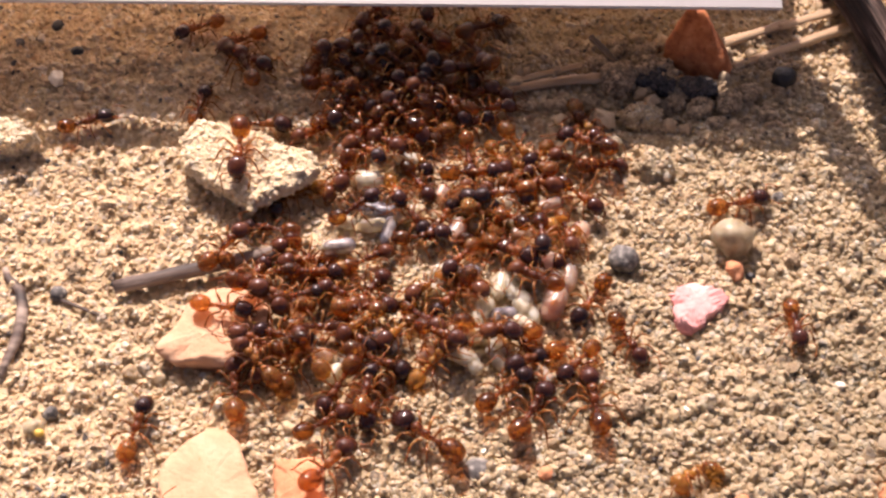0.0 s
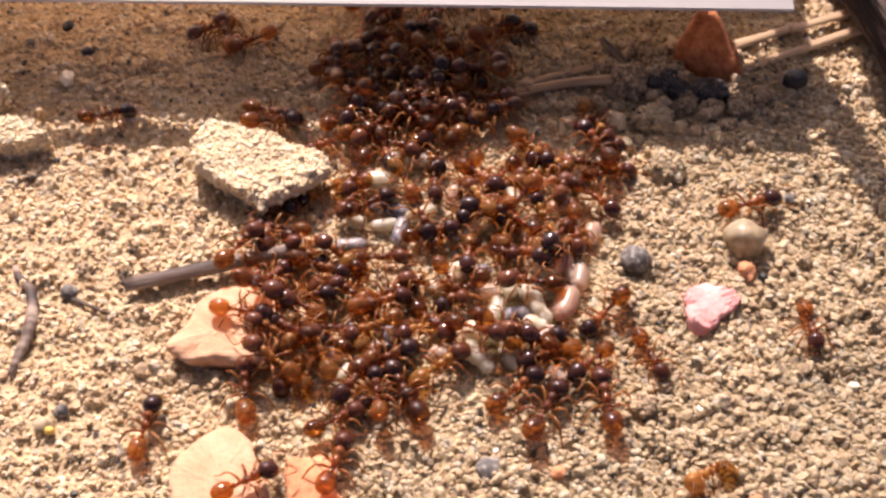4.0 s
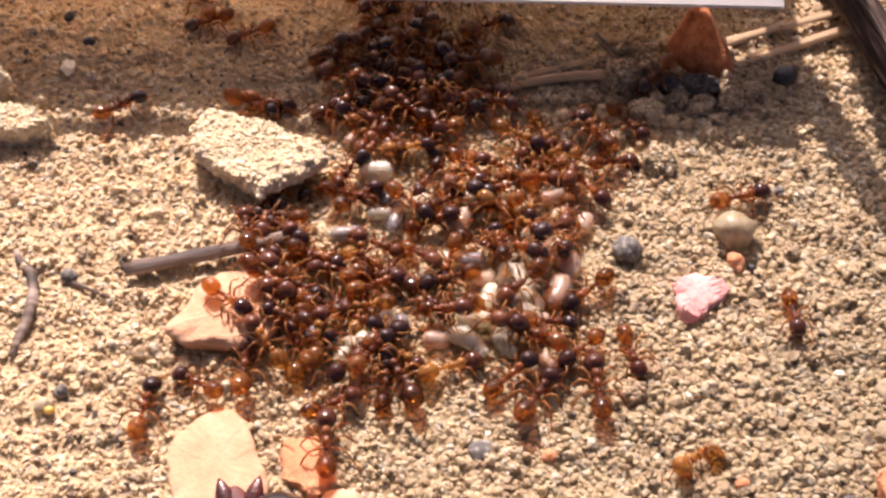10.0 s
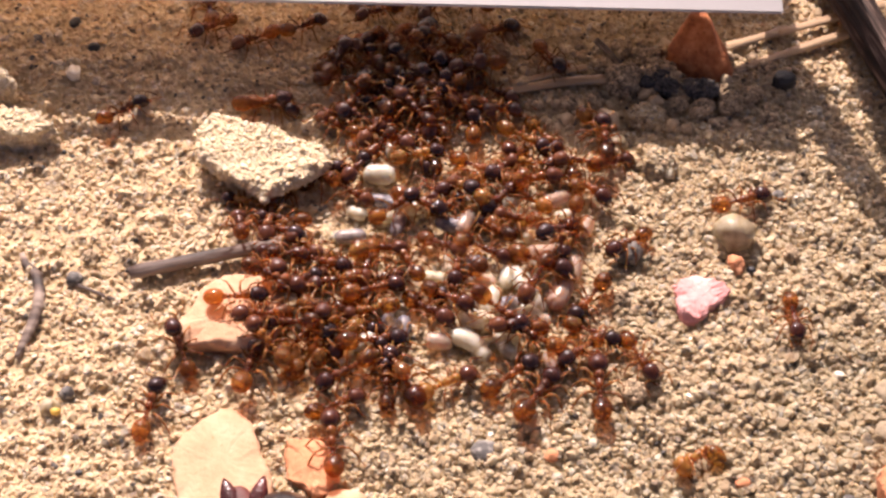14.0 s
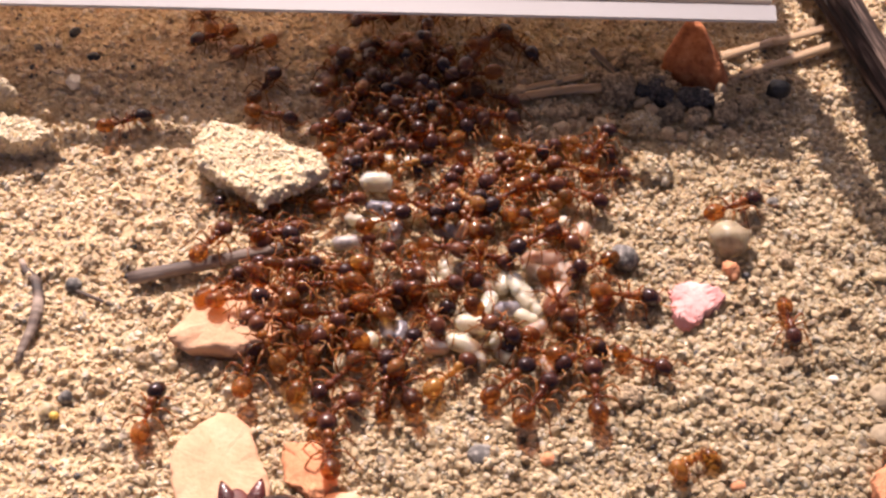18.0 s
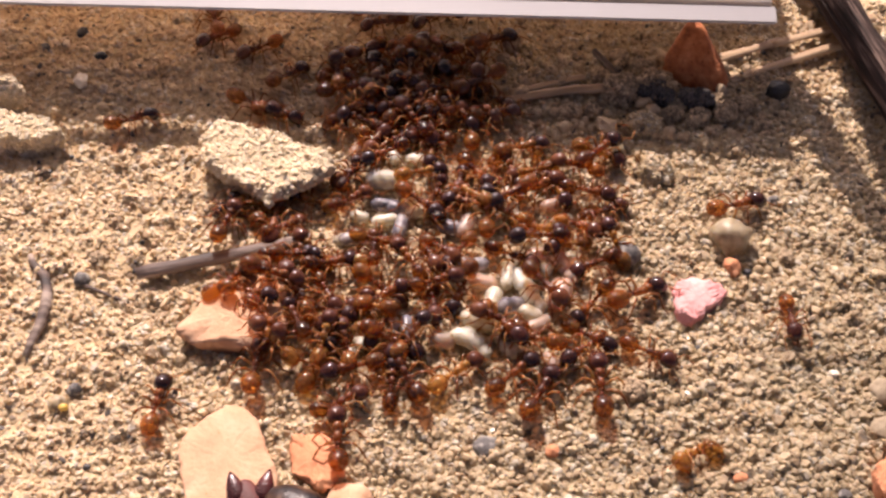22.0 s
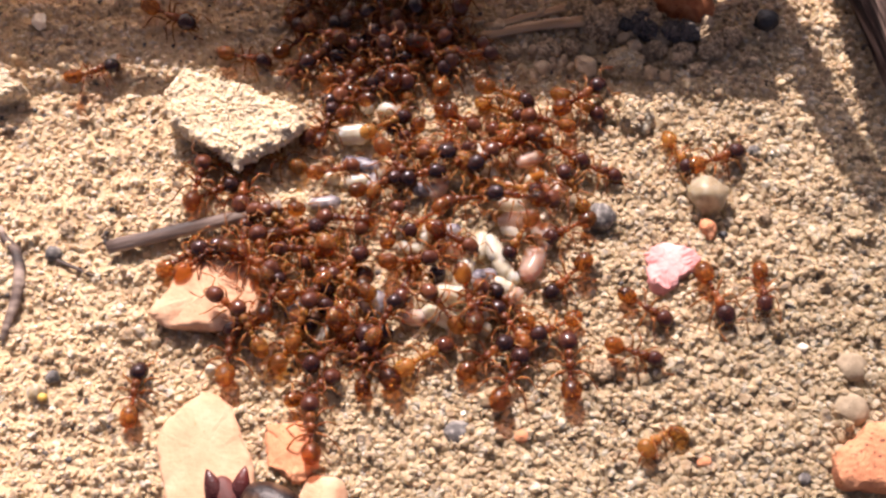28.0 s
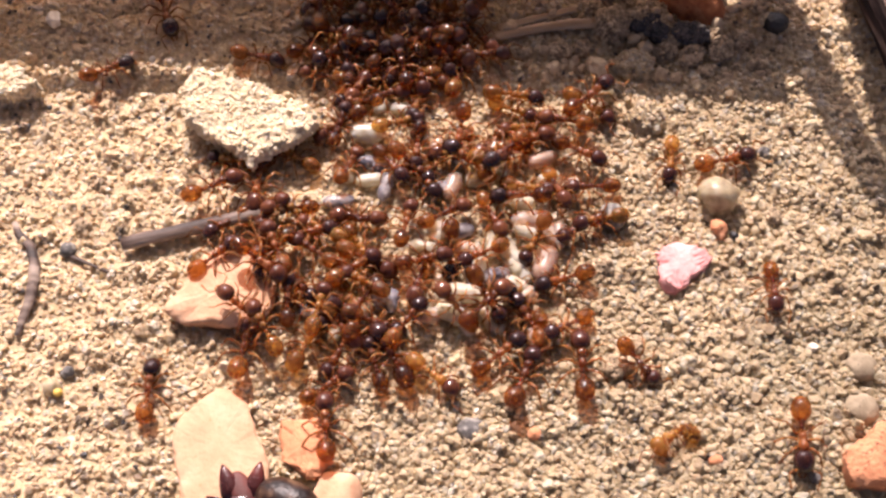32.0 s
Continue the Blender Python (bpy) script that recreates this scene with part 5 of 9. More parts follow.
    walk(ants[4], trail(rows, 0.0, -1, -6))
    step(ants[4], rows, 4)
    rows = [(0, -15.55, 0.98, 54), (2, -15.55, 0.98, 54), (4, -15.29, 0.94, 57), (6, -15.07, 1.14, 66), (9, -14.92, 1.29, 97), (10.6, -14.43, 1.40, 105), (13, -15.04, 1.50, 115), (14.5, -15.50, 1.43, 99), (16.4, -17.20, 1.06, 86), (19, -17.44, 0.65, 60), (21.1, -17.10, 1.82, 71), (23, -16.93, 3.45, 82), (24.9, -16.41, 3.68, 85), (28, -16.93, 3.45, 82), (29.5, -16.72, 3.42, 59), (32, -16.97, 3.20, 26)]
    walk(ants[5], trail(rows, 0.8, 2, 7))
    step(ants[5], rows, 5)
    rows = [(0, -14.59, -0.36, -43), (2, -14.59, -0.36, -43), (3.2, -14.29, -0.35, -51), (6, -11.95, -0.33, 12), (7, -12.12, -0.40, 21), (9, -11.99, -0.10, 8), (10.9, -11.98, -0.18, 9), (13, -11.73, -0.31, 11), (14.9, -11.48, 0.89, 12), (17.5, -12.93, 2.33, 28), (19, -12.93, 3.02, 21), (20.4, -13.05, 3.24, 22), (23, -12.76, 2.61, 66), (25.5, -11.78, 2.16, 127), (26.7, -11.31, 1.70, 152), (28, -10.80, 1.72, 188), (29.2, -10.93, 1.78, 183), (32, -10.80, 1.72, 188)]
    walk(ants[6], trail(rows, 0.2, 6, -2))
    step(ants[6], rows, 6)
    rows = [(0, -1.50, 3.29, -1), (2, -1.50, 3.29, -1), (3.7, -1.74, 3.60, 6), (6, -1.50, 3.29, -1), (7.2, -1.35, 3.15, -8), (9, -1.50, 3.29, -1), (10, -1.21, 3.62, 11), (13, -3.84, 4.80, 27), (15.1, -4.49, 4.89, 32), (17.4, -5.02, 4.18, 16), (19, -4.54, 4.41, 12), (20.8, -5.80, 3.34, -11), (23, -5.78, 2.36, -11), (25, -5.31, 3.54, -10), (28, -3.86, 3.99, 20), (30, -3.66, 4.80, -17), (32, -3.46, 5.62, -55)]
    walk(ants[7], trail(rows, 0.2, -5, 13))
    step(ants[7], rows, 7)
    rows = [(0, -7.50, 9.06, -118), (2, -7.50, 9.06, -118), (3.4, -7.19, 7.60, -124), (6, -7.15, 6.20, -60), (7.5, -8.02, 6.47, -33), (9, -8.06, 6.14, -1), (10.2, -7.85, 5.95, -12), (13, -8.39, 7.18, -34), (14.4, -8.04, 6.80, -22), (17.4, -8.45, 6.31, 23), (19, -8.57, 5.37, 37), (20.4, -8.24, 5.66, 43), (23, -8.02, 6.01, 45), (24.9, -7.13, 5.85, 43), (28, -7.26, 5.16, 22), (30.1, -6.82, 5.59, 43), (32, -6.93, 5.16, 69)]
    walk(ants[8], trail(rows, 0.5, 10, 3))
    step(ants[8], rows, 8)
    rows = [(0, -3.50, 7.31, -73), (2, -3.50, 7.31, -73), (3.6, -3.91, 8.27, -57), (6, -3.75, 9.78, -39), (7.4, -3.61, 10.21, -6), (9, -3.59, 10.60, 18), (10.8, -3.28, 10.51, 2), (13, -2.86, 10.50, 12), (15.1, -2.98, 10.04, 5), (17.4, -3.45, 10.00, 6), (19, -3.06, 10.09, 5), (20.6, -2.81, 9.76, 12), (23, -2.78, 8.94, 13), (24.8, -3.10, 9.21, 11), (28, -3.33, 9.28, 26), (29.5, -2.80, 9.43, 47), (32, -3.44, 9.43, 19)]
    walk(ants[9], trail(rows, 0.5, 1, 6))
    step(ants[9], rows, 9)
    rows = [(0, -1.95, 9.15, -57), (2, -1.95, 9.15, -57), (4, -1.34, 8.93, -87), (6, -0.91, 8.54, -105), (7.6, -0.92, 8.18, -96), (9, -0.87, 8.20, -113), (11.1, -1.85, 8.46, -117), (13, -1.14, 8.21, -114), (15, -1.14, 8.10, -55), (17, -1.15, 7.99, 5), (19, -1.15, 7.88, 65), (20.7, -1.26, 7.38, 62), (23, -1.93, 6.95, 87), (24, -2.41, 6.80, 82), (28, -1.93, 6.95, 87), (29.8, -2.14, 7.51, 81), (32, -1.93, 6.95, 87)]
    walk(ants[10], trail(rows, 0.0, -1, 11))
    step(ants[10], rows, 10)
    rows = [(0, 1.69, 11.73, -83), (2, 1.69, 11.73, -83), (4.1, 1.18, 9.85, -106), (6, 1.07, 7.59, -110), (7.7, 0.77, 8.51, -85), (9, 1.91, 9.33, -66), (10.6, 1.65, 8.46, -90), (13, 0.91, 7.88, -125), (15, 0.81, 8.02, -180), (17, 0.72, 8.17, -236), (19, 0.63, 8.31, -292), (21.1, 0.58, 8.18, -275), (23, 0.63, 8.31, -292), (24, 0.66, 8.40, -309), (26.5, 1.83, 7.45, -329), (28, 1.59, 7.14, -352), (30, 1.24, 7.47, -425), (32, 0.88, 7.79, -498)]
    walk(ants[11], trail(rows, 0.0, -1, -9))
    step(ants[11], rows, 11)
    rows = [(0, 10.25, 11.08, 163), (2, 10.25, 11.08, 163), (4, 10.29, 10.89, 181), (6, 10.19, 10.87, 181), (7, 8.51, 10.69, 190), (9, 6.48, 8.80, 212), (10.8, 4.81, 9.65, 204), (13, 3.93, 10.52, 224), (14.2, 4.53, 10.62, 232), (16.9, 3.92, 10.41, 243), (19, 4.04, 10.82, 240), (20.4, 3.54, 10.42, 247), (23, 2.82, 9.89, 272), (24.3, 2.70, 10.11, 279), (28, 2.20, 10.42, 325), (30, 3.02, 9.19, 280), (32, 3.84, 7.97, 234)]
    walk(ants[12], trail(rows, 0.0, -8, -11))
    step(ants[12], rows, 12)
    rows = [(0, 3.18, 5.48, 147), (2, 3.18, 5.48, 147), (3.1, 3.34, 6.12, 138), (6, 3.18, 5.48, 147), (7.1, 2.83, 5.08, 160), (9, 3.70, 4.74, 162), (10.2, 4.04, 5.09, 181), (13, 5.20, 3.86, 165), (14.7, 5.36, 3.78, 149), (16.4, 4.26, 4.50, 165), (19, 3.45, 5.17, 166), (20.2, 3.63, 5.14, 165), (23, 4.54, 4.94, 151), (24.4, 4.73, 4.53, 140), (26.2, 4.45, 3.69, 200), (28, 3.52, 2.97, 189), (30, 3.75, 2.21, 241), (32, 3.98, 1.45, 293)]
    walk(ants[13], trail(rows, 0.2, -2, 1))
    step(ants[13], rows, 13)
    rows = [(0, 4.94, 4.52, 136), (2, 4.94, 4.52, 136), (4.1, 4.74, 3.99, 139), (6, 4.79, 4.28, 138), (7.2, 4.28, 2.77, 125), (9, 3.59, 0.82, 95), (10.4, 3.60, 0.81, 102), (13, 3.69, 2.62, 120), (14.3, 3.36, 2.79, 136), (16.1, 2.35, 3.10, 134), (19, 1.53, 3.86, 163), (20.2, 1.78, 4.08, 184), (23, 1.14, 6.87, 162), (24, 0.96, 7.58, 175), (25.5, 0.14, 7.48, 202), (26.5, -0.90, 7.57, 231), (28, -0.87, 8.10, 242), (29.2, -1.21, 8.21, 241), (32, -1.43, 7.55, 265)]
    walk(ants[14], trail(rows, 0.5, 10, 9))
    step(ants[14], rows, 14)
    rows = [(0, 3.58, 4.80, -77), (2, 3.58, 4.80, -77), (3.9, 3.82, 4.77, -86), (6, 3.58, 4.80, -77), (7.4, 3.53, 4.45, -83), (9, 4.75, 4.48, -35), (10.2, 5.22, 4.16, -38), (13, 6.50, 4.32, -9), (14.9, 6.80, 4.36, -8), (16.5, 6.36, 4.41, -3), (19, 6.50, 4.32, -9), (20.4, 6.39, 4.19, -17), (23, 6.50, 4.32, -9), (25.2, 6.85, 4.52, -12), (28, 6.50, 4.32, -9), (29.6, 6.25, 4.25, -5), (32, 6.50, 4.32, -9)]
    walk(ants[15], trail(rows, 0.0, 6, 13))
    step(ants[15], rows, 15)
    rows = [(0, 7.27, 5.38, 128), (2, 7.27, 5.38, 128), (4.1, 6.57, 5.05, 109), (6, 6.19, 6.06, 120), (7, 6.17, 5.98, 62), (8, 6.15, 5.91, 4), (9, 6.12, 5.83, -53), (10.3333, 6.05, 5.92, -109), (11.6667, 5.97, 6.02, -165), (13, 5.90, 6.12, -221), (16, 6.69, 6.25, -178), (19, 7.47, 6.37, -134), (21, 7.87, 7.40, -94), (23, 8.27, 8.44, -55), (24.3, 10.40, 8.39, -54), (26.6, 16.71, 7.62, -54), (28, 18.96, 7.53, -70), (30.1, 18.21, 7.65, -75), (32, 17.67, 7.22, -99)]
    walk(ants[16], trail(rows, 0.0, -1, -8))
    step(ants[16], rows, 16)
    rows = [(0, 7.21, 11.21, -117), (2, 7.21, 11.21, -117), (4, 7.34, 11.14, -63), (6, 7.46, 11.06, -9), (7.1, 7.47, 10.51, 1), (9, 7.46, 11.06, -9), (11, 8.13, 9.80, 47), (13, 8.81, 8.54, 102), (15, 8.85, 8.91, 143), (16.6, 7.97, 8.19, 132), (19, 8.25, 7.64, 148), (20.5, 10.06, 5.80, 130), (23, 12.88, 1.19, 110), (24.7, 12.08, 1.81, 110), (28, 11.12, 3.75, 123), (29.2, 11.73, 3.55, 134), (32, 12.27, 1.35, 194)]
    walk(ants[17], trail(rows, 0.2, -9, -9))
    step(ants[17], rows, 17)
    rows = [(0, 7.05, 8.62, -132), (2, 7.05, 8.62, -132), (3.1, 7.56, 8.60, -122), (6, 8.48, 8.84, -66), (7.2, 8.68, 8.54, -77), (9, 8.94, 8.98, -80), (11, 9.47, 9.48, -136), (13, 10.01, 9.99, -193), (14.6, 10.12, 10.00, -180), (16.5, 9.60, 10.03, -204), (19, 10.01, 9.99, -193), (20.2, 9.91, 10.40, -196), (23, 10.01, 9.99, -193), (25.1, 9.61, 9.95, -198), (28, 9.61, 9.69, -199), (29.4, 9.92, 9.83, -186), (32, 9.89, 9.90, -186)]
    walk(ants[18], trail(rows, 0.8, 0, -13))
    step(ants[18], rows, 18)
    rows = [(0, 10.76, 15.06, -66), (2, 10.76, 15.06, -66), (3.8, 10.74, 15.24, -61), (6, 11.24, 14.28, -61), (7.2, 10.97, 14.98, -45), (9, 11.16, 14.14, -61), (10, 11.20, 14.14, -67), (13, 11.31, 14.24, -58), (14.3, 10.98, 14.34, -55), (16.2, 10.71, 13.59, -35), (19, 11.00, 12.78, -16), (20.1, 11.22, 12.69, -19), (23, 11.54, 12.17, -36), (24.5, 11.49, 11.74, -26), (26.6, 11.43, 11.89, -31), (28, 11.46, 11.83, -30), (29.9, 11.15, 11.68, -23), (32, 11.43, 11.82, -35)]
    walk(ants[19], trail(rows, 0.0, 7, 3))
    step(ants[19], rows, 19)
    rows = [(0, 4.07, 11.32, -71), (2, 4.07, 11.32, -71), (3.1, 4.47, 11.62, -66), (4.7, 6.16, 13.31, -80), (6, 6.84, 13.73, -64), (9, 6.88, 13.88, -51), (10.4, 7.05, 13.53, -70), (13, 7.06, 13.62, -59), (16, 6.74, 12.93, -18), (17.1, 7.15, 12.44, 12), (19, 6.42, 12.24, 24), (21, 6.68, 11.50, -36), (23, 6.94, 10.75, -95), (25.1, 6.35, 10.58, -75), (28, 5.51, 11.24, -24), (29.3, 5.47, 11.30, -15), (32, 5.51, 11.24, -24)]
    walk(ants[20], trail(rows, 0.0, -8, -4))
    step(ants[20], rows, 20)
    rows = [(0, 11.62, 10.28, 10), (2, 11.62, 10.28, 10), (3.2, 11.37, 9.68, 13), (6, 11.70, 10.14, 12), (7.5, 11.33, 10.28, 32), (9, 11.91, 9.90, 25), (10.8, 12.33, 10.01, 16), (13, 11.97, 10.09, 28), (14.3, 12.10, 10.27, 26), (16.7, 12.21, 9.56, 4), (19, 11.67, 9.90, 23), (20.9, 11.99, 7.50, 26), (23, 11.02, 5.16, 30), (24.9, 11.21, 5.50, -4), (28, 12.40, 5.79, -16), (29.3333, 12.20, 5.33, -69), (30.6667, 11.99, 4.87, -122), (32, 11.78, 4.41, -175)]
    walk(ants[21], trail(rows, 0.0, 7, -12))
    step(ants[21], rows, 21)
    rows = [(0, 3.90, 9.41, -116), (2, 3.90, 9.41, -116), (3.8, 3.66, 9.60, -122), (6, 3.28, 9.75, -173), (7.1, 3.21, 9.90, -191), (9, 3.60, 9.58, -187), (11, 4.38, 9.51, -216), (13, 4.79, 10.07, -243), (14.5, 4.88, 10.00, -256), (16.4, 4.82, 9.98, -248), (19, 4.79, 10.07, -243), (20.2, 4.68, 10.13, -250), (23, 4.79, 10.07, -243), (25.5, 5.36, 8.74, -192), (28, 5.92, 7.40, -141), (29.7, 5.37, 6.97, -133), (32, 5.49, 6.81, -138)]
    walk(ants[22], trail(rows, 0.0, -9, -2))
    step(ants[22], rows, 22)
    rows = [(0, -14.50, 14.38, -6), (2, -14.50, 14.38, -6), (3.3, -14.63, 14.84, 5), (6, -14.50, 14.38, -6), (9, -15.92, 15.21, -21), (11.1, -16.36, 15.75, 1), (13, -16.50, 16.01, 21), (14.1, -15.44, 15.97, 12), (16.9, -10.08, 13.34, 37), (19, -7.93, 12.82, 35), (21, -13.63, 15.36, -2), (23, -18.69, 17.74, -36), (24.2, -19.58, 18.16, -52), (26.3, -20.55, 18.90, -31), (28, -21.09, 19.59, -26), (29.3, -21.15, 19.75, -54), (32, -22.39, 20.17, -68)]
    walk(ants[23], trail(rows, 0.0, 0, 4))
    step(ants[23], rows, 23)
    rows = [(0, -6.28, 5.49, 21), (2, -6.28, 5.49, 21), (4, -6.51, 5.76, 34), (6, -6.28, 5.49, 21), (9, -6.12, 4.72, 44), (10.8, -8.18, 6.38, 33), (13, -10.22, 8.01, 36), (15.1, -10.01, 8.07, 46), (17.1, -8.50, 8.61, 76), (19, -8.32, 8.60, 76), (21, -8.13, 8.63, 71), (23, -8.32, 8.60, 76), (24.7, -8.25, 9.27, 85), (28, -7.77, 8.81, 76), (29.2, -7.76, 8.23, 77), (32, -7.77, 8.81, 76)]
    walk(ants[24], trail(rows, 0.5, -1, 8))
    step(ants[24], rows, 24)
    rows = [(0, -14.96, -3.99, -11), (2, -14.96, -3.99, -11), (3.2, -14.24, -4.24, -6), (6, -14.93, -4.65, -25), (7, -14.57, -4.58, -15), (9, -15.10, -4.80, -38), (10.6, -15.00, -4.48, -37), (13, -15.15, -4.27, -15), (14.5, -14.82, -4.49, 7), (17.1, -14.77, -4.47, 0), (19, -14.68, -3.87, 14), (20.8, -14.53, -3.92, -15), (23, -14.39, -3.98, -9), (25.5, -13.61, -3.68, 65), (28, -12.83, -3.37, 139), (30, -12.51, -3.07, 203), (32, -12.19, -2.77, 267)]
    walk(ants[25], trail(rows, 0.0, -3, 12))
    step(ants[25], rows, 25)
    rows = [(0, -12.13, -6.91, 171), (2, -12.13, -6.91, 171), (3.7, -12.03, -6.26, 169), (6, -11.03, -4.54, 149), (7.5, -10.75, -4.43, 156), (9, -11.03, -4.54, 149), (10.5, -11.33, -4.77, 161), (13, -12.50, -6.18, 200), (14.5, -12.71, -6.20, 197), (17.1, -11.95, -5.98, 206), (19, -12.50, -6.18, 200), (21, -12.80, -6.30, 274), (23, -13.10, -6.43, 348), (24.6667, -13.12, -6.65, 401), (26.3333, -13.13, -6.87, 454), (28, -13.15, -7.09, 507), (29.1, -12.72, -7.16, 497), (32, -13.49, -7.30, 502)]
    walk(ants[26], trail(rows, 0.5, 2, 5))
    step(ants[26], rows, 26)
    walk(ants[27], trail([(0, -13.37, -10.04, 98), (2, -13.37, -10.04, 98), (3.4, -13.42, -10.10, 98), (6, -13.35, -10.15, 91), (9, -13.33, -10.07, 91), (10.9, -13.32, -9.98, 86), (13, -13.41, -10.00, 81), (15, -13.31, -9.93, 84), (17.3, -13.28, -9.97, 85), (19, -13.33, -9.96, 87), (21, -13.21, -9.97, 87), (23, -13.27, -10.02, 88), (24, -13.17, -10.09, 89), (28, -13.27, -10.12, 88), (30.1, -13.23, -10.08, 81), (32, -13.26, -10.06, 82)]))
    rows = [(0, -10.30, -2.88, 31), (2, -10.30, -2.88, 31), (4.1, -10.41, -2.75, 16), (6, -11.03, -3.10, 33), (7.3, -11.03, -3.44, 12), (9, -10.92, -2.85, -32), (10.4, -10.96, -2.92, -3), (13, -10.79, -3.07, 38), (14.7, -11.19, -2.38, 41), (16.5, -11.19, -1.10, 13), (19, -11.79, -0.11, 7), (20.1, -12.12, 0.16, -0), (23, -11.60, -0.33, 18), (24.2, -11.21, -0.87, 10), (26.2, -9.63, -3.73, 15), (28, -8.61, -5.42, 23), (29.8, -9.56, -4.70, -13), (32, -10.36, -4.34, -38)]
    walk(ants[28], trail(rows, 0.8, 5, 2))
    step(ants[28], rows, 28)
    rows = [(0, -6.56, -2.44, 155), (2, -6.56, -2.44, 155), (3.8, -6.69, -2.46, 147), (6, -7.39, -2.14, 171), (7.4, -7.63, -2.20, 177), (9, -7.72, -1.83, 196), (10.4, -7.57, -1.44, 174), (13, -7.44, -1.79, 196), (14.5, -8.13, -2.22, 199), (16.8, -8.55, -2.12, 202), (19, -8.69, -2.05, 186), (21, -8.78, -2.45, 253), (23, -8.87, -2.84, 320), (25.5, -8.75, -2.31, 254), (28, -8.63, -1.78, 187), (29.2, -9.12, -1.62, 184), (32, -8.78, -2.22, 148)]
    walk(ants[29], trail(rows, 0.5, -4, 13))
    step(ants[29], rows, 29)
    rows = [(0, -2.77, -5.11, -125), (2, -2.77, -5.11, -125), (3.7, -2.11, -4.86, -146), (6, -1.53, -5.05, -142), (7.5, -2.26, -6.35, -92), (9, -2.99, -7.66, -42), (10.2, -3.44, -7.51, -38), (13, -7.43, -6.23, -58), (14.7, -7.90, -6.17, -92), (16, -7.73, -5.94, -96), (17.2, -7.68, -6.01, -116), (19, -8.02, -5.65, -133), (20.2, -8.17, -5.63, -146), (23, -7.67, -5.23, -138), (24.7, -7.94, -3.99, -140), (28, -7.23, -1.24, -133), (30, -6.47, -1.03, -94), (32, -5.72, -0.83, -56)]
    walk(ants[30], trail(rows, 0.0, -2, 6))
    step(ants[30], rows, 30)
    rows = [(0, -10.57, -7.62, -152), (2, -10.57, -7.62, -152), (4, -11.07, -7.44, -99), (6, -11.58, -7.27, -47), (7, -10.89, -7.53, -103), (8, -10.19, -7.80, -159), (9, -9.50, -8.06, -215), (11, -9.90, -7.61, -263), (13, -10.31, -7.16, -311), (15.1, -10.23, -7.97, -309), (16.7, -10.07, -7.93, -326), (19, -9.23, -7.94, -332), (21, -7.84, -7.83, -287), (23, -6.46, -7.71, -242), (24.6667, -6.28, -7.86, -298), (26.3333, -6.09, -8.00, -353), (28, -5.90, -8.14, -409), (29.9, -6.30, -8.06, -406), (32, -6.90, -7.72, -409)]
    walk(ants[31], trail(rows, 0.2, 9, -11))
    step(ants[31], rows, 31)
    walk(ants[32], trail([(0, -5.55, 1.15, 31), (2, -5.55, 1.15, 31), (3.7, -5.54, 1.36, 12), (6, -5.59, 1.62, -15), (7.4, -5.64, 1.55, -11), (9, -5.59, 1.58, -13), (11.2, -5.47, 1.44, -14), (13, -5.55, 1.55, -10), (14.1, -5.41, 1.50, 5), (16, -5.71, 1.35, 48), (17.4, -5.87, 1.24, 73), (19, -5.86, 1.15, 107), (20.6, -5.76, 1.17, 100), (23, -5.78, 1.28, 89), (25.5, -5.68, 1.22, 132), (28, -5.58, 1.17, 175), (30, -5.60, 1.09, 175), (32, -5.58, 1.17, 175)]))
    rows = [(0, -9.37, 0.94, -167), (2, -9.37, 0.94, -167), (4, -7.96, 1.21, -209), (6, -6.55, 1.48, -252), (7.3, -6.28, 0.81, -260), (9, -6.32, 0.36, -266), (10.3, -5.69, -0.13, -257), (13, -2.71, -0.73, -242), (14.9, -2.82, -0.37, -242), (16.7, -3.27, 0.04, -231), (19, -3.09, -0.08, -240), (21, -2.81, 0.06, -233), (23, -3.09, -0.08, -240), (24.3, -2.66, -0.23, -249), (28, -2.22, -0.00, -282), (29.2, -2.27, 0.47, -282), (32, -2.22, -0.00, -282)]
    walk(ants[33], trail(rows, 0.5, -9, -8))
    step(ants[33], rows, 33)
    rows = [(0, -0.71, -1.13, -134), (2, -0.71, -1.13, -134), (4, -1.70, -1.12, -186), (6, -2.69, -1.11, -238), (7, -3.05, -1.11, -292), (8, -3.41, -1.11, -345), (9, -3.77, -1.11, -398), (10.5, -4.34, -0.85, -399), (13, -6.20, 0.08, -453), (15.1, -4.58, 0.36, -459), (17.4, -2.65, 0.72, -442), (19, -1.46, 0.63, -435), (20.2, -1.34, 0.93, -435), (23, -1.46, 0.63, -435), (24.5, -2.17, 1.32, -443), (28, -3.87, 2.29, -466), (30, -4.94, 1.76, -414), (32, -6.01, 1.23, -362)]
    walk(ants[34], trail(rows, 0.0, -6, 13))
    step(ants[34], rows, 34)
    rows = [(0, 1.86, -1.53, -45), (2, 1.86, -1.53, -45), (3.2, 0.76, -1.41, -58), (6, -2.27, 0.26, -50), (7.8, -2.34, -0.04, -43), (9, -2.27, 0.26, -50), (10.4, -1.81, 0.02, -45), (13, -0.69, 1.30, -42), (14.2, -0.70, 1.46, -34), (16.9, -0.34, 1.65, -29), (19, -0.69, 1.30, -42), (20.3, -1.30, 1.23, -54), (23, -0.69, 1.30, -42), (24.9, -0.12, 1.13, -32), (26.7, 1.20, -0.22, -37), (28, 1.78, -0.59, -31), (30.1, 1.08, 0.48, -12), (32, 0.40, 1.05, 26)]
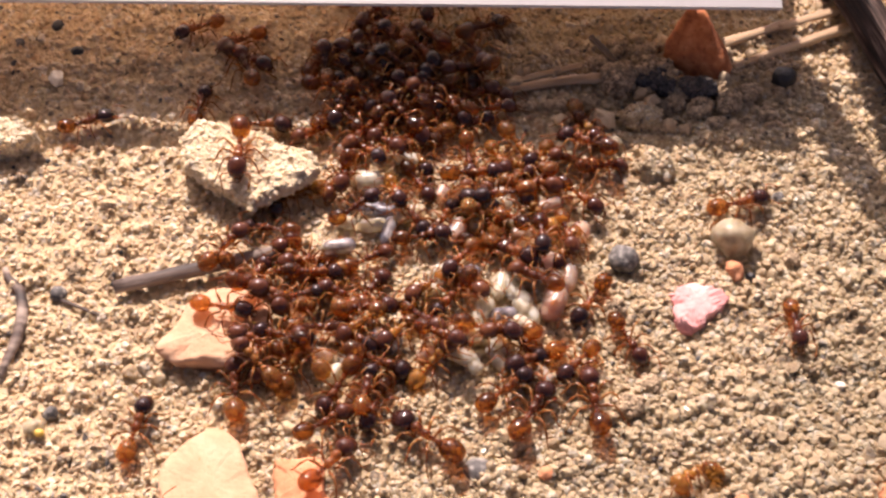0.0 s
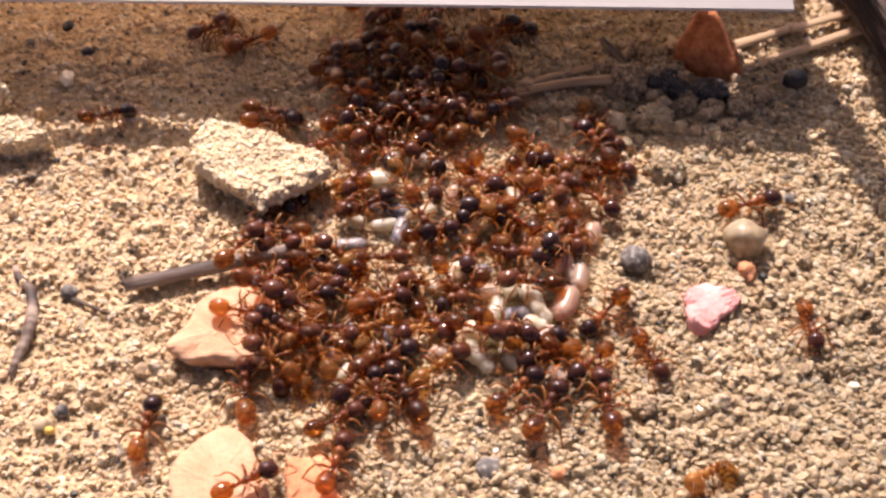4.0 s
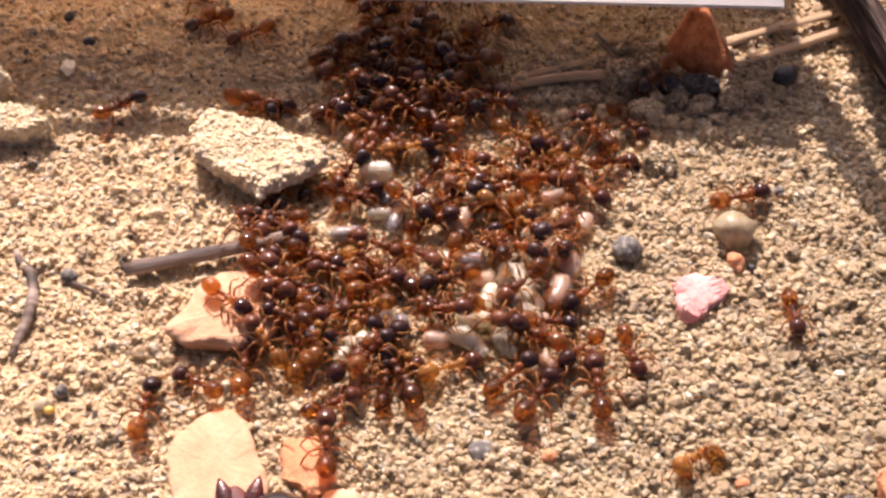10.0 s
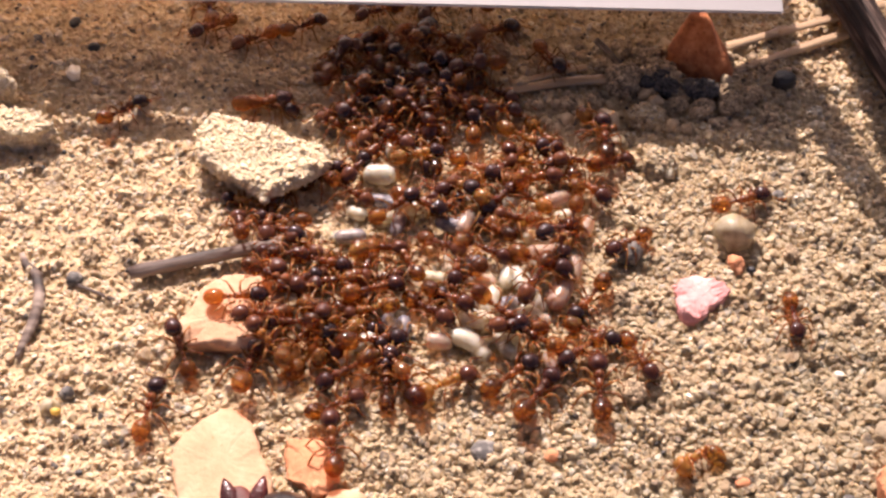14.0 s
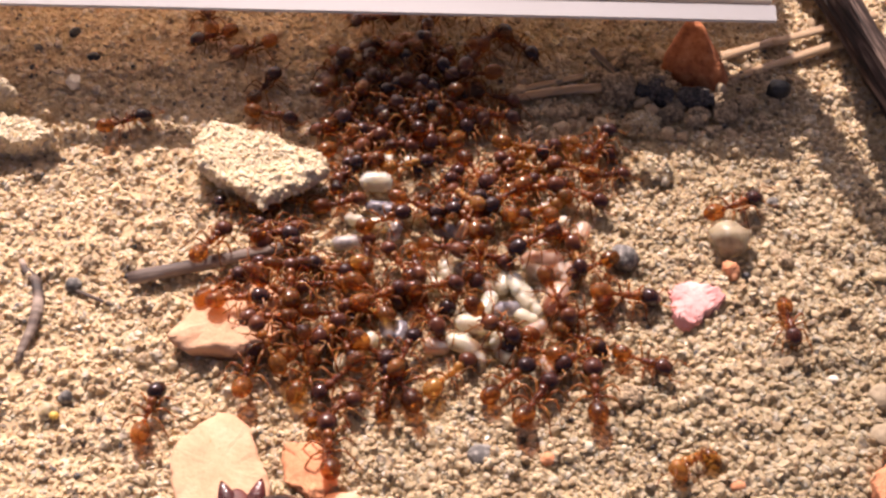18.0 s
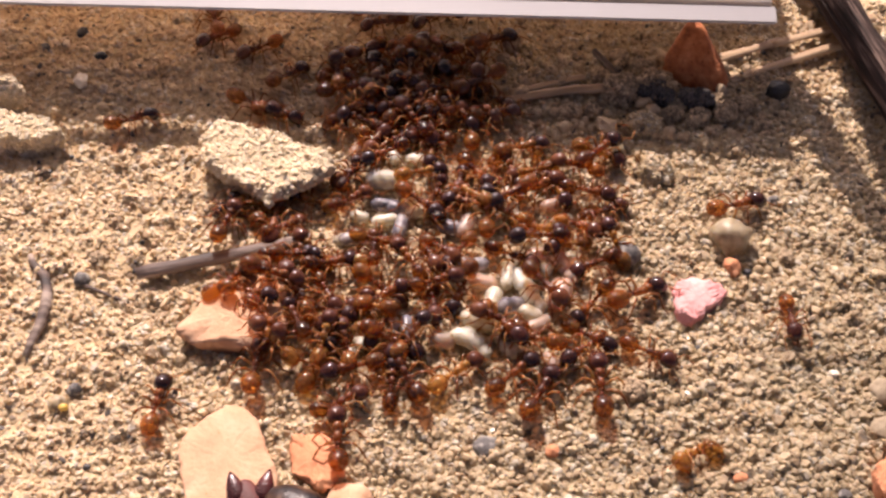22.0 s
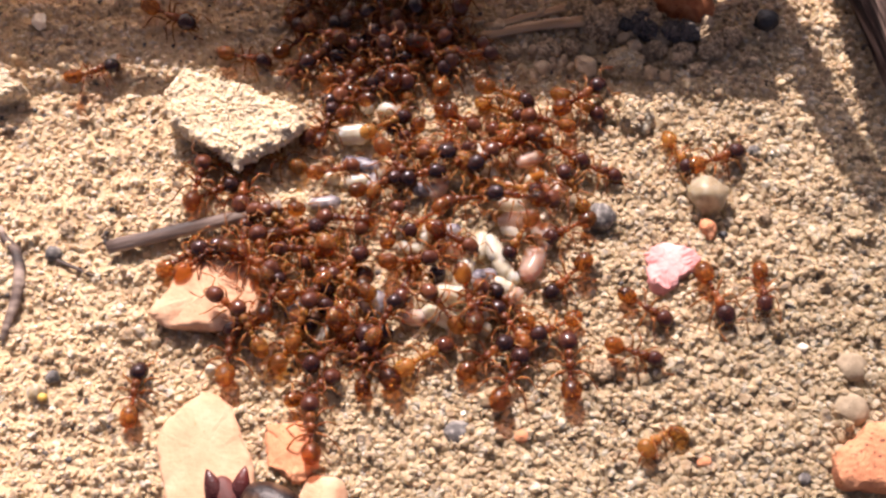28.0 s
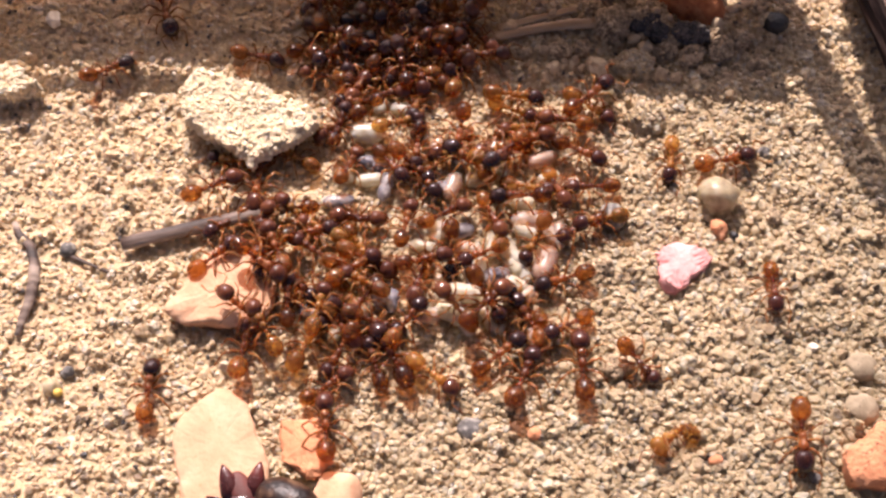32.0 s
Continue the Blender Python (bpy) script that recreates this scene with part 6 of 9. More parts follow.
    walk(ants[35], trail(rows, 0.2, -6, -8))
    step(ants[35], rows, 35)
    rows = [(0, 0.13, -5.92, -36), (2, 0.13, -5.92, -36), (3.1, 0.80, -5.75, -19), (6, 2.27, -4.86, -28), (7.7, 0.89, -5.24, -31), (9, -0.08, -5.41, -30), (11.2, 0.29, -4.22, -10), (13, -0.11, -3.50, -35), (14.8, -0.08, -3.33, -29), (17.4, -0.82, -2.27, -3), (19, -1.27, -2.23, 18), (20.8, -1.25, -2.29, 16), (23, -1.28, -2.04, 2), (24.2, -1.57, -2.26, -2), (26.3, -1.39, -2.43, 1), (28, -1.17, -2.51, 1), (30, -1.00, -2.53, 12), (32, -1.05, -2.57, 8)]
    walk(ants[36], trail(rows, 0.8, -5, 13))
    step(ants[36], rows, 36)
    rows = [(0, 1.59, 0.95, -122), (2, 1.59, 0.95, -122), (3.9, 1.28, 1.20, -96), (6, 0.49, 0.44, -76), (9, 0.33, 0.12, -98), (10.1, 0.37, 0.12, -106), (13, 0.51, 0.24, -110), (14.1, 0.80, 0.02, -96), (16.5, 1.63, 0.08, -95), (19, 2.59, 0.55, -90), (21.2, 1.39, 1.07, -103), (23, 0.40, 1.17, -137), (24.6, 0.39, 1.37, -137), (28, 0.40, 1.17, -137), (29.3, 0.95, 0.13, -139), (32, 3.55, -2.12, -149)]
    walk(ants[37], trail(rows, 0.2, 5, 11))
    step(ants[37], rows, 37)
    rows = [(0, 6.91, -1.50, 142), (2, 6.91, -1.50, 142), (4, 5.57, -1.39, 181), (6, 4.23, -1.29, 219), (7.7, 5.09, -1.80, 219), (9, 5.53, -2.17, 228), (10.9, 5.77, -2.30, 221), (13, 6.41, -1.86, 234), (14.6, 6.27, -1.85, 250), (17.2, 7.33, -2.58, 288), (19, 7.76, -2.43, 307), (20.5, 7.09, -2.38, 290), (23, 6.15, -2.25, 330), (24.1, 5.25, -2.81, 356), (25.5, 4.94, -4.55, 385), (28, 3.73, -6.84, 441), (30.1, 3.49, -6.93, 417), (32, 3.29, -6.50, 404)]
    walk(ants[38], trail(rows, 0.5, 7, 5))
    step(ants[38], rows, 38)
    rows = [(0, 10.61, -1.64, -124), (2, 10.61, -1.64, -124), (4.1, 10.83, -2.83, -138), (6, 10.47, -2.49, -139), (9, 10.42, -2.43, -137), (11.1, 9.92, -1.87, -143), (13, 10.32, -2.45, -137), (14.6, 10.07, -2.47, -127), (17.3, 10.16, -3.27, -153), (19, 10.28, -3.39, -153), (20.4, 10.69, -3.24, -152), (23, 10.26, -2.57, -126), (24.6, 10.61, -2.77, -137), (28, 10.65, -3.07, -138), (29.9, 10.23, -2.87, -133), (32, 9.48, -3.50, -162)]
    walk(ants[39], trail(rows, 0.0, 9, -6))
    step(ants[39], rows, 39)
    rows = [(0, 9.18, 2.65, -113), (2, 9.18, 2.65, -113), (4.2, 8.43, 2.61, -127), (6, 9.21, 2.32, -107), (7.2, 9.21, 2.16, -108), (9, 9.03, 2.17, -104), (10.8, 8.88, 1.97, -108), (13, 9.21, 2.45, -111), (15.2, 8.66, 2.03, -105), (17, 9.54, 1.66, -76), (19, 9.59, 1.86, -96), (20.6, 9.33, 1.71, -121), (23, 8.46, 1.96, -161), (24.7, 8.37, 1.22, -153), (28, 7.42, -0.12, -124), (29.6, 7.39, -0.42, -119), (32, 7.52, -0.42, -118)]
    walk(ants[40], trail(rows, 0.2, 7, 11))
    step(ants[40], rows, 40)
    rows = [(0, 12.79, -4.81, -62), (2, 12.79, -4.81, -62), (3.4, 13.45, -5.72, -67), (6, 13.13, -7.16, -66), (9, 13.08, -7.11, -70), (10.6, 12.66, -6.99, -78), (13, 13.09, -7.12, -68), (15, 13.17, -7.71, -58), (17.1, 13.67, -7.62, -34), (19, 13.35, -7.33, -26), (20.8, 13.95, -7.17, -40), (23, 13.63, -7.14, -26), (24.4, 14.02, -6.97, -37), (26.7, 13.97, -9.32, -7), (28, 14.36, -9.03, -14), (29.9, 13.80, -9.77, -30), (32, 13.89, -9.61, -42)]
    walk(ants[41], trail(rows, 0.0, 4, 13))
    step(ants[41], rows, 41)
    rows = [(0, 4.89, -5.43, -173), (2, 4.89, -5.43, -173), (3.9, 5.27, -5.88, -194), (6, 5.23, -6.27, -198), (9, 5.23, -6.27, -198), (11, 4.88, -6.11, -181), (13, 5.03, -5.88, -171), (14.7, 4.72, -6.31, -172), (16.3, 4.77, -5.87, -181), (19, 4.22, -5.70, -185), (20.6, 3.87, -5.56, -193), (23, 3.22, -5.80, -200), (25, 2.86, -6.15, -227), (28, 1.44, -6.35, -223), (29.5, 1.38, -6.54, -221), (32, 1.44, -6.35, -223)]
    walk(ants[42], trail(rows, 0.5, -3, -9))
    step(ants[42], rows, 42)
    rows = [(0, -0.39, -7.58, 40), (2, -0.39, -7.58, 40), (3.1, -0.88, -7.67, 39), (6, -0.47, -8.71, 13), (9, 0.16, -8.88, 17), (11.1, -0.01, -9.59, 23), (13, 0.04, -10.02, 19), (14.4, -0.29, -10.49, 22), (16.8, 0.36, -9.42, 41), (19, 0.17, -9.57, 44), (20.5, 0.19, -10.01, 30), (23, 0.31, -9.66, 45), (24.2, 0.02, -9.73, 48), (28, 0.06, -9.91, 30), (30, 0.08, -10.73, 8), (32, -0.34, -11.18, -39)]
    walk(ants[43], trail(rows, 0.0, 0, -3))
    step(ants[43], rows, 43)
    walk(ants[44], trail([(0, 4.19, -9.74, 38), (2, 4.19, -9.74, 38), (3.8, 4.07, -9.73, 38), (6, 4.17, -9.84, 38), (7.6, 4.06, -9.87, 40), (9, 4.19, -9.80, 42), (10.9, 4.35, -9.79, 41), (13, 4.19, -9.72, 35), (14.1, 4.11, -9.77, 35), (16.5, 4.23, -9.80, 40), (19, 4.22, -9.84, 41), (20.7, 4.18, -9.82, 41), (23, 4.27, -9.80, 39), (24.5, 4.30, -9.77, 42), (28, 4.31, -9.88, 35), (29.4, 4.40, -9.88, 37), (32, 4.36, -9.85, 38)]))
    walk(ants[45], trail([(0, 5.85, -11.61, 61), (2, 5.85, -11.61, 61), (3.9, 5.93, -11.56, 62), (6, 5.90, -11.58, 61), (7.6, 5.86, -11.54, 63), (9, 5.88, -11.62, 62), (11.1, 5.92, -11.64, 58), (13, 5.85, -11.54, 58), (14.6, 5.77, -11.59, 57), (17.2, 6.01, -11.66, 56), (19, 5.88, -11.66, 63), (20.2, 5.95, -11.70, 63), (23, 5.95, -11.64, 65), (25, 5.94, -11.82, 70), (28, 5.94, -11.82, 66), (29.6, 5.88, -11.88, 63), (32, 5.97, -11.86, 68)]))
    walk(ants[46], trail([(0, 9.40, -7.07, -129), (2, 9.40, -7.07, -129), (3.5, 9.39, -7.14, -132), (6, 9.44, -7.22, -141), (7.2, 9.43, -7.26, -143), (9, 9.40, -7.23, -134), (11.2, 9.32, -7.22, -135), (13, 9.42, -7.21, -138), (14.2, 9.34, -7.17, -140), (15.9, 9.40, -7.22, -140), (19, 9.44, -7.33, -143), (20, 9.51, -7.26, -142), (23, 9.44, -7.24, -138), (24.1, 9.46, -7.25, -140), (28, 9.50, -7.29, -149), (29.6, 9.47, -7.25, -148), (32, 9.48, -7.29, -148)]))
    walk(ants[47], trail([(0, 10.21, -10.76, 97), (2, 10.21, -10.76, 97), (3.2, 10.15, -10.76, 98), (6, 10.18, -10.71, 95), (9, 10.19, -10.81, 93), (10.9, 10.18, -10.72, 95), (13, 10.19, -10.74, 92), (14.1, 10.17, -10.74, 90), (16, 10.16, -10.76, 91), (19, 10.21, -10.79, 93), (20.4, 10.26, -10.75, 95), (23, 10.24, -10.84, 89), (24.5, 10.21, -10.85, 89), (26.7, 10.27, -10.76, 89), (28, 10.21, -10.79, 91), (29.7, 10.22, -10.86, 91), (32, 10.23, -10.82, 92)]))
    walk(ants[48], trail([(0, 21.60, 6.74, 16), (2, 21.60, 6.74, 16), (3.1, 21.55, 6.70, 17), (6, 21.62, 6.73, 16), (9, 21.61, 6.74, 17), (10.5, 21.60, 6.68, 18), (13, 21.60, 6.73, 16), (14.3, 21.70, 6.64, 20), (15.9, 21.60, 6.67, 20), (17.7, 21.52, 6.66, 23), (19, 21.57, 6.66, 21), (20.9, 21.61, 6.65, 17), (23, 21.60, 6.70, 19), (25, 21.57, 6.68, 22), (28, 21.65, 6.63, 22), (29.6, 21.65, 6.64, 19), (32, 21.59, 6.73, 14)]))
    walk(ants[49], trail([(0, 24.30, -3.80, -90), (2, 24.30, -3.80, -90), (3.3, 24.44, -3.84, -87), (6, 24.24, -3.82, -87), (7.6, 24.32, -3.80, -88), (9, 24.28, -3.84, -90), (10.5, 24.15, -3.75, -91), (13, 24.24, -3.83, -89), (14.2, 24.18, -3.83, -92), (15.9, 24.24, -3.82, -92), (17.8, 24.21, -3.89, -89), (19, 24.25, -3.86, -91), (21.1, 24.30, -3.92, -91), (23, 24.24, -3.90, -89), (24.7, 24.33, -3.89, -88), (28, 24.22, -3.91, -92), (29.8, 24.24, -3.80, -93), (32, 24.23, -3.90, -92)]))
    walk(ants[50], trail([(0, -19.47, -13.05, 79), (2, -19.47, -13.05, 79), (3.1, -19.51, -13.12, 80), (6, -19.55, -13.07, 84), (7.5, -19.53, -13.02, 85), (9, -19.48, -13.15, 84), (10.9, -19.47, -13.10, 81), (13, -19.51, -13.03, 80), (15, -19.56, -13.06, 81), (17.4, -19.45, -13.11, 80), (19, -19.48, -13.07, 81), (21.2, -19.49, -13.00, 83), (23, -19.46, -13.09, 83), (24.6, -19.37, -13.05, 82), (26.3, -19.44, -13.08, 88), (28, -19.43, -13.10, 85), (29.6, -19.49, -13.14, 86), (32, -19.49, -13.09, 88)]))
    walk(ants[51], trail([(0, -7.10, -15.87, 54), (2, -7.10, -15.87, 54), (3, -7.22, -15.97, 61), (6, -7.27, -15.65, 97), (7.4, -7.24, -15.64, 96), (9, -7.27, -15.60, 97), (10.3, -7.36, -15.81, 95), (13, -7.25, -15.68, 97), (14.6, -7.21, -15.70, 99), (17.3, -7.28, -15.72, 99), (19, -7.18, -15.68, 97), (20.3, -7.17, -15.72, 96), (23, -7.16, -15.72, 97), (24.8, -7.18, -15.61, 100), (28, -7.19, -15.65, 95), (29.8, -7.08, -15.63, 94), (32, -7.17, -15.73, 95)]))
    walk(ants[52], trail([(0, -7.60, -12.39, 33), (2, -7.60, -12.39, 33), (3.3, -7.66, -12.35, 31), (6, -7.60, -12.30, 35), (7.5, -7.58, -12.31, 34), (9, -7.53, -12.46, 30), (10.8, -7.59, -12.40, 28), (13, -7.55, -12.41, 27), (15.1, -7.59, -12.46, 30), (17.5, -7.44, -12.50, 34), (19, -7.52, -12.54, 35), (20.7, -7.57, -12.50, 33), (23, -7.51, -12.48, 30), (24.4, -7.44, -12.56, 31), (26.6, -7.53, -12.46, 33), (28, -7.53, -12.45, 34), (29, -7.45, -12.51, 33), (32, -7.50, -12.47, 37)]))
    walk(ants[53], trail([(0, -4.04, -10.36, -107), (2, -4.04, -10.36, -107), (4, -4.03, -10.40, -165), (6, -4.03, -10.43, -224), (9, -3.95, -10.66, -276), (11.1, -4.00, -10.56, -269), (13, -4.04, -10.52, -264), (14.9, -4.05, -10.58, -269), (16.6, -3.98, -10.67, -273), (19, -3.93, -10.69, -274), (20.4, -3.93, -10.65, -275), (23, -3.94, -10.71, -270), (24.1, -3.93, -10.75, -272), (26.8, -3.84, -10.75, -274), (28, -3.91, -10.70, -272), (29.7, -3.96, -10.63, -265), (32, -4.07, -10.66, -252)]))
    rows = [(0, -4.63, -10.36, 82), (2, -4.63, -10.36, 82), (3, -4.57, -10.71, 100), (6, -4.63, -10.36, 82), (7.2, -4.30, -10.14, 64), (9, -5.25, -8.67, 38), (11, -4.33, -8.87, 83), (13, -3.41, -9.06, 127), (14.1, -3.46, -8.95, 119), (16, -3.10, -8.33, 90), (17.4, -2.65, -8.42, 81), (19, -2.78, -7.60, 52), (20.3, -2.40, -7.45, 51), (23, -2.75, -7.20, 60), (24.8, -2.47, -7.95, 47), (28, -2.59, -7.57, 62), (30.1, -2.43, -7.90, 66), (32, -2.00, -7.91, 53)]
    walk(ants[54], trail(rows, 0.8, 4, -10))
    step(ants[54], rows, 54)
    rows = [(0, -5.91, -5.44, -38), (2, -5.91, -5.44, -38), (4, -6.11, -6.54, 5), (6, -6.31, -7.64, 48), (7.5, -6.23, -6.38, 33), (9, -6.43, -5.46, -24), (10, -6.30, -5.19, -27), (13, -6.29, -5.19, -32), (14.4, -6.71, -4.90, -36), (17.2, -6.99, -6.45, -66), (19, -6.87, -6.90, -52), (21, -5.48, -6.10, -93), (23, -4.09, -5.30, -133), (24.6, -4.55, -5.08, -136), (26.3, -5.05, -5.34, -131), (28, -4.98, -5.60, -130), (29.4, -4.79, -5.54, -132), (32, -4.98, -5.60, -130)]
    walk(ants[55], trail(rows, 0.0, 9, 4))
    step(ants[55], rows, 55)
    rows = [(0, -9.66, -7.96, 69), (2, -9.66, -7.96, 69), (3.5, -9.43, -7.94, 73), (6, -9.08, -8.62, 74), (9, -9.30, -8.56, 61), (11.1, -8.91, -8.82, 50), (13, -9.37, -8.27, 53), (14.3, -9.34, -8.24, 52), (16.7, -9.44, -9.21, 63), (19, -9.33, -9.54, 70), (20.7, -9.47, -9.41, 65), (23, -8.84, -9.25, 68), (24.8, -8.67, -9.09, 64), (28, -9.06, -9.24, 57), (29.8, -9.18, -9.21, 67), (32, -8.99, -9.33, 62)]
    walk(ants[56], trail(rows, 0.0, -5, -1))
    step(ants[56], rows, 56)
    rows = [(0, 5.10, -5.83, -37), (2, 5.10, -5.83, -37), (3.6, 5.48, -5.86, 1), (6, 5.63, -5.19, 28), (7.2, 6.15, -5.53, 20), (9, 6.06, -5.39, 15), (10.4, 7.10, -5.34, -5), (13, 9.18, -5.95, -27), (14.4, 9.79, -5.68, -25), (16.5, 9.10, -5.78, -33), (19, 9.18, -5.95, -27), (20.6, 9.67, -6.13, -30), (23, 9.18, -5.95, -27), (24.6667, 8.27, -5.87, 28), (26.3333, 7.35, -5.79, 83), (28, 6.44, -5.72, 138), (29.6, 6.78, -5.88, 141), (32, 6.44, -5.72, 138)]
    walk(ants[57], trail(rows, 0.0, 0, -10))
    step(ants[57], rows, 57)
    rows = [(0, -9.51, 13.71, -158), (2, -9.51, 13.71, -158), (3.5, -9.26, 12.94, -166), (6, -8.97, 10.98, -154), (7.6, -9.00, 12.52, -186), (9, -8.91, 13.68, -198), (10.7, -8.82, 13.90, -205), (13, -8.91, 13.68, -198), (14.1, -8.92, 13.44, -211), (16.5, -8.82, 13.85, -186), (19, -8.91, 13.68, -198), (21.1, -8.09, 13.66, -206), (23, -8.91, 13.68, -198), (24.9, -8.88, 13.75, -185), (28, -8.91, 13.68, -198), (29.5, -8.50, 13.87, -204), (32, -8.91, 13.68, -198)]
    walk(ants[58], trail(rows, 0.0, 1, 10))
    step(ants[58], rows, 58)
    rows = [(0, -0.12, 4.48, 62), (2, -0.12, 4.48, 62), (3.9, -0.24, 3.75, 41), (6, -1.06, 2.96, 62), (7.2, -0.53, 3.19, 61), (9, -0.63, 4.89, 51), (11.1, -0.42, 5.33, 57), (13, -0.63, 4.89, 51), (14.5, -0.60, 5.09, 53), (17.2, -0.08, 4.86, 66), (19, -0.63, 4.89, 51), (20.3, -0.32, 4.65, 60), (23, -0.63, 4.89, 51), (24.2, -0.49, 4.66, 36), (28, -0.44, 4.78, -2), (29.5, -1.24, 4.49, -11), (32, -1.19, 4.65, -53)]
    walk(ants[59], trail(rows, 0.0, 1, 1))
    step(ants[59], rows, 59)
    walk(ants[60], trail([(0, -16.58, 23.32, -147), (2, -16.58, 23.32, -147), (4, -16.58, 23.42, -146), (6, -16.58, 23.32, -147), (7.4, -16.63, 23.38, -146), (9, -16.58, 23.32, -147), (10.3, -16.66, 23.30, -149), (13, -16.58, 23.32, -147), (14.7, -16.56, 23.37, -149), (16.6, -16.66, 23.35, -144), (19, -16.58, 23.32, -147), (20.6, -16.58, 23.28, -142), (23, -16.58, 23.32, -147), (24.9, -16.56, 23.32, -151), (28, -16.58, 23.32, -147), (30.1, -16.49, 23.29, -147), (32, -16.58, 23.32, -147)]))
    rows = [(0, -0.35, -13.28, 145), (2, -2.34, -11.20, 130), (3, -2.85, -10.15, 119), (32, -2.85, -10.15, 119)]
    walk(ants[61], trail(rows))
    step(ants[61], rows, 61)
    rows = [(0, -17.01, -20.26, 53), (1.5, -17.68, -17.81, 50), (2, -14.50, -16.96, 2), (3, -12.71, -17.10, 10), (5.5, -13.06, -17.18, 56), (6, -13.12, -16.29, 38), (6.5, -13.01, -15.73, 42), (7.2, -13.68, -14.73, 114), (8, -13.82, -14.23, 119), (9, -14.92, -13.08, 130), (10, -15.96, -11.09, 147), (11, -17.68, -10.28, 130), (11.5, -18.89, -8.73, 128), (13, -18.87, -8.22, 125), (13.5, -18.94, -7.30, 123), (14, -18.14, -8.21, 116), (14.5, -17.59, -7.07, 111), (16.5, -17.12, -4.72, 85), (17.5, -15.99, -2.96, 39), (32, -15.99, -2.96, 39)]
    walk(ants[62], trail(rows))
    step(ants[62], rows, 62)
    rows = [(0, 11.25, 14.32, -49), (9, 11.25, 14.32, -49), (10.6, 15.81, 14.78, -39), (11, 16.65, 11.30, -80), (11.5, 16.75, 8.65, -101), (12, 15.66, 5.84, -110), (12.5, 14.20, 3.76, -131), (13, 15.03, 1.84, -102), (13.5, 14.08, 0.26, -105), (14, 13.17, 2.28, -141), (14.5, 12.29, 1.83, -178), (16.5, 10.88, 0.72, -152), (32, 10.88, 0.72, -152)]
    walk(ants[63], trail(rows))
    step(ants[63], rows, 63)
    rows = [(0, -12.28, 3.97, 175), (21, -12.28, 3.97, 175), (22.2, -17.36, 4.51, 164), (23, -21.60, 3.11, 233), (23.4, -21.51, 2.24, 254), (24, -20.52, -0.48, 279), (24.5, -21.25, -0.80, 255), (26.5, -20.76, -0.89, 205), (26.6667, -20.38, -0.95, 145), (26.8333, -20.01, -1.00, 86), (27, -19.64, -1.05, 27), (28, -17.13, -2.50, 20), (29.3333, -16.49, -1.47, -33), (30.6667, -15.85, -0.44, -86), (32, -15.21, 0.59, -139)]
    walk(ants[64], trail(rows))
    step(ants[64], rows, 64)
    rows = [(0, 2.99, 2.83, -17), (12, 2.17, 1.41, -22), (22, 4.26, 0.99, -27), (24.5, 9.76, -2.51, -9), (26.6, 11.58, -4.40, -9), (27, 13.15, -4.71, -21), (27.5, 14.55, -4.90, -12), (28, 15.53, -5.55, -34), (28.5, 16.60, -6.61, -54), (29, 18.33, -9.64, -86), (29.3, 18.86, -13.40, -77), (29.6, 19.83, -14.52, -80), (29.9, 20.87, -17.48, -73), (30.2, 21.52, -20.44, -73), (32, 22.32, -24.70, -73)]
    walk(ants[65], trail(rows))
    step(ants[65], rows, 65)
    rows = [(0, 4.83, 1.88, -37), (12, 4.94, 0.62, -37), (16.5, 10.21, -1.21, -10), (19, 12.91, -2.51, 8), (21, 12.95, -2.30, 24), (23, 13.10, -3.13, 34), (24, 13.08, -3.19, 26), (24.4, 13.25, -2.34, 7), (26.6, 19.92, -2.47, -21), (27, 19.56, -3.12, -45), (27.5, 20.43, -3.66, -67), (28, 20.66, -4.34, -71), (28.5, 20.79, -5.18, -84), (29, 21.40, -6.58, -81), (29.6, 21.64, -8.22, -81), (30.2, 23.02, -10.64, -77), (31, 23.74, -14.44, -84), (32, 24.77, -14.95, -93)]
    walk(ants[66], trail(rows))
    step(ants[66], rows, 66)
    rows = [(0, 3.46, 25.17, -159), (1, 3.02, 25.20, -106), (2, 2.58, 25.24, -52), (3, 2.13, 25.28, 1), (5.5, 9.90, 23.59, 15), (6, 11.11, 23.78, 17), (7, 14.47, 23.82, 2), (7.5, 14.59, 23.37, -39), (8, 14.71, 22.93, -79), (9, 16.72, 18.80, -67), (10, 16.90, 19.20, -137), (12, 12.79, 19.89, -205), (12.5, 10.34, 20.53, -134), (13, 7.90, 21.16, -63), (14, 7.81, 21.74, -62), (16.5, 5.87, 23.81, -37), (20, 5.35, 26.96, -58), (21, 7.08, 30.67, 0), (22, 8.81, 34.39, 58), (32, 8.81, 34.39, 58)]
    walk(ants[67], trail(rows))
    step(ants[67], rows, 67)
    rows = [(0, -16.25, 21.13, -28), (1, -16.34, 20.14, -83), (1.5, -15.79, 22.94, -10), (2, -15.24, 25.73, 64), (3, -13.52, 27.76, 61), (5, -11.72, 35.24, 68), (32, -11.72, 35.24, 68)]
    walk(ants[68], trail(rows))
    step(ants[68], rows, 68)
    rows = [(0, -15.90, 19.78, 113), (1, -16.24, 20.73, 115), (3, -18.05, 23.01, 111), (6, -20.19, 24.72, 107), (9, -21.14, 27.07, 107), (32, -21.14, 27.07, 107)]
    walk(ants[69], trail(rows))
    step(ants[69], rows, 69)
    rows = [(0, -19.32, 15.89, 82), (0.5, -18.51, 16.01, 34), (1, -17.71, 16.14, -14), (3, -14.81, 15.81, -12), (32, -14.81, 15.81, -12)]
    walk(ants[70], trail(rows))
    step(ants[70], rows, 70)
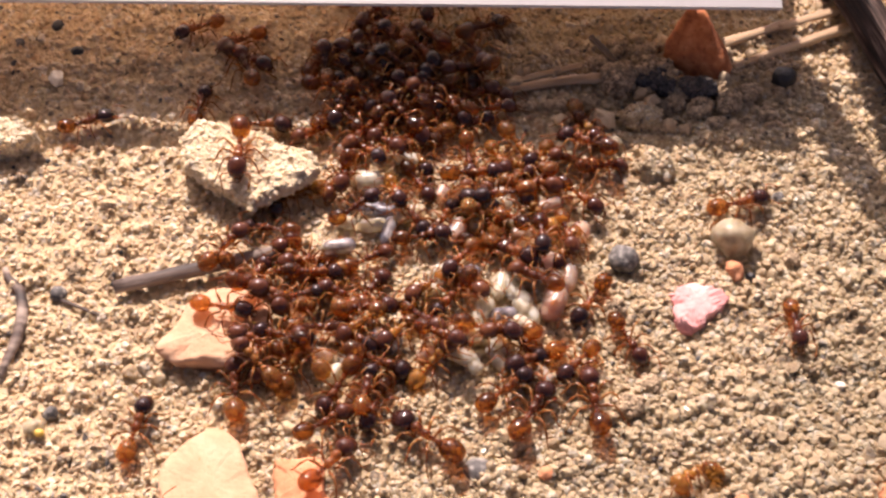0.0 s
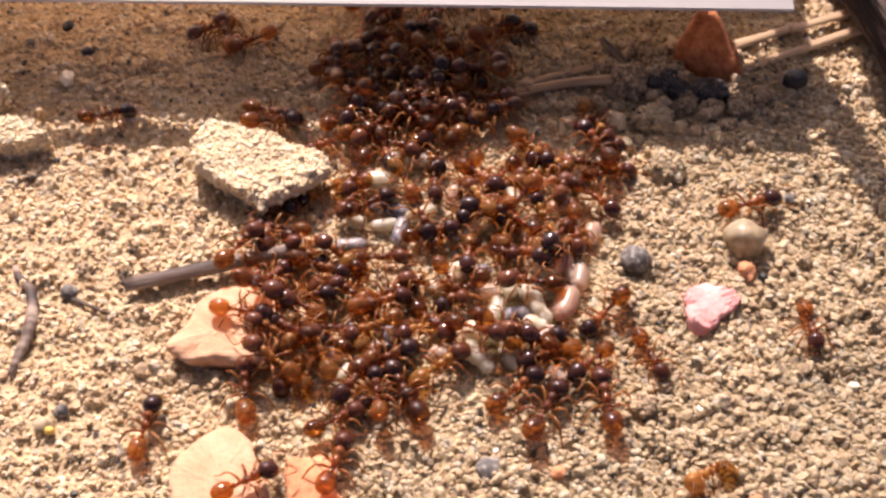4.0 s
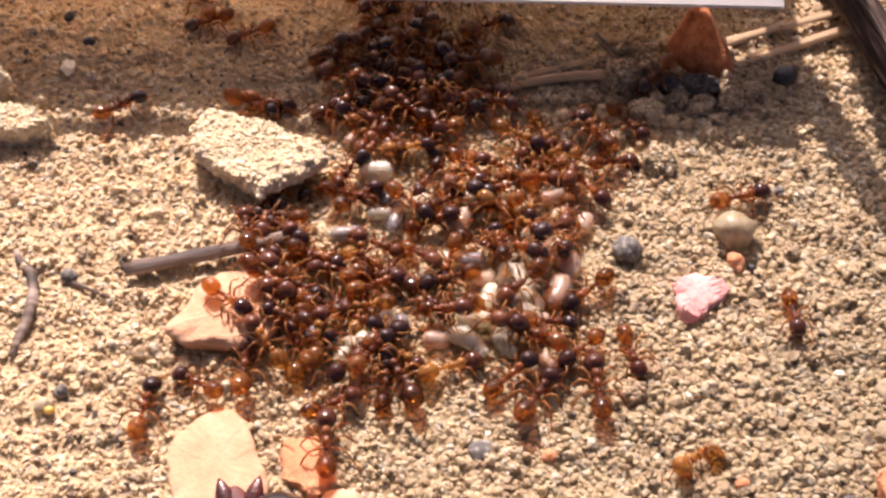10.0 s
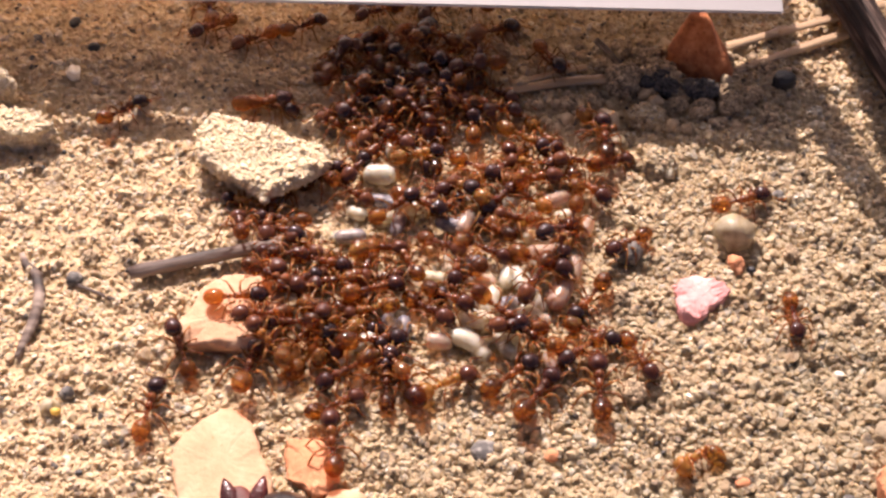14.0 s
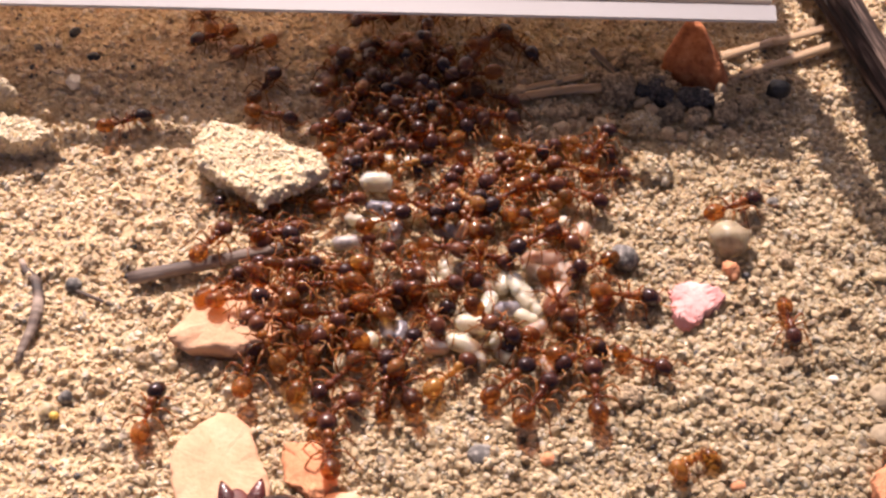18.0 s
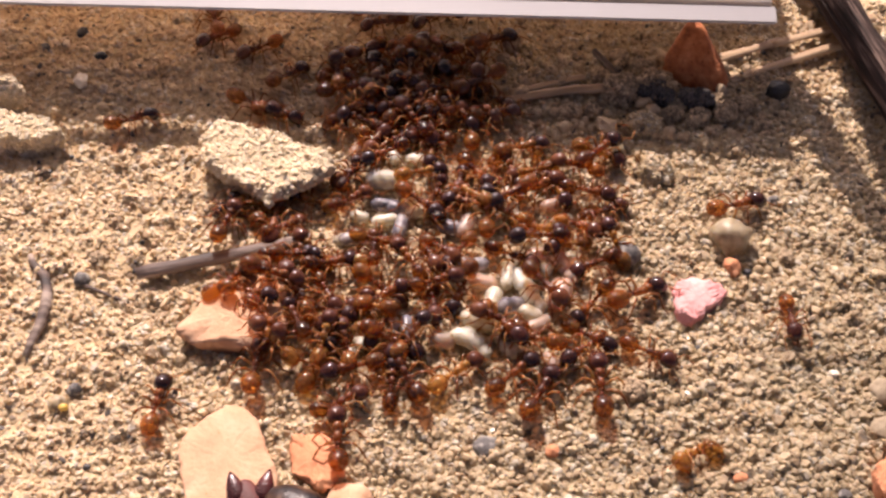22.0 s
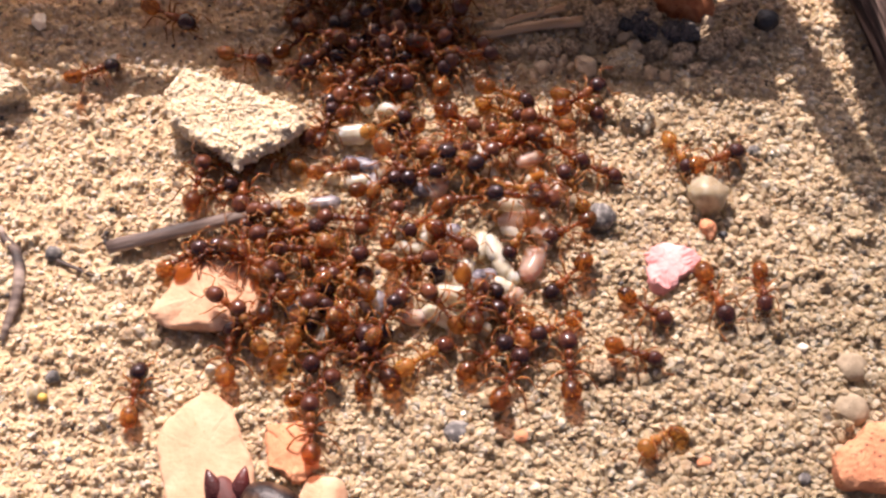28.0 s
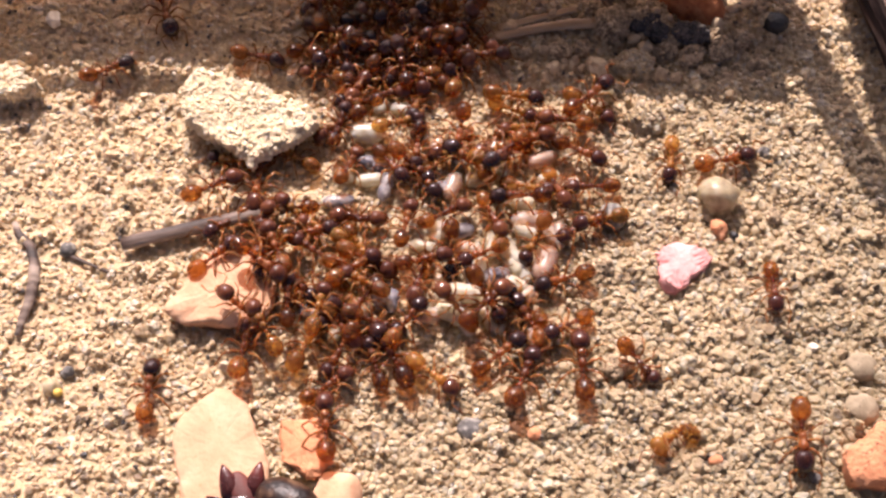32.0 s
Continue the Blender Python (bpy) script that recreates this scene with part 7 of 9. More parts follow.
    rows = [(0, -15.07, 9.67, -88), (1, -14.23, 7.98, -81), (2, -13.95, 5.34, -94), (3.5, -13.45, 4.20, -91), (32, -13.45, 4.20, -91)]
    walk(ants[71], trail(rows))
    step(ants[71], rows, 71)
    rows = [(0, -9.94, 1.66, -41), (20, -12.76, 2.79, -16), (24, -11.76, -2.60, 28), (26.5, -15.67, 3.04, 15), (28, -16.04, 3.23, 25), (28.5, -15.85, 3.26, 83), (29, -15.65, 3.29, 141), (29.6, -15.08, 3.79, 93), (30.2, -14.51, 4.29, 45), (31, -15.10, 6.64, 47), (31.5, -14.56, 6.91, 94), (32, -14.03, 7.17, 141)]
    walk(ants[72], trail(rows))
    step(ants[72], rows, 72)
    rows = [(0, -6.43, 25.42, 45), (11, -6.43, 25.42, 45), (13, -10.30, 24.96, 50), (14, -13.12, 24.71, 35), (16.5, -16.22, 18.93, 70), (19, -14.69, 18.45, 55), (21, -14.32, 19.10, 46), (23, -13.78, 19.84, 43), (24.5, -10.55, 16.99, 40), (32, -10.55, 16.99, 40)]
    walk(ants[73], trail(rows))
    step(ants[73], rows, 73)
    rows = [(0, 16.95, -15.71, -141), (19, 16.95, -15.71, -141), (32, 16.95, -15.71, -141)]
    walk(ants[74], trail(rows, 0.35, 0, 68))
    step(ants[74], rows, 74)
    walk(ants[75], trail([(0, -13.24, -1.42, 76), (1.6, -13.32, -1.57, 73), (3.7, -13.06, -1.65, 60), (6.2, -13.14, -1.78, 60), (8.4, -13.60, -2.01, 57), (10.2, -13.26, -1.72, 74), (11.8, -13.14, -1.32, 88), (14.6, -13.17, -1.43, 106), (17.1, -13.42, -2.04, 97), (19.7, -13.34, -1.56, 108), (21.2, -13.24, -1.30, 85), (22.7, -13.56, -1.15, 82), (24.5, -13.19, -1.25, 95), (27.1, -13.21, -1.52, 93), (30, -12.96, -1.70, 91), (32, -12.96, -1.70, 91)], 0.3, -1, 11))
    walk(ants[76], trail([(0, -5.40, -1.81, 58), (1.9, -5.16, -2.05, 58), (3.8, -4.98, -1.77, 29), (5.9, -5.42, -1.69, 29), (8.1, -5.74, -1.74, 42), (10.5, -5.80, -1.37, 10), (12.1, -5.49, -1.81, 5), (13.7, -5.89, -1.31, 15), (15.9, -5.59, -1.67, -3), (17.5, -5.55, -1.86, -12), (19.9, -5.26, -1.51, -32), (22.3, -5.51, -1.66, -34), (23.9, -5.67, -1.58, -53), (25.8, -5.52, -1.74, -42), (27.7, -6.01, -1.78, -34), (30.2, -5.28, -2.09, -26), (32, -5.28, -2.09, -26)], 0.0, 9, 11))
    walk(ants[77], trail([(0, -13.01, -3.22, -21), (1.6, -12.87, -3.37, -33), (4.3, -13.30, -3.08, -18), (6, -13.15, -3.19, -42), (7.5, -12.80, -3.27, -22), (9.2, -12.70, -3.29, -36), (11.6, -12.84, -3.00, -26), (13.8, -12.80, -2.99, -10), (15.6, -12.82, -3.44, -12), (18, -12.89, -3.01, -23), (19.4, -13.21, -2.91, -22), (21.8, -13.17, -2.66, -6), (23.3, -13.35, -3.32, -21), (26.1, -12.88, -3.15, -20), (28.2, -12.64, -3.10, -25), (29.9, -12.91, -3.61, -34), (32, -12.91, -3.61, -34)], 0.8, 5, -8))
    walk(ants[78], trail([(0, -6.49, -8.99, -122), (1.5, -5.77, -8.78, -122), (3.8, -6.14, -8.63, -125), (5.3, -6.31, -8.96, -128), (7.4, -6.09, -8.93, -128), (10, -5.93, -8.46, -135), (12.4, -6.65, -9.26, -152), (14.3, -6.57, -9.17, -147), (16.9, -7.13, -9.51, -146), (18.8, -6.62, -9.31, -138), (21.2, -6.62, -9.09, -147), (22.7, -6.29, -9.42, -169), (25.1, -6.39, -9.29, -146), (27.7, -6.31, -9.05, -137), (29.5, -6.50, -9.18, -121), (32, -6.50, -9.18, -121)], 0.2, 5, -13))
    walk(ants[79], trail([(0, -11.10, -2.93, 179), (1.3, -11.40, -2.98, 179), (3, -11.02, -3.50, 178), (4.6, -10.85, -3.39, 167), (7.3, -11.07, -2.89, 169), (9, -11.19, -2.64, 142), (11.9, -11.02, -2.89, 141), (13.5, -10.85, -3.12, 135), (15.1, -10.98, -3.22, 125), (17.5, -10.85, -2.68, 100), (19.6, -10.74, -3.17, 88), (21, -11.07, -3.62, 113), (22.8, -10.62, -3.35, 120), (25.1, -11.40, -2.93, 106), (27.7, -11.16, -2.89, 105), (29.7, -11.26, -2.37, 113), (32, -11.26, -2.37, 113)], 0.8, -6, -10))
    walk(ants[80], trail([(0, -1.19, -4.01, -48), (1.6, -1.40, -3.96, -50), (4.4, -1.48, -4.11, -51), (6.3, -1.18, -3.76, -54), (9, -1.40, -3.66, -40), (10.5, -1.41, -3.50, -47), (13.2, -1.54, -4.03, -37), (14.7, -1.43, -4.26, -51), (16.5, -1.45, -3.99, -68), (18.6, -1.22, -3.99, -65), (20.4, -1.47, -3.96, -69), (22.4, -1.16, -3.38, -86), (24, -0.93, -3.79, -84), (26.3, -0.93, -4.23, -108), (28.6, -1.13, -3.78, -101), (32, -1.13, -3.78, -101)], 0.1, -9, 1))
    walk(ants[81], trail([(0, -9.48, -0.41, 9), (1.9, -9.56, -0.35, 1), (4.6, -9.82, 0.35, -14), (6.7, -9.68, 0.07, -15), (9.3, -9.92, 0.02, -18), (10.9, -9.59, -0.10, -11), (12.8, -9.64, -0.30, -12), (15.3, -9.58, -0.38, 1), (18.1, -9.33, -0.54, 3), (19.7, -9.30, -0.34, 24), (22.3, -9.28, -0.47, 21), (24.7, -9.56, -0.29, 14), (26.2, -9.73, 0.29, 26), (29, -9.75, -0.52, 19), (32, -9.75, -0.52, 19)], 0.6, 9, 2))
    walk(ants[82], trail([(0, -11.89, -8.30, 137), (2, -12.07, -8.39, 127), (3.8, -11.72, -8.22, 154), (6.2, -12.05, -8.11, 140), (8.7, -12.20, -8.38, 150), (10.6, -11.79, -8.16, 127), (13.2, -11.96, -8.12, 135), (14.9, -11.91, -8.22, 136), (16.4, -11.62, -8.17, 123), (19.2, -12.12, -7.95, 126), (21.4, -12.11, -8.12, 137), (23.8, -11.60, -8.22, 154), (26.5, -11.91, -8.29, 131), (29.3, -11.53, -8.53, 119), (30.9, -11.66, -8.59, 121), (32, -11.66, -8.59, 121)], 1.0, -0, -8))
    walk(ants[83], trail([(0, -5.55, -3.27, 10), (1.4, -5.85, -3.10, 5), (3.3, -5.44, -3.03, 27), (4.9, -5.32, -2.92, 14), (7, -5.14, -3.50, 18), (8.6, -5.10, -2.96, 36), (11.3, -5.53, -2.62, 18), (14.1, -5.67, -2.92, 17), (16.6, -5.41, -3.06, 33), (18.2, -5.09, -3.08, 30), (19.8, -5.28, -3.41, 18), (22.6, -5.23, -3.54, 41), (25, -5.87, -3.32, 53), (26.6, -5.97, -3.13, 48), (29.6, -6.24, -3.38, 36), (32, -6.24, -3.38, 36)], 0.7, 8, 10))
    walk(ants[84], trail([(0, -8.16, 0.09, -167), (3, -8.48, -0.05, -150), (4.4, -8.16, 0.05, -130), (5.8, -8.10, -0.05, -146), (8, -8.07, 0.09, -152), (10.3, -8.10, 0.23, -171), (11.8, -7.88, 0.02, -136), (14.5, -7.47, 0.19, -148), (17.4, -7.42, 0.28, -173), (19.8, -7.69, 0.33, -190), (21.5, -7.77, 0.19, -184), (24.4, -8.21, -0.17, -180), (27.1, -8.15, -0.48, -201), (29.2, -8.23, -0.02, -205), (32, -8.23, -0.02, -205)], 0.2, 8, -0))
    walk(ants[85], trail([(0, -8.80, -4.60, 6), (1.8, -8.38, -4.75, 9), (3.5, -8.67, -4.73, 3), (6.1, -8.82, -4.26, -3), (8.2, -8.54, -4.17, 0), (10.7, -8.13, -3.86, 14), (13.2, -8.16, -4.43, 21), (14.8, -8.34, -4.20, 11), (17.4, -8.48, -4.16, 13), (18.9, -8.60, -4.33, -6), (20.8, -8.76, -4.51, -33), (23.1, -8.96, -4.15, -4), (25.7, -8.53, -4.55, -9), (27.2, -8.47, -4.88, -19), (29.8, -8.82, -5.00, -31), (32, -8.82, -5.00, -31)], 0.2, 7, 14))
    walk(ants[86], trail([(0, -10.36, 0.91, 144), (1.8, -10.51, 0.95, 163), (4.4, -10.13, 1.19, 145), (6.3, -10.11, 1.30, 148), (7.8, -10.51, 1.58, 139), (10.3, -10.34, 1.12, 141), (12.8, -10.07, 1.07, 157), (15.1, -10.12, 0.89, 154), (16.7, -9.99, 0.92, 145), (19.1, -10.37, 0.96, 147), (22, -10.26, 0.95, 136), (24.9, -10.39, 1.14, 133), (27.3, -10.41, 0.65, 154), (28.7, -10.29, 0.58, 148), (30.2, -10.35, 1.22, 141), (32, -10.35, 1.22, 141)], 0.1, -4, 1))
    walk(ants[87], trail([(0, -4.69, -7.55, -11), (2.7, -4.45, -7.42, -8), (4.7, -4.83, -7.93, 37), (6.3, -5.00, -8.09, 30), (8.3, -4.83, -7.78, 31), (10.4, -4.66, -7.74, 40), (12.6, -5.35, -7.51, 23), (14.2, -5.52, -7.47, 10), (15.9, -5.09, -7.87, -14), (18.7, -4.98, -7.70, -29), (21.1, -4.54, -7.37, -23), (23.9, -4.45, -6.95, -16), (26.8, -4.96, -7.40, -13), (29.5, -4.90, -7.42, -11), (32, -4.90, -7.42, -11)], 0.2, 3, -2))
    walk(ants[88], trail([(0, -10.21, -6.38, 161), (2.1, -10.32, -6.39, 152), (4.5, -10.30, -6.03, 148), (6.5, -10.07, -6.45, 154), (8.6, -10.11, -6.47, 149), (10.3, -10.37, -6.29, 155), (13, -10.05, -6.63, 174), (15.2, -10.32, -6.26, 153), (16.7, -10.08, -6.49, 136), (19.2, -10.35, -6.62, 135), (20.6, -10.55, -6.53, 122), (23, -10.48, -6.39, 111), (24.8, -10.46, -6.13, 91), (26.3, -10.70, -6.28, 71), (29.1, -10.32, -6.34, 86), (30.9, -10.27, -6.50, 94), (32, -10.27, -6.50, 94)], 1.0, 10, -7))
    walk(ants[89], trail([(0, -8.32, -7.54, 123), (2.9, -8.60, -7.35, 134), (4.4, -8.33, -7.73, 108), (6.9, -8.35, -7.68, 102), (8.9, -8.55, -7.65, 92), (11.7, -8.26, -7.26, 81), (13.7, -8.48, -7.14, 88), (15.8, -8.38, -7.30, 73), (17.7, -8.15, -7.21, 60), (20.3, -8.39, -7.58, 59), (22, -8.57, -7.73, 78), (23.6, -8.16, -7.33, 67), (26.4, -8.20, -7.33, 62), (28.5, -8.18, -7.88, 72), (30.7, -8.11, -7.19, 79), (32, -8.11, -7.19, 79)], 0.6, 4, -12))
    walk(ants[90], trail([(0, -6.59, -4.96, 96), (2.6, -6.43, -4.88, 70), (4.4, -6.05, -5.23, 88), (6.8, -6.22, -5.06, 93), (8.4, -6.53, -4.97, 98), (11, -6.11, -4.64, 81), (12.9, -6.71, -4.75, 78), (15.2, -5.96, -4.68, 79), (17.8, -6.60, -5.06, 65), (19.8, -6.43, -4.72, 62), (21.5, -6.38, -4.68, 84), (24.3, -6.57, -4.74, 82), (26.8, -6.56, -4.95, 115), (28.7, -6.35, -5.01, 118), (32, -6.35, -5.01, 118)], 0.0, -2, 11))
    walk(ants[91], trail([(0, -5.07, -4.63, -136), (2.1, -4.83, -5.10, -142), (3.6, -4.91, -5.22, -152), (6.2, -4.73, -4.72, -183), (9, -5.09, -4.72, -184), (11.6, -4.81, -4.69, -180), (14, -4.93, -4.82, -179), (15.7, -5.20, -5.13, -183), (17.4, -5.30, -4.43, -195), (20.2, -5.29, -4.64, -196), (23.1, -5.19, -4.83, -198), (26, -4.88, -4.70, -207), (28.8, -4.87, -4.81, -211), (32, -4.87, -4.81, -211)], 0.6, 3, 9))
    walk(ants[92], trail([(0, 1.74, 6.19, 93), (2.9, 1.88, 5.90, 113), (5.9, 1.96, 6.00, 131), (7.4, 1.71, 6.11, 145), (8.8, 1.65, 6.00, 141), (11.3, 1.82, 5.74, 147), (13.2, 1.38, 6.12, 132), (15.4, 1.71, 6.33, 144), (17.6, 1.50, 6.10, 130), (20.6, 1.94, 6.12, 134), (22.8, 1.42, 6.50, 134), (24.5, 1.10, 6.36, 132), (26.7, 1.60, 6.31, 154), (29.6, 1.74, 6.16, 170), (32, 1.74, 6.16, 170)], 0.7, 1, 9))
    walk(ants[93], trail([(0, -2.67, 5.33, -53), (2.3, -2.54, 5.35, -59), (4.9, -2.83, 5.11, -68), (7.4, -2.74, 5.12, -59), (9.9, -3.16, 5.00, -42), (12, -2.83, 5.38, -40), (13.5, -2.70, 5.16, -30), (15.6, -2.48, 5.49, -20), (17.9, -2.67, 5.57, -24), (20, -2.39, 5.47, 0), (22, -2.83, 5.74, -39), (24.6, -2.71, 5.85, -43), (27.4, -2.63, 5.82, -53), (30.4, -2.40, 5.75, -37), (32, -2.40, 5.75, -37)], 0.5, 3, -7))
    walk(ants[94], trail([(0, 6.48, 10.04, 170), (2.6, 6.91, 9.58, 190), (5.2, 6.82, 9.95, 178), (6.9, 7.11, 10.01, 170), (9.8, 7.32, 10.01, 154), (12.1, 7.06, 10.05, 168), (13.7, 6.49, 10.05, 172), (16.5, 6.58, 10.41, 157), (18.8, 6.47, 10.43, 174), (21.1, 6.61, 9.97, 194), (23.7, 6.50, 9.90, 180), (26.1, 6.91, 9.64, 174), (28.5, 7.07, 9.42, 181), (32, 7.07, 9.42, 181)], 0.1, 5, 9))
    walk(ants[95], trail([(0, 4.69, 7.00, -165), (2, 4.90, 6.56, -160), (4.5, 4.77, 6.89, -125), (5.9, 4.56, 7.15, -118), (7.6, 4.58, 7.17, -114), (9.9, 4.67, 7.09, -158), (12.3, 4.44, 6.89, -135), (14.9, 4.34, 6.69, -142), (16.7, 4.39, 7.12, -125), (19.4, 4.54, 7.12, -146), (21.7, 4.54, 7.16, -140), (23.6, 4.72, 7.11, -135), (26.4, 4.52, 6.99, -127), (28.9, 4.98, 6.89, -131), (32, 4.98, 6.89, -131)], 0.6, 9, -14))
    walk(ants[96], trail([(0, 1.95, 9.56, 1), (1.4, 1.79, 9.39, -21), (3.8, 1.81, 9.34, -43), (5.8, 2.55, 9.08, -31), (8.1, 2.32, 8.88, -49), (10.1, 1.26, 9.33, -54), (12.7, 1.72, 9.65, -48), (14.6, 1.81, 9.79, -36), (16.4, 1.82, 10.08, -52), (18.2, 2.04, 10.11, -60), (20.8, 1.74, 9.69, -51), (22.9, 1.91, 9.91, -67), (25.6, 1.97, 9.64, -75), (28.2, 1.86, 9.25, -94), (29.7, 1.80, 9.30, -98), (32, 1.80, 9.30, -98)], 0.3, -4, 7))
    walk(ants[97], trail([(0, -5.75, 10.97, -53), (1.9, -5.31, 10.96, -55), (4.6, -5.40, 11.51, -82), (6.7, -5.54, 11.25, -104), (9.2, -5.85, 10.93, -116), (11.8, -5.31, 10.77, -129), (14.8, -5.62, 11.28, -135), (16.7, -5.41, 10.90, -145), (19.1, -5.67, 10.89, -157), (21.4, -5.19, 10.76, -149), (23.8, -5.35, 10.37, -149), (25.6, -5.78, 10.77, -164), (27.6, -5.62, 11.11, -181), (29.9, -5.84, 11.15, -187), (32, -5.84, 11.15, -187)], 0.7, -4, -1))
    walk(ants[98], trail([(0, 11.18, 11.60, 151), (1.4, 10.92, 11.78, 140), (3.8, 10.75, 11.63, 123), (6.2, 10.82, 11.86, 104), (8.1, 11.00, 12.03, 118), (9.8, 11.18, 12.09, 122), (11.4, 11.38, 11.64, 113), (13, 11.63, 11.93, 88), (15.7, 11.64, 11.68, 97), (17.3, 11.52, 12.11, 71), (19.3, 11.16, 11.89, 50), (20.8, 11.07, 11.47, 51), (23.4, 11.14, 11.27, 34), (25.9, 11.22, 11.42, 32), (27.5, 11.40, 11.54, 35), (30.4, 11.25, 11.80, 41), (32, 11.25, 11.80, 41)], 1.0, -4, 12))
    walk(ants[99], trail([(0, -4.64, 12.51, -43), (1.2, -5.00, 12.56, -42), (3.3, -4.59, 12.59, -32), (5.4, -5.16, 12.38, -35), (7.1, -5.13, 12.65, -41), (9, -4.71, 12.45, -65), (11, -4.68, 12.54, -63), (12.9, -4.68, 12.28, -46), (15.8, -4.83, 12.72, -39), (18.6, -4.67, 12.71, -8), (20.4, -4.77, 12.76, -9), (21.8, -5.12, 13.00, 7), (24.6, -5.10, 13.05, 25), (27.5, -4.62, 12.82, 20), (29.9, -4.65, 12.31, 4), (32, -4.65, 12.31, 4)], 0.0, -2, 1))
    walk(ants[100], trail([(0, -7.36, 9.52, -101), (2.8, -7.38, 9.30, -113), (4.5, -7.40, 9.34, -104), (6.2, -7.01, 9.69, -113), (7.9, -7.31, 9.11, -100), (9.9, -7.43, 9.27, -121), (12.7, -6.92, 9.49, -116), (15.5, -7.07, 9.73, -137), (17.2, -6.77, 9.86, -155), (19.3, -6.87, 9.99, -150), (21.1, -7.26, 9.95, -144), (24.1, -7.57, 9.69, -143), (26.8, -7.49, 9.61, -149), (28.4, -7.29, 9.61, -149), (32, -7.29, 9.61, -149)], 0.2, 4, -12))
    walk(ants[101], trail([(0, -2.11, 11.56, -65), (1.7, -2.76, 11.79, -52), (4.3, -2.22, 11.78, -55), (6.4, -1.77, 12.05, -61), (8, -1.70, 12.14, -65), (10.4, -1.81, 12.06, -73), (13.3, -2.22, 11.31, -83), (15.3, -2.21, 11.19, -78), (18.2, -1.74, 11.54, -116), (20.8, -1.74, 11.81, -92), (23, -1.94, 11.93, -92), (25, -2.19, 11.80, -91), (27.5, -2.00, 11.09, -111), (30.2, -1.75, 11.72, -102), (32, -1.75, 11.72, -102)], 0.0, 9, -3))
    walk(ants[102], trail([(0, 5.31, 12.26, -57), (1.5, 5.07, 12.19, -65), (3.7, 5.27, 12.16, -45), (5.7, 5.70, 11.78, -41), (7.9, 5.66, 12.19, -48), (9.9, 4.96, 12.35, -32), (11.6, 5.21, 12.24, -59), (13.2, 5.17, 12.60, -41), (15.1, 5.40, 12.37, -24), (17, 5.46, 12.27, -18), (19.2, 5.27, 12.30, -14), (20.8, 5.28, 12.02, 0), (22.6, 5.10, 11.94, 23), (25.1, 5.35, 12.15, -3), (28, 5.68, 12.23, -21), (29.8, 5.40, 12.03, -6), (32, 5.40, 12.03, -6)], 0.5, 8, -11))
    walk(ants[103], trail([(0, 6.37, 8.44, -10), (2.9, 6.20, 8.52, -4), (5.2, 6.86, 8.78, -2), (8, 6.38, 8.26, 4), (10.3, 6.07, 8.26, -4), (12.4, 5.90, 8.57, 5), (14.4, 5.93, 8.43, 5), (16.6, 5.79, 8.33, -3), (18.2, 6.39, 7.92, 6), (20.7, 6.13, 8.07, 23), (22.1, 6.34, 8.10, 25), (24.2, 6.51, 7.80, 31), (26.5, 6.11, 8.52, 16), (28.3, 6.43, 7.99, 20), (32, 6.43, 7.99, 20)], 0.1, -4, 2))
    walk(ants[104], trail([(0, 2.80, 5.04, 131), (2.4, 2.49, 5.41, 143), (4, 2.64, 4.82, 165), (5.4, 2.69, 5.06, 158), (8.3, 2.65, 5.32, 141), (10.5, 3.10, 5.10, 136), (12.6, 2.83, 5.14, 124), (14.3, 2.25, 5.06, 121), (16.1, 2.19, 5.05, 97), (17.6, 2.05, 4.63, 84), (19.8, 2.39, 4.91, 94), (22.5, 2.52, 4.91, 89), (24.5, 2.58, 4.99, 114), (26, 2.49, 4.99, 146), (28.2, 2.64, 5.42, 144), (30.5, 2.36, 5.78, 144), (32, 2.36, 5.78, 144)], 0.1, -9, 7))
    walk(ants[105], trail([(0, 10.03, 7.54, -45), (1.2, 9.98, 7.60, -56), (3.1, 10.21, 7.45, -49), (5.1, 10.08, 7.40, -30), (7.9, 10.39, 7.69, -33), (9.4, 10.41, 7.59, -51), (11.5, 10.43, 7.66, -48), (14.4, 10.33, 7.96, -47), (16.8, 10.16, 7.80, -33), (19.2, 10.03, 7.94, -30), (21.6, 10.17, 7.92, -12), (24.3, 9.82, 7.19, -5), (26.1, 9.85, 7.35, -16), (27.6, 9.95, 7.35, -25), (30.2, 10.45, 7.44, -24), (32, 10.45, 7.44, -24)], 0.4, 2, 12))
    walk(ants[106], trail([(0, 6.55, -7.05, -150), (2.7, 6.58, -6.72, -154), (4.9, 6.80, -6.77, -164), (7, 6.42, -6.60, -209), (9.6, 6.46, -6.66, -212), (12.2, 6.02, -6.72, -202), (14.7, 5.95, -6.89, -202), (16.5, 6.40, -7.11, -188), (19.3, 6.41, -7.54, -202), (21.6, 6.14, -7.03, -192), (23.4, 5.99, -6.72, -205), (25.6, 6.53, -7.41, -207), (27.5, 6.27, -7.69, -230), (30, 6.65, -7.29, -239), (32, 6.65, -7.29, -239)], 0.0, -5, 5))
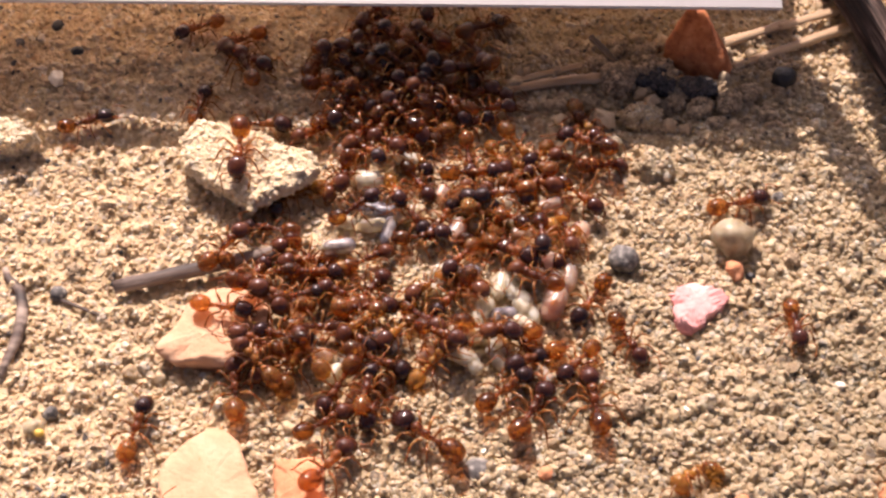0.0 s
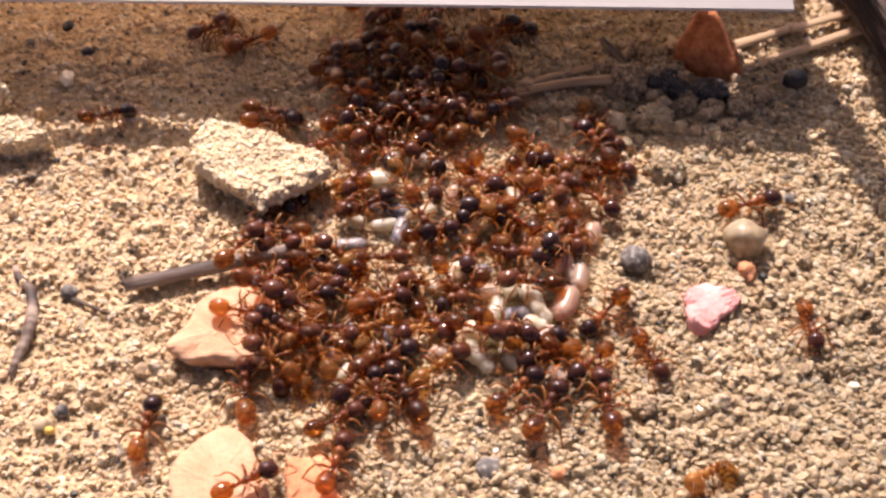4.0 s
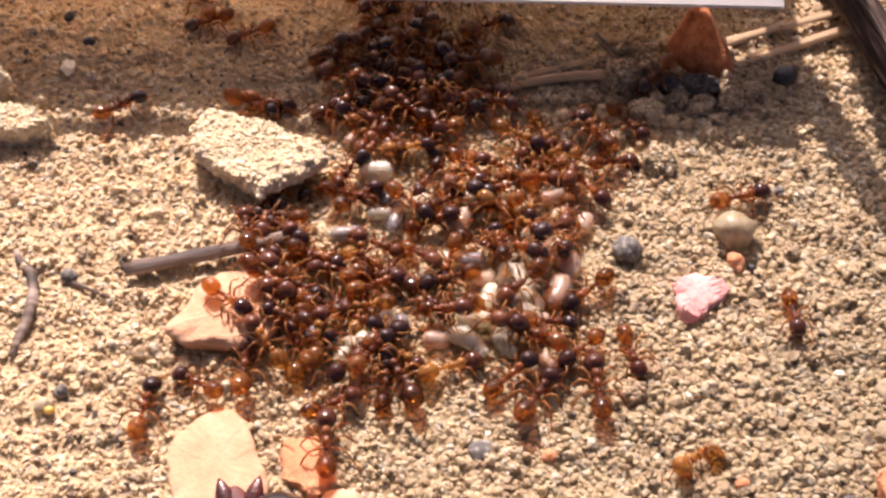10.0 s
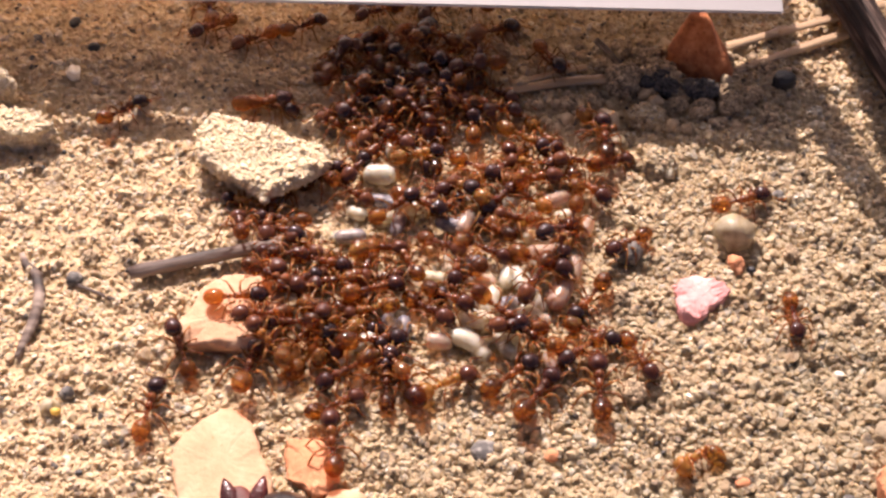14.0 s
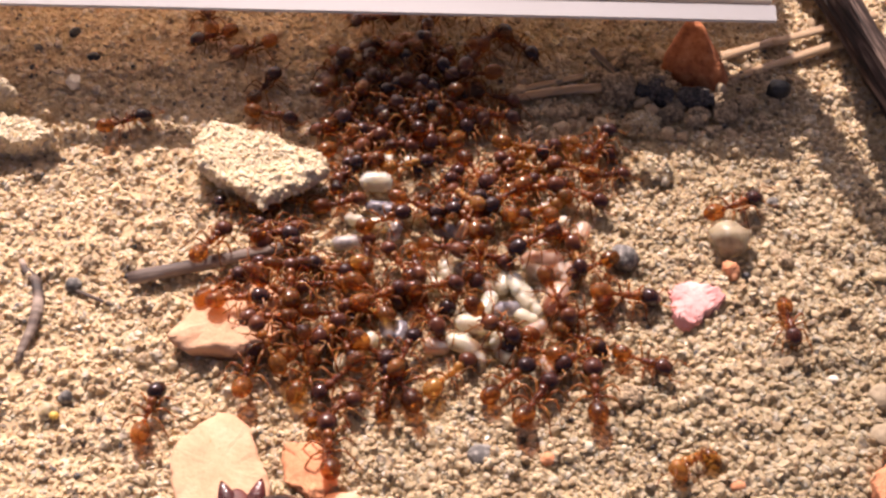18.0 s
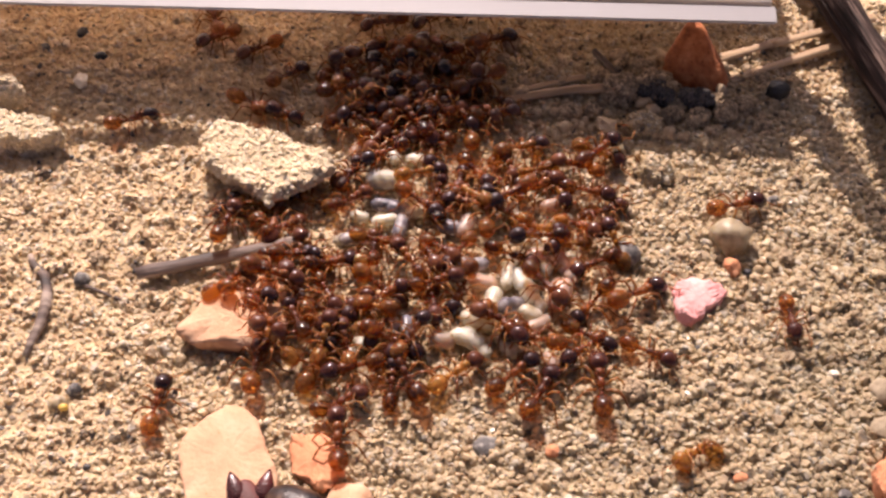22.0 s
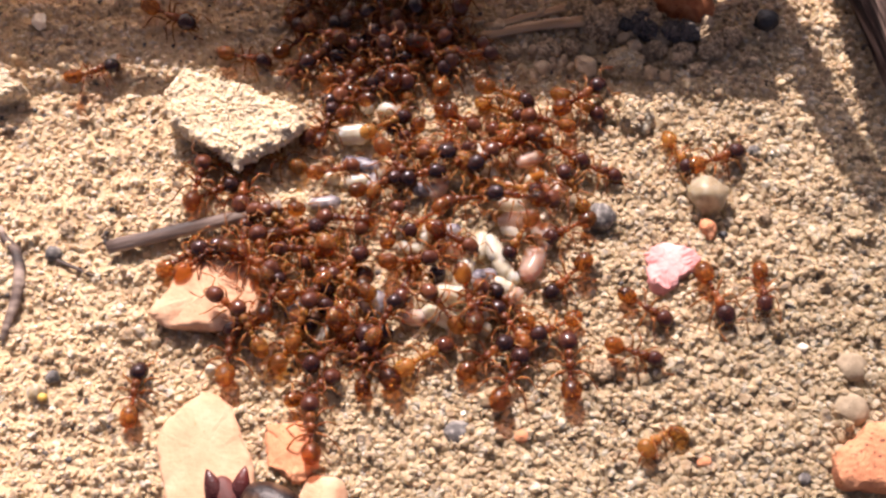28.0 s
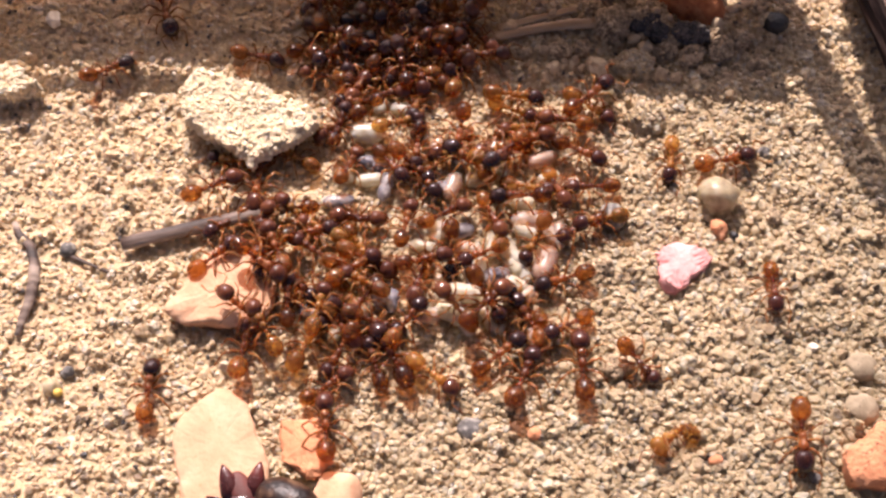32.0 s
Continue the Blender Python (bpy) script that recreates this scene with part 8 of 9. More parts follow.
    walk(ants[107], trail([(0, 3.00, -5.33, -12), (2.1, 3.31, -5.11, -11), (4.2, 3.15, -5.32, -18), (6.7, 2.90, -5.54, -22), (9.4, 2.98, -5.46, -18), (11.2, 2.86, -5.05, -27), (13.2, 3.10, -4.49, -36), (14.8, 2.92, -5.33, -18), (16.9, 2.70, -5.29, -31), (19.9, 3.22, -5.54, -29), (22, 3.57, -5.90, -49), (24.4, 2.69, -5.62, -77), (25.9, 2.81, -5.67, -66), (27.8, 3.11, -5.31, -75), (29.5, 3.12, -5.21, -49), (32, 3.12, -5.21, -49)], 0.8, 9, 3))
    walk(ants[108], trail([(0, 1.26, -1.55, -137), (2.9, 0.95, -1.35, -140), (5.1, 1.13, -1.99, -161), (7.4, 1.06, -1.99, -168), (9.6, 0.37, -1.52, -163), (11, 0.67, -1.58, -138), (13.1, 1.00, -1.54, -132), (15.1, 1.34, -1.58, -161), (17.9, 1.12, -1.85, -122), (19.8, 1.06, -1.79, -125), (22, 0.88, -2.00, -112), (24.8, 1.02, -1.81, -113), (26.7, 1.01, -1.25, -95), (28.7, 0.95, -1.13, -91), (32, 0.95, -1.13, -91)], 0.2, 6, -6))
    walk(ants[109], trail([(0, 6.95, 2.57, -89), (1.8, 7.49, 2.84, -92), (3.6, 7.39, 2.61, -114), (6.5, 7.04, 2.93, -139), (8.4, 7.30, 2.09, -150), (10.1, 7.53, 2.29, -131), (12.4, 7.17, 2.30, -143), (14.3, 7.70, 2.39, -135), (17, 6.97, 1.95, -142), (18.9, 6.33, 2.22, -148), (20.5, 6.65, 2.02, -172), (23.3, 6.60, 1.96, -174), (25.5, 6.82, 2.16, -174), (27.9, 7.01, 2.51, -185), (30, 6.52, 2.80, -182), (32, 6.52, 2.80, -182)], 0.7, 1, -7))
    walk(ants[110], trail([(0, 8.96, 3.88, -80), (1.3, 9.49, 3.90, -79), (2.8, 8.95, 4.13, -83), (5.6, 8.77, 4.24, -98), (8.1, 8.85, 4.48, -106), (10.9, 8.71, 4.85, -94), (13.1, 9.01, 4.58, -103), (14.7, 8.97, 4.31, -110), (17.3, 8.32, 4.19, -70), (19.9, 8.46, 3.64, -47), (21.8, 9.47, 4.13, -37), (24.7, 9.74, 4.27, -63), (26.6, 9.01, 4.09, -68), (28.9, 8.87, 4.00, -71), (32, 8.87, 4.00, -71)], 0.2, -7, -1))
    walk(ants[111], trail([(0, -0.77, 14.59, 89), (2, -0.62, 14.58, 99), (4.9, -0.51, 14.65, 89), (7.1, -0.68, 14.64, 74), (9.5, -0.48, 14.63, 73), (11.7, -0.61, 14.54, 89), (13.8, -1.00, 14.51, 99), (16.3, -1.04, 14.66, 104), (18.5, -0.95, 14.45, 100), (20.5, -0.89, 14.63, 115), (23.4, -0.99, 14.64, 99), (26.1, -0.50, 14.59, 122), (28.2, -0.60, 14.52, 140), (30.1, -0.71, 14.35, 136), (32, -0.71, 14.35, 136)], 0.0, 0, 9))
    walk(ants[112], trail([(0, 3.10, 18.06, -15), (2.5, 2.93, 18.24, -39), (5.5, 2.81, 18.07, -35), (7.1, 2.93, 18.09, -33), (10, 2.86, 18.13, -38), (12.3, 3.08, 17.89, -49), (14.6, 3.05, 18.04, -22), (16.3, 3.41, 18.04, -23), (19.3, 3.21, 18.17, -8), (22, 2.94, 18.15, -30), (24.8, 2.93, 18.06, -34), (27.6, 2.91, 17.99, -33), (29.3, 2.97, 18.03, -48), (32, 2.97, 18.03, -48)], 0.0, 0, -1))
    walk(ants[113], trail([(0, 0.28, 20.22, -7), (2.9, 0.31, 20.42, -21), (4.4, 0.17, 20.48, -36), (6.2, 0.35, 20.53, -60), (7.8, 0.24, 20.41, -63), (10.1, -0.16, 20.06, -59), (12.1, 0.35, 20.11, -68), (14.8, 0.45, 20.14, -68), (17.1, 0.43, 20.20, -57), (19.1, 0.33, 20.45, -73), (21.2, 0.38, 20.27, -53), (23.4, 0.40, 20.20, -66), (25.2, -0.05, 20.36, -43), (27.2, 0.19, 20.13, -44), (30.1, 0.21, 20.03, -35), (32, 0.21, 20.03, -35)], 0.0, 0, 5))
    walk(ants[114], trail([(0, -1.11, 22.77, 136), (1.2, -1.09, 22.75, 128), (2.6, -1.04, 22.79, 127), (4.8, -1.10, 22.83, 117), (7.6, -1.25, 22.68, 118), (10.3, -1.15, 22.85, 113), (12.8, -1.19, 22.84, 132), (15.2, -1.20, 22.70, 148), (17.1, -1.22, 22.61, 121), (18.7, -1.06, 22.80, 142), (21.7, -1.24, 22.93, 159), (23.1, -1.02, 22.92, 145), (24.8, -1.09, 23.05, 143), (26.7, -1.29, 23.06, 139), (29.5, -1.15, 22.97, 139), (32, -1.15, 22.97, 139)], 0.9, 0, 8))
    walk(ants[115], trail([(0, -1.46, 16.95, 99), (2.6, -1.47, 16.82, 87), (5.3, -1.59, 16.89, 81), (7.3, -1.53, 16.81, 51), (9.4, -1.38, 16.75, 45), (11.7, -1.33, 16.79, 62), (14.4, -1.10, 16.79, 76), (16.4, -0.99, 16.90, 91), (18, -1.11, 16.71, 104), (20.4, -1.39, 16.56, 113), (22.5, -1.44, 16.47, 137), (24.3, -1.59, 16.82, 144), (27.1, -1.69, 16.99, 157), (28.8, -1.39, 17.13, 141), (30.6, -1.12, 17.12, 154), (32, -1.12, 17.12, 154)], 0.9, 0, 4))
    walk(ants[116], trail([(0, -3.23, 14.49, 128), (2.4, -3.29, 14.47, 135), (4, -3.26, 14.64, 136), (6.1, -3.50, 14.38, 117), (8.7, -3.11, 14.41, 139), (11.3, -3.48, 14.53, 138), (12.9, -3.01, 14.65, 131), (15.2, -3.00, 14.58, 133), (17.5, -3.32, 14.58, 128), (19, -3.33, 14.70, 110), (21.1, -3.27, 14.41, 128), (24.1, -3.22, 14.44, 115), (25.6, -3.10, 14.46, 125), (28.2, -3.00, 14.52, 103), (32, -3.00, 14.52, 103)], 0.9, 0, 2))
    walk(ants[117], trail([(0, 0.54, 21.67, 46), (2.7, 0.59, 21.69, 47), (4.9, 0.58, 21.62, 50), (7.4, 0.36, 21.53, 48), (10.3, 0.26, 21.78, 40), (13.1, 0.34, 21.77, 48), (15.2, 0.51, 21.55, 75), (18.2, 0.55, 21.73, 46), (21.1, 0.61, 21.81, 58), (23.3, 0.60, 21.60, 68), (24.9, 0.72, 21.33, 97), (26.9, 0.32, 21.41, 97), (28.4, 0.33, 21.51, 99), (30.8, 0.29, 21.67, 109), (32, 0.29, 21.67, 109)], 0.0, 0, 4))
    walk(ants[118], trail([(0, -1.97, 20.57, 121), (2.8, -1.96, 20.79, 126), (5.7, -1.91, 20.76, 126), (7.9, -2.08, 20.61, 138), (9.9, -2.22, 20.72, 137), (11.9, -2.04, 20.86, 134), (13.8, -2.02, 20.90, 108), (15.8, -2.08, 20.57, 96), (17.4, -2.17, 20.57, 101), (19.7, -1.94, 20.28, 87), (21.2, -1.80, 20.37, 91), (23.3, -1.81, 20.45, 108), (25.9, -1.92, 20.45, 100), (28.7, -1.76, 20.61, 136), (30.2, -1.86, 20.48, 159), (32, -1.86, 20.48, 159)], 0.0, 0, -10))
    walk(ants[119], trail([(0, -8.10, 20.11, 149), (2.7, -8.21, 20.00, 160), (5.7, -8.10, 20.01, 171), (8.6, -8.15, 20.18, 181), (11.4, -8.33, 20.30, 156), (13.5, -8.17, 20.22, 152), (16.2, -7.86, 20.09, 139), (19, -7.88, 20.06, 148), (20.5, -8.24, 20.33, 135), (22, -8.26, 20.21, 142), (24, -8.04, 20.29, 132), (26.7, -7.87, 19.94, 148), (29, -8.04, 19.89, 131), (30.7, -7.89, 20.27, 134), (32, -7.89, 20.27, 134)], 0.0, 0, -5))
    walk(ants[120], trail([(0, -6.10, 13.83, -124), (2.1, -6.25, 13.84, -105), (3.8, -6.22, 14.12, -129), (5.8, -6.24, 13.87, -110), (8.5, -6.07, 13.75, -100), (11, -5.96, 13.67, -100), (12.5, -6.11, 13.66, -107), (14.3, -5.95, 13.82, -123), (15.8, -6.08, 13.69, -125), (18.1, -6.07, 13.90, -117), (20.8, -6.02, 13.99, -114), (22.5, -5.87, 13.54, -113), (24.7, -5.74, 13.64, -110), (27.6, -6.13, 13.45, -111), (30.4, -6.03, 13.71, -117), (32, -6.03, 13.71, -117)], 0.4, 0, -12))
    walk(ants[121], trail([(0, -8.81, 14.88, 55), (1.3, -8.88, 15.06, 53), (2.7, -8.97, 15.06, 59), (5.7, -8.89, 14.99, 42), (8.7, -8.75, 14.80, 28), (11.3, -8.76, 14.92, 15), (13.6, -8.68, 15.20, 24), (15.8, -8.66, 15.26, 43), (18.4, -8.80, 15.14, 53), (21.2, -8.45, 15.15, 34), (24.1, -8.54, 15.38, 18), (26.9, -8.74, 15.05, 20), (29.5, -8.83, 15.13, 0), (31, -8.86, 15.24, -34), (32, -8.86, 15.24, -34)], 0.0, 0, -8))
    walk(ants[122], trail([(0, -1.73, 14.90, -88), (2.8, -1.69, 14.66, -102), (5.8, -1.45, 14.72, -115), (7.5, -1.64, 14.74, -85), (9.5, -1.63, 14.83, -72), (11, -1.43, 14.83, -74), (13.5, -1.62, 14.86, -96), (16, -1.47, 14.88, -91), (18, -1.47, 14.73, -90), (19.6, -1.75, 14.80, -92), (21.8, -1.89, 14.93, -86), (24.5, -1.83, 14.88, -69), (26.8, -1.68, 15.15, -57), (28.8, -1.99, 15.14, -94), (30.5, -1.59, 14.85, -81), (32, -1.59, 14.85, -81)], 0.4, 0, 2))
    walk(ants[123], trail([(0, -3.71, 17.66, -96), (2.4, -3.57, 17.68, -113), (4.1, -3.60, 17.75, -123), (5.5, -3.68, 17.90, -155), (8.4, -3.76, 18.01, -176), (10.3, -3.79, 18.04, -181), (13.3, -3.45, 17.92, -179), (14.9, -3.59, 17.76, -202), (17.7, -3.69, 17.58, -215), (20.6, -3.60, 17.09, -221), (23.4, -3.72, 17.40, -196), (24.9, -3.63, 17.67, -190), (27.4, -3.58, 17.74, -170), (29.2, -3.72, 17.41, -187), (32, -3.72, 17.41, -187)], 0.0, 0, -10))
    walk(ants[124], trail([(0, -7.80, 17.29, 119), (1.3, -7.79, 17.55, 127), (3.9, -7.79, 17.61, 121), (5.7, -7.96, 17.49, 101), (7.2, -7.74, 17.29, 84), (8.9, -7.80, 17.26, 84), (10.6, -7.76, 17.34, 100), (12.4, -7.65, 17.36, 90), (14.6, -7.67, 17.06, 81), (17, -7.82, 17.24, 70), (19.9, -7.67, 17.08, 82), (21.8, -7.57, 17.32, 72), (24.8, -7.60, 17.35, 65), (27.7, -7.94, 17.13, 78), (30.7, -8.02, 17.30, 79), (32, -8.02, 17.30, 79)], 0.4, 0, 8))
    walk(ants[125], trail([(0, 1.57, 14.40, 20), (2.3, 1.65, 14.62, 44), (5, 1.48, 14.63, 37), (7.5, 1.56, 14.48, 37), (10.3, 1.35, 14.64, 50), (12.6, 1.50, 14.32, 63), (14.2, 1.63, 14.50, 93), (15.8, 1.50, 14.34, 74), (18.7, 1.39, 14.48, 54), (21.5, 1.56, 14.31, 80), (23.2, 1.68, 14.43, 92), (25.2, 1.45, 14.38, 81), (26.9, 1.65, 14.65, 70), (28.6, 1.59, 14.19, 70), (32, 1.59, 14.19, 70)], 0.0, 0, -3))
    walk(ants[126], trail([(0, 1.91, 17.38, 28), (2, 1.83, 17.48, 19), (4, 2.10, 17.37, 1), (5.7, 2.00, 17.51, 15), (8.4, 1.80, 17.48, 11), (10.4, 1.88, 17.56, -7), (12.8, 2.06, 17.56, -36), (14.9, 2.11, 17.16, -76), (16.9, 2.08, 17.35, -66), (19, 2.13, 17.33, -77), (20.6, 2.23, 17.25, -48), (22.6, 2.07, 17.22, -54), (24.6, 1.78, 17.39, -57), (27.2, 1.98, 17.19, -98), (29.5, 2.18, 17.47, -87), (32, 2.18, 17.47, -87)], 0.0, 0, 4))
    walk(ants[127], trail([(0, -9.65, 20.50, 47), (1.3, -9.66, 20.48, 40), (3.8, -9.76, 20.62, 35), (5.8, -9.70, 20.43, 38), (8.3, -9.54, 20.71, 41), (10.6, -9.68, 20.68, 33), (12.5, -9.64, 20.52, 34), (13.9, -9.60, 20.50, 41), (16.1, -9.64, 20.45, 36), (19, -9.72, 20.11, 74), (21, -9.88, 20.66, 53), (23.7, -9.75, 20.50, 50), (26.6, -9.84, 20.51, 47), (28.6, -9.58, 20.34, 47), (30.2, -9.43, 20.34, 59), (32, -9.43, 20.34, 59)], 0.4, 0, -7))
    walk(ants[128], trail([(0, -6.63, 20.42, 82), (1.3, -6.33, 20.52, 70), (3.3, -6.61, 20.38, 91), (6.1, -6.52, 20.01, 104), (8.6, -6.22, 19.83, 86), (11.3, -6.22, 19.78, 101), (13.1, -6.71, 20.18, 95), (16, -6.86, 20.30, 89), (17.9, -6.54, 20.46, 100), (19.7, -6.51, 20.34, 134), (21.3, -6.51, 20.07, 109), (22.7, -6.53, 20.24, 104), (24.5, -6.35, 20.40, 85), (27.3, -6.51, 20.45, 92), (29.7, -6.72, 20.28, 117), (32, -6.72, 20.28, 117)], 0.0, 0, -5))
    walk(ants[129], trail([(0, 2.29, 21.91, -66), (1.1, 2.45, 21.82, -60), (3.1, 2.44, 21.93, -54), (6, 2.31, 22.01, -78), (8.8, 2.25, 21.97, -70), (11.1, 2.27, 21.78, -73), (13.6, 2.11, 21.88, -84), (15.8, 2.14, 21.89, -105), (18.1, 2.10, 21.94, -115), (19.6, 2.02, 21.90, -112), (22.5, 2.19, 22.04, -89), (24.2, 2.34, 21.90, -73), (26.1, 2.17, 21.83, -86), (27.9, 2.24, 22.00, -80), (29.6, 2.34, 21.86, -84), (32, 2.34, 21.86, -84)], 0.9, 0, 7))
    walk(ants[130], trail([(0, -7.33, 14.56, 124), (2, -7.25, 14.78, 103), (3.6, -7.11, 14.39, 111), (5.4, -7.37, 14.53, 128), (7.7, -7.38, 14.31, 133), (9.8, -7.45, 14.29, 156), (11.7, -7.23, 14.20, 156), (13.8, -7.20, 14.19, 158), (16.8, -7.17, 14.34, 142), (18.6, -7.23, 14.33, 162), (21.2, -7.33, 14.56, 158), (23.3, -7.22, 14.73, 140), (25.5, -7.06, 14.91, 130), (27.6, -7.19, 14.72, 116), (30.6, -7.26, 14.69, 99), (32, -7.26, 14.69, 99)], 0.4, 0, -3))
    walk(ants[131], trail([(0, -9.34, 21.54, -42), (3, -9.47, 21.66, -68), (4.8, -9.70, 21.74, -88), (7.3, -9.70, 21.62, -74), (10, -9.54, 21.44, -100), (11.5, -9.72, 21.55, -102), (13.7, -9.42, 21.81, -95), (15.3, -9.37, 21.86, -73), (18, -9.30, 21.76, -62), (20.8, -9.38, 21.48, -88), (22.9, -9.25, 21.51, -81), (24.8, -9.39, 21.40, -107), (27.4, -9.56, 21.27, -111), (30.1, -9.58, 21.34, -132), (32, -9.58, 21.34, -132)], 0.0, 0, 2))
    walk(ants[132], trail([(0, -2.59, 17.90, 45), (1.1, -2.67, 17.38, 38), (2.9, -2.68, 17.64, 44), (5.5, -2.82, 17.79, 35), (7, -2.61, 18.04, 37), (9.3, -2.48, 17.97, 4), (11, -2.75, 17.87, -17), (13.3, -2.46, 17.89, -8), (15.3, -2.68, 18.11, -48), (17.3, -2.61, 17.85, -51), (19.7, -2.49, 17.70, -68), (22, -2.78, 17.70, -91), (24.2, -2.79, 17.63, -95), (26.3, -2.57, 17.84, -94), (28.2, -2.59, 17.84, -99), (29.9, -2.94, 17.84, -91), (32, -2.94, 17.84, -91)], 0.9, 0, 4))
    walk(ants[133], trail([(0, -2.37, 22.93, 134), (1.5, -2.29, 22.97, 112), (3.1, -2.58, 23.14, 139), (5.1, -2.71, 23.11, 140), (7.1, -2.63, 23.17, 140), (9.2, -2.46, 23.38, 137), (12, -2.52, 23.12, 148), (13.9, -2.64, 22.89, 130), (16.1, -2.42, 22.74, 103), (17.7, -2.48, 22.84, 112), (19.2, -2.64, 22.94, 99), (21.9, -2.50, 23.02, 105), (24.9, -2.29, 23.03, 90), (27.6, -2.19, 23.08, 76), (29.3, -2.33, 22.91, 61), (30.8, -2.43, 23.15, 92), (32, -2.43, 23.15, 92)], 0.0, 0, -12))
    walk(ants[134], trail([(0, -0.07, 18.38, -68), (2.4, -0.14, 18.57, -70), (5.3, -0.18, 18.48, -77), (7.1, -0.11, 18.41, -67), (9.7, -0.12, 18.65, -77), (12.6, -0.05, 18.60, -46), (15, 0.08, 18.78, -71), (16.7, 0.01, 18.70, -71), (19.1, 0.09, 18.72, -69), (21.2, 0.16, 18.67, -75), (22.7, 0.25, 18.70, -88), (25, 0.22, 18.49, -107), (27.8, 0.19, 18.30, -99), (29.7, 0.18, 18.39, -81), (32, 0.18, 18.39, -81)], 0.0, 0, -3))
    walk(ants[135], trail([(0, -0.77, 17.82, -168), (2.2, -0.76, 17.80, -182), (4.9, -0.90, 17.63, -167), (6.7, -0.90, 17.50, -164), (8.6, -0.78, 17.68, -172), (10.8, -0.80, 17.58, -183), (13.6, -0.73, 17.56, -177), (16.5, -0.84, 17.62, -194), (18, -0.88, 17.74, -191), (20.3, -0.90, 17.99, -193), (23.2, -0.85, 17.86, -171), (25.8, -0.84, 18.05, -192), (28, -0.61, 17.95, -175), (29.6, -0.72, 18.06, -214), (32, -0.72, 18.06, -214)], 0.9, 0, 11))
    walk(ants[136], trail([(0, -2.73, 19.97, 170), (2.1, -2.62, 20.12, 158), (4.2, -2.66, 20.15, 166), (6.4, -2.89, 19.91, 176), (9.4, -2.96, 19.86, 184), (10.8, -2.69, 19.98, 204), (13.3, -2.77, 20.11, 205), (16, -2.78, 20.21, 222), (18.1, -2.76, 20.07, 218), (19.7, -2.89, 20.22, 220), (22, -3.05, 20.30, 206), (23.7, -2.82, 19.96, 186), (25.3, -2.84, 19.99, 194), (27.4, -2.90, 20.07, 178), (28.8, -2.86, 20.07, 202), (32, -2.86, 20.07, 202)], 0.0, 0, 1))
    walk(ants[137], trail([(0, -2.06, 14.08, -123), (2.9, -2.24, 14.21, -100), (4.4, -2.01, 13.95, -114), (6.1, -2.14, 13.98, -86), (7.9, -1.98, 14.07, -75), (10.4, -2.05, 13.99, -95), (13, -2.00, 14.07, -120), (14.7, -1.90, 14.03, -132), (16.4, -2.26, 14.16, -140), (19.1, -1.99, 14.15, -140), (20.8, -2.03, 14.27, -157), (23.3, -2.09, 14.32, -149), (25, -2.22, 14.16, -149), (27.7, -2.30, 14.27, -153), (30.3, -1.98, 14.06, -170), (32, -1.98, 14.06, -170)], 0.0, 0, 3))
    walk(ants[138], trail([(0, -7.83, 16.07, -111), (1.3, -7.52, 16.22, -112), (3.3, -7.67, 16.01, -112), (5.5, -7.80, 16.09, -115), (7.5, -7.87, 16.08, -123), (10.1, -8.00, 16.28, -108), (12.9, -7.81, 16.22, -114), (15.2, -7.79, 16.25, -117), (17.9, -7.73, 16.49, -113), (20.7, -7.70, 16.41, -131), (22.8, -7.73, 16.48, -133), (25, -7.90, 16.39, -151), (27.8, -7.83, 16.00, -143), (30.4, -7.83, 16.03, -149), (32, -7.83, 16.03, -149)], 0.9, 0, -5))
    walk(ants[139], trail([(0, -4.15, 22.38, 120), (1.8, -4.08, 22.38, 100), (3.7, -4.05, 22.30, 80), (5.2, -4.21, 22.05, 75), (7, -4.34, 22.17, 53), (8.6, -4.33, 22.15, 49), (10.7, -4.31, 22.17, 39), (12.6, -4.25, 22.24, 30), (14.9, -3.97, 22.50, 30), (16.4, -4.12, 22.69, 38), (18.1, -3.85, 22.86, 45), (20.8, -3.82, 22.75, 42), (23.2, -3.81, 22.52, 53), (25.8, -4.12, 22.72, 62), (27.3, -4.16, 22.52, 69), (28.8, -4.20, 22.52, 62), (30.5, -4.15, 22.76, 79), (32, -4.15, 22.76, 79)], 0.9, 0, 0))
    walk(ants[140], trail([(0, -5.67, 22.69, -93), (2.9, -5.67, 22.53, -68), (5.2, -5.85, 22.51, -61), (7.6, -5.76, 22.61, -87), (10.4, -5.73, 22.59, -69), (12, -5.63, 22.63, -59), (13.5, -5.50, 22.53, -51), (15.6, -5.58, 22.65, -49), (17.3, -5.35, 22.75, -36), (19.5, -5.47, 22.73, -40), (22.3, -5.69, 22.74, -52), (24.7, -5.76, 22.70, -38), (26.7, -5.81, 22.35, -11), (29.1, -5.80, 22.58, -19), (32, -5.80, 22.58, -19)], 0.4, 0, 1))
    walk(ants[141], trail([(0, -5.56, 18.22, -125), (2.1, -5.56, 18.33, -131), (4.2, -5.74, 18.72, -133), (5.8, -5.52, 18.46, -138), (8.3, -5.65, 18.55, -121), (11.2, -5.74, 18.27, -114), (13, -5.40, 18.27, -123), (14.6, -5.46, 18.45, -120), (17.4, -5.41, 18.56, -108), (18.8, -5.29, 18.48, -103), (20.7, -5.48, 18.36, -105), (23.5, -5.42, 18.39, -106), (26.2, -5.52, 18.05, -116), (28, -5.28, 18.04, -129), (29.6, -5.48, 18.06, -128), (32, -5.48, 18.06, -128)], 0.0, 0, 1))
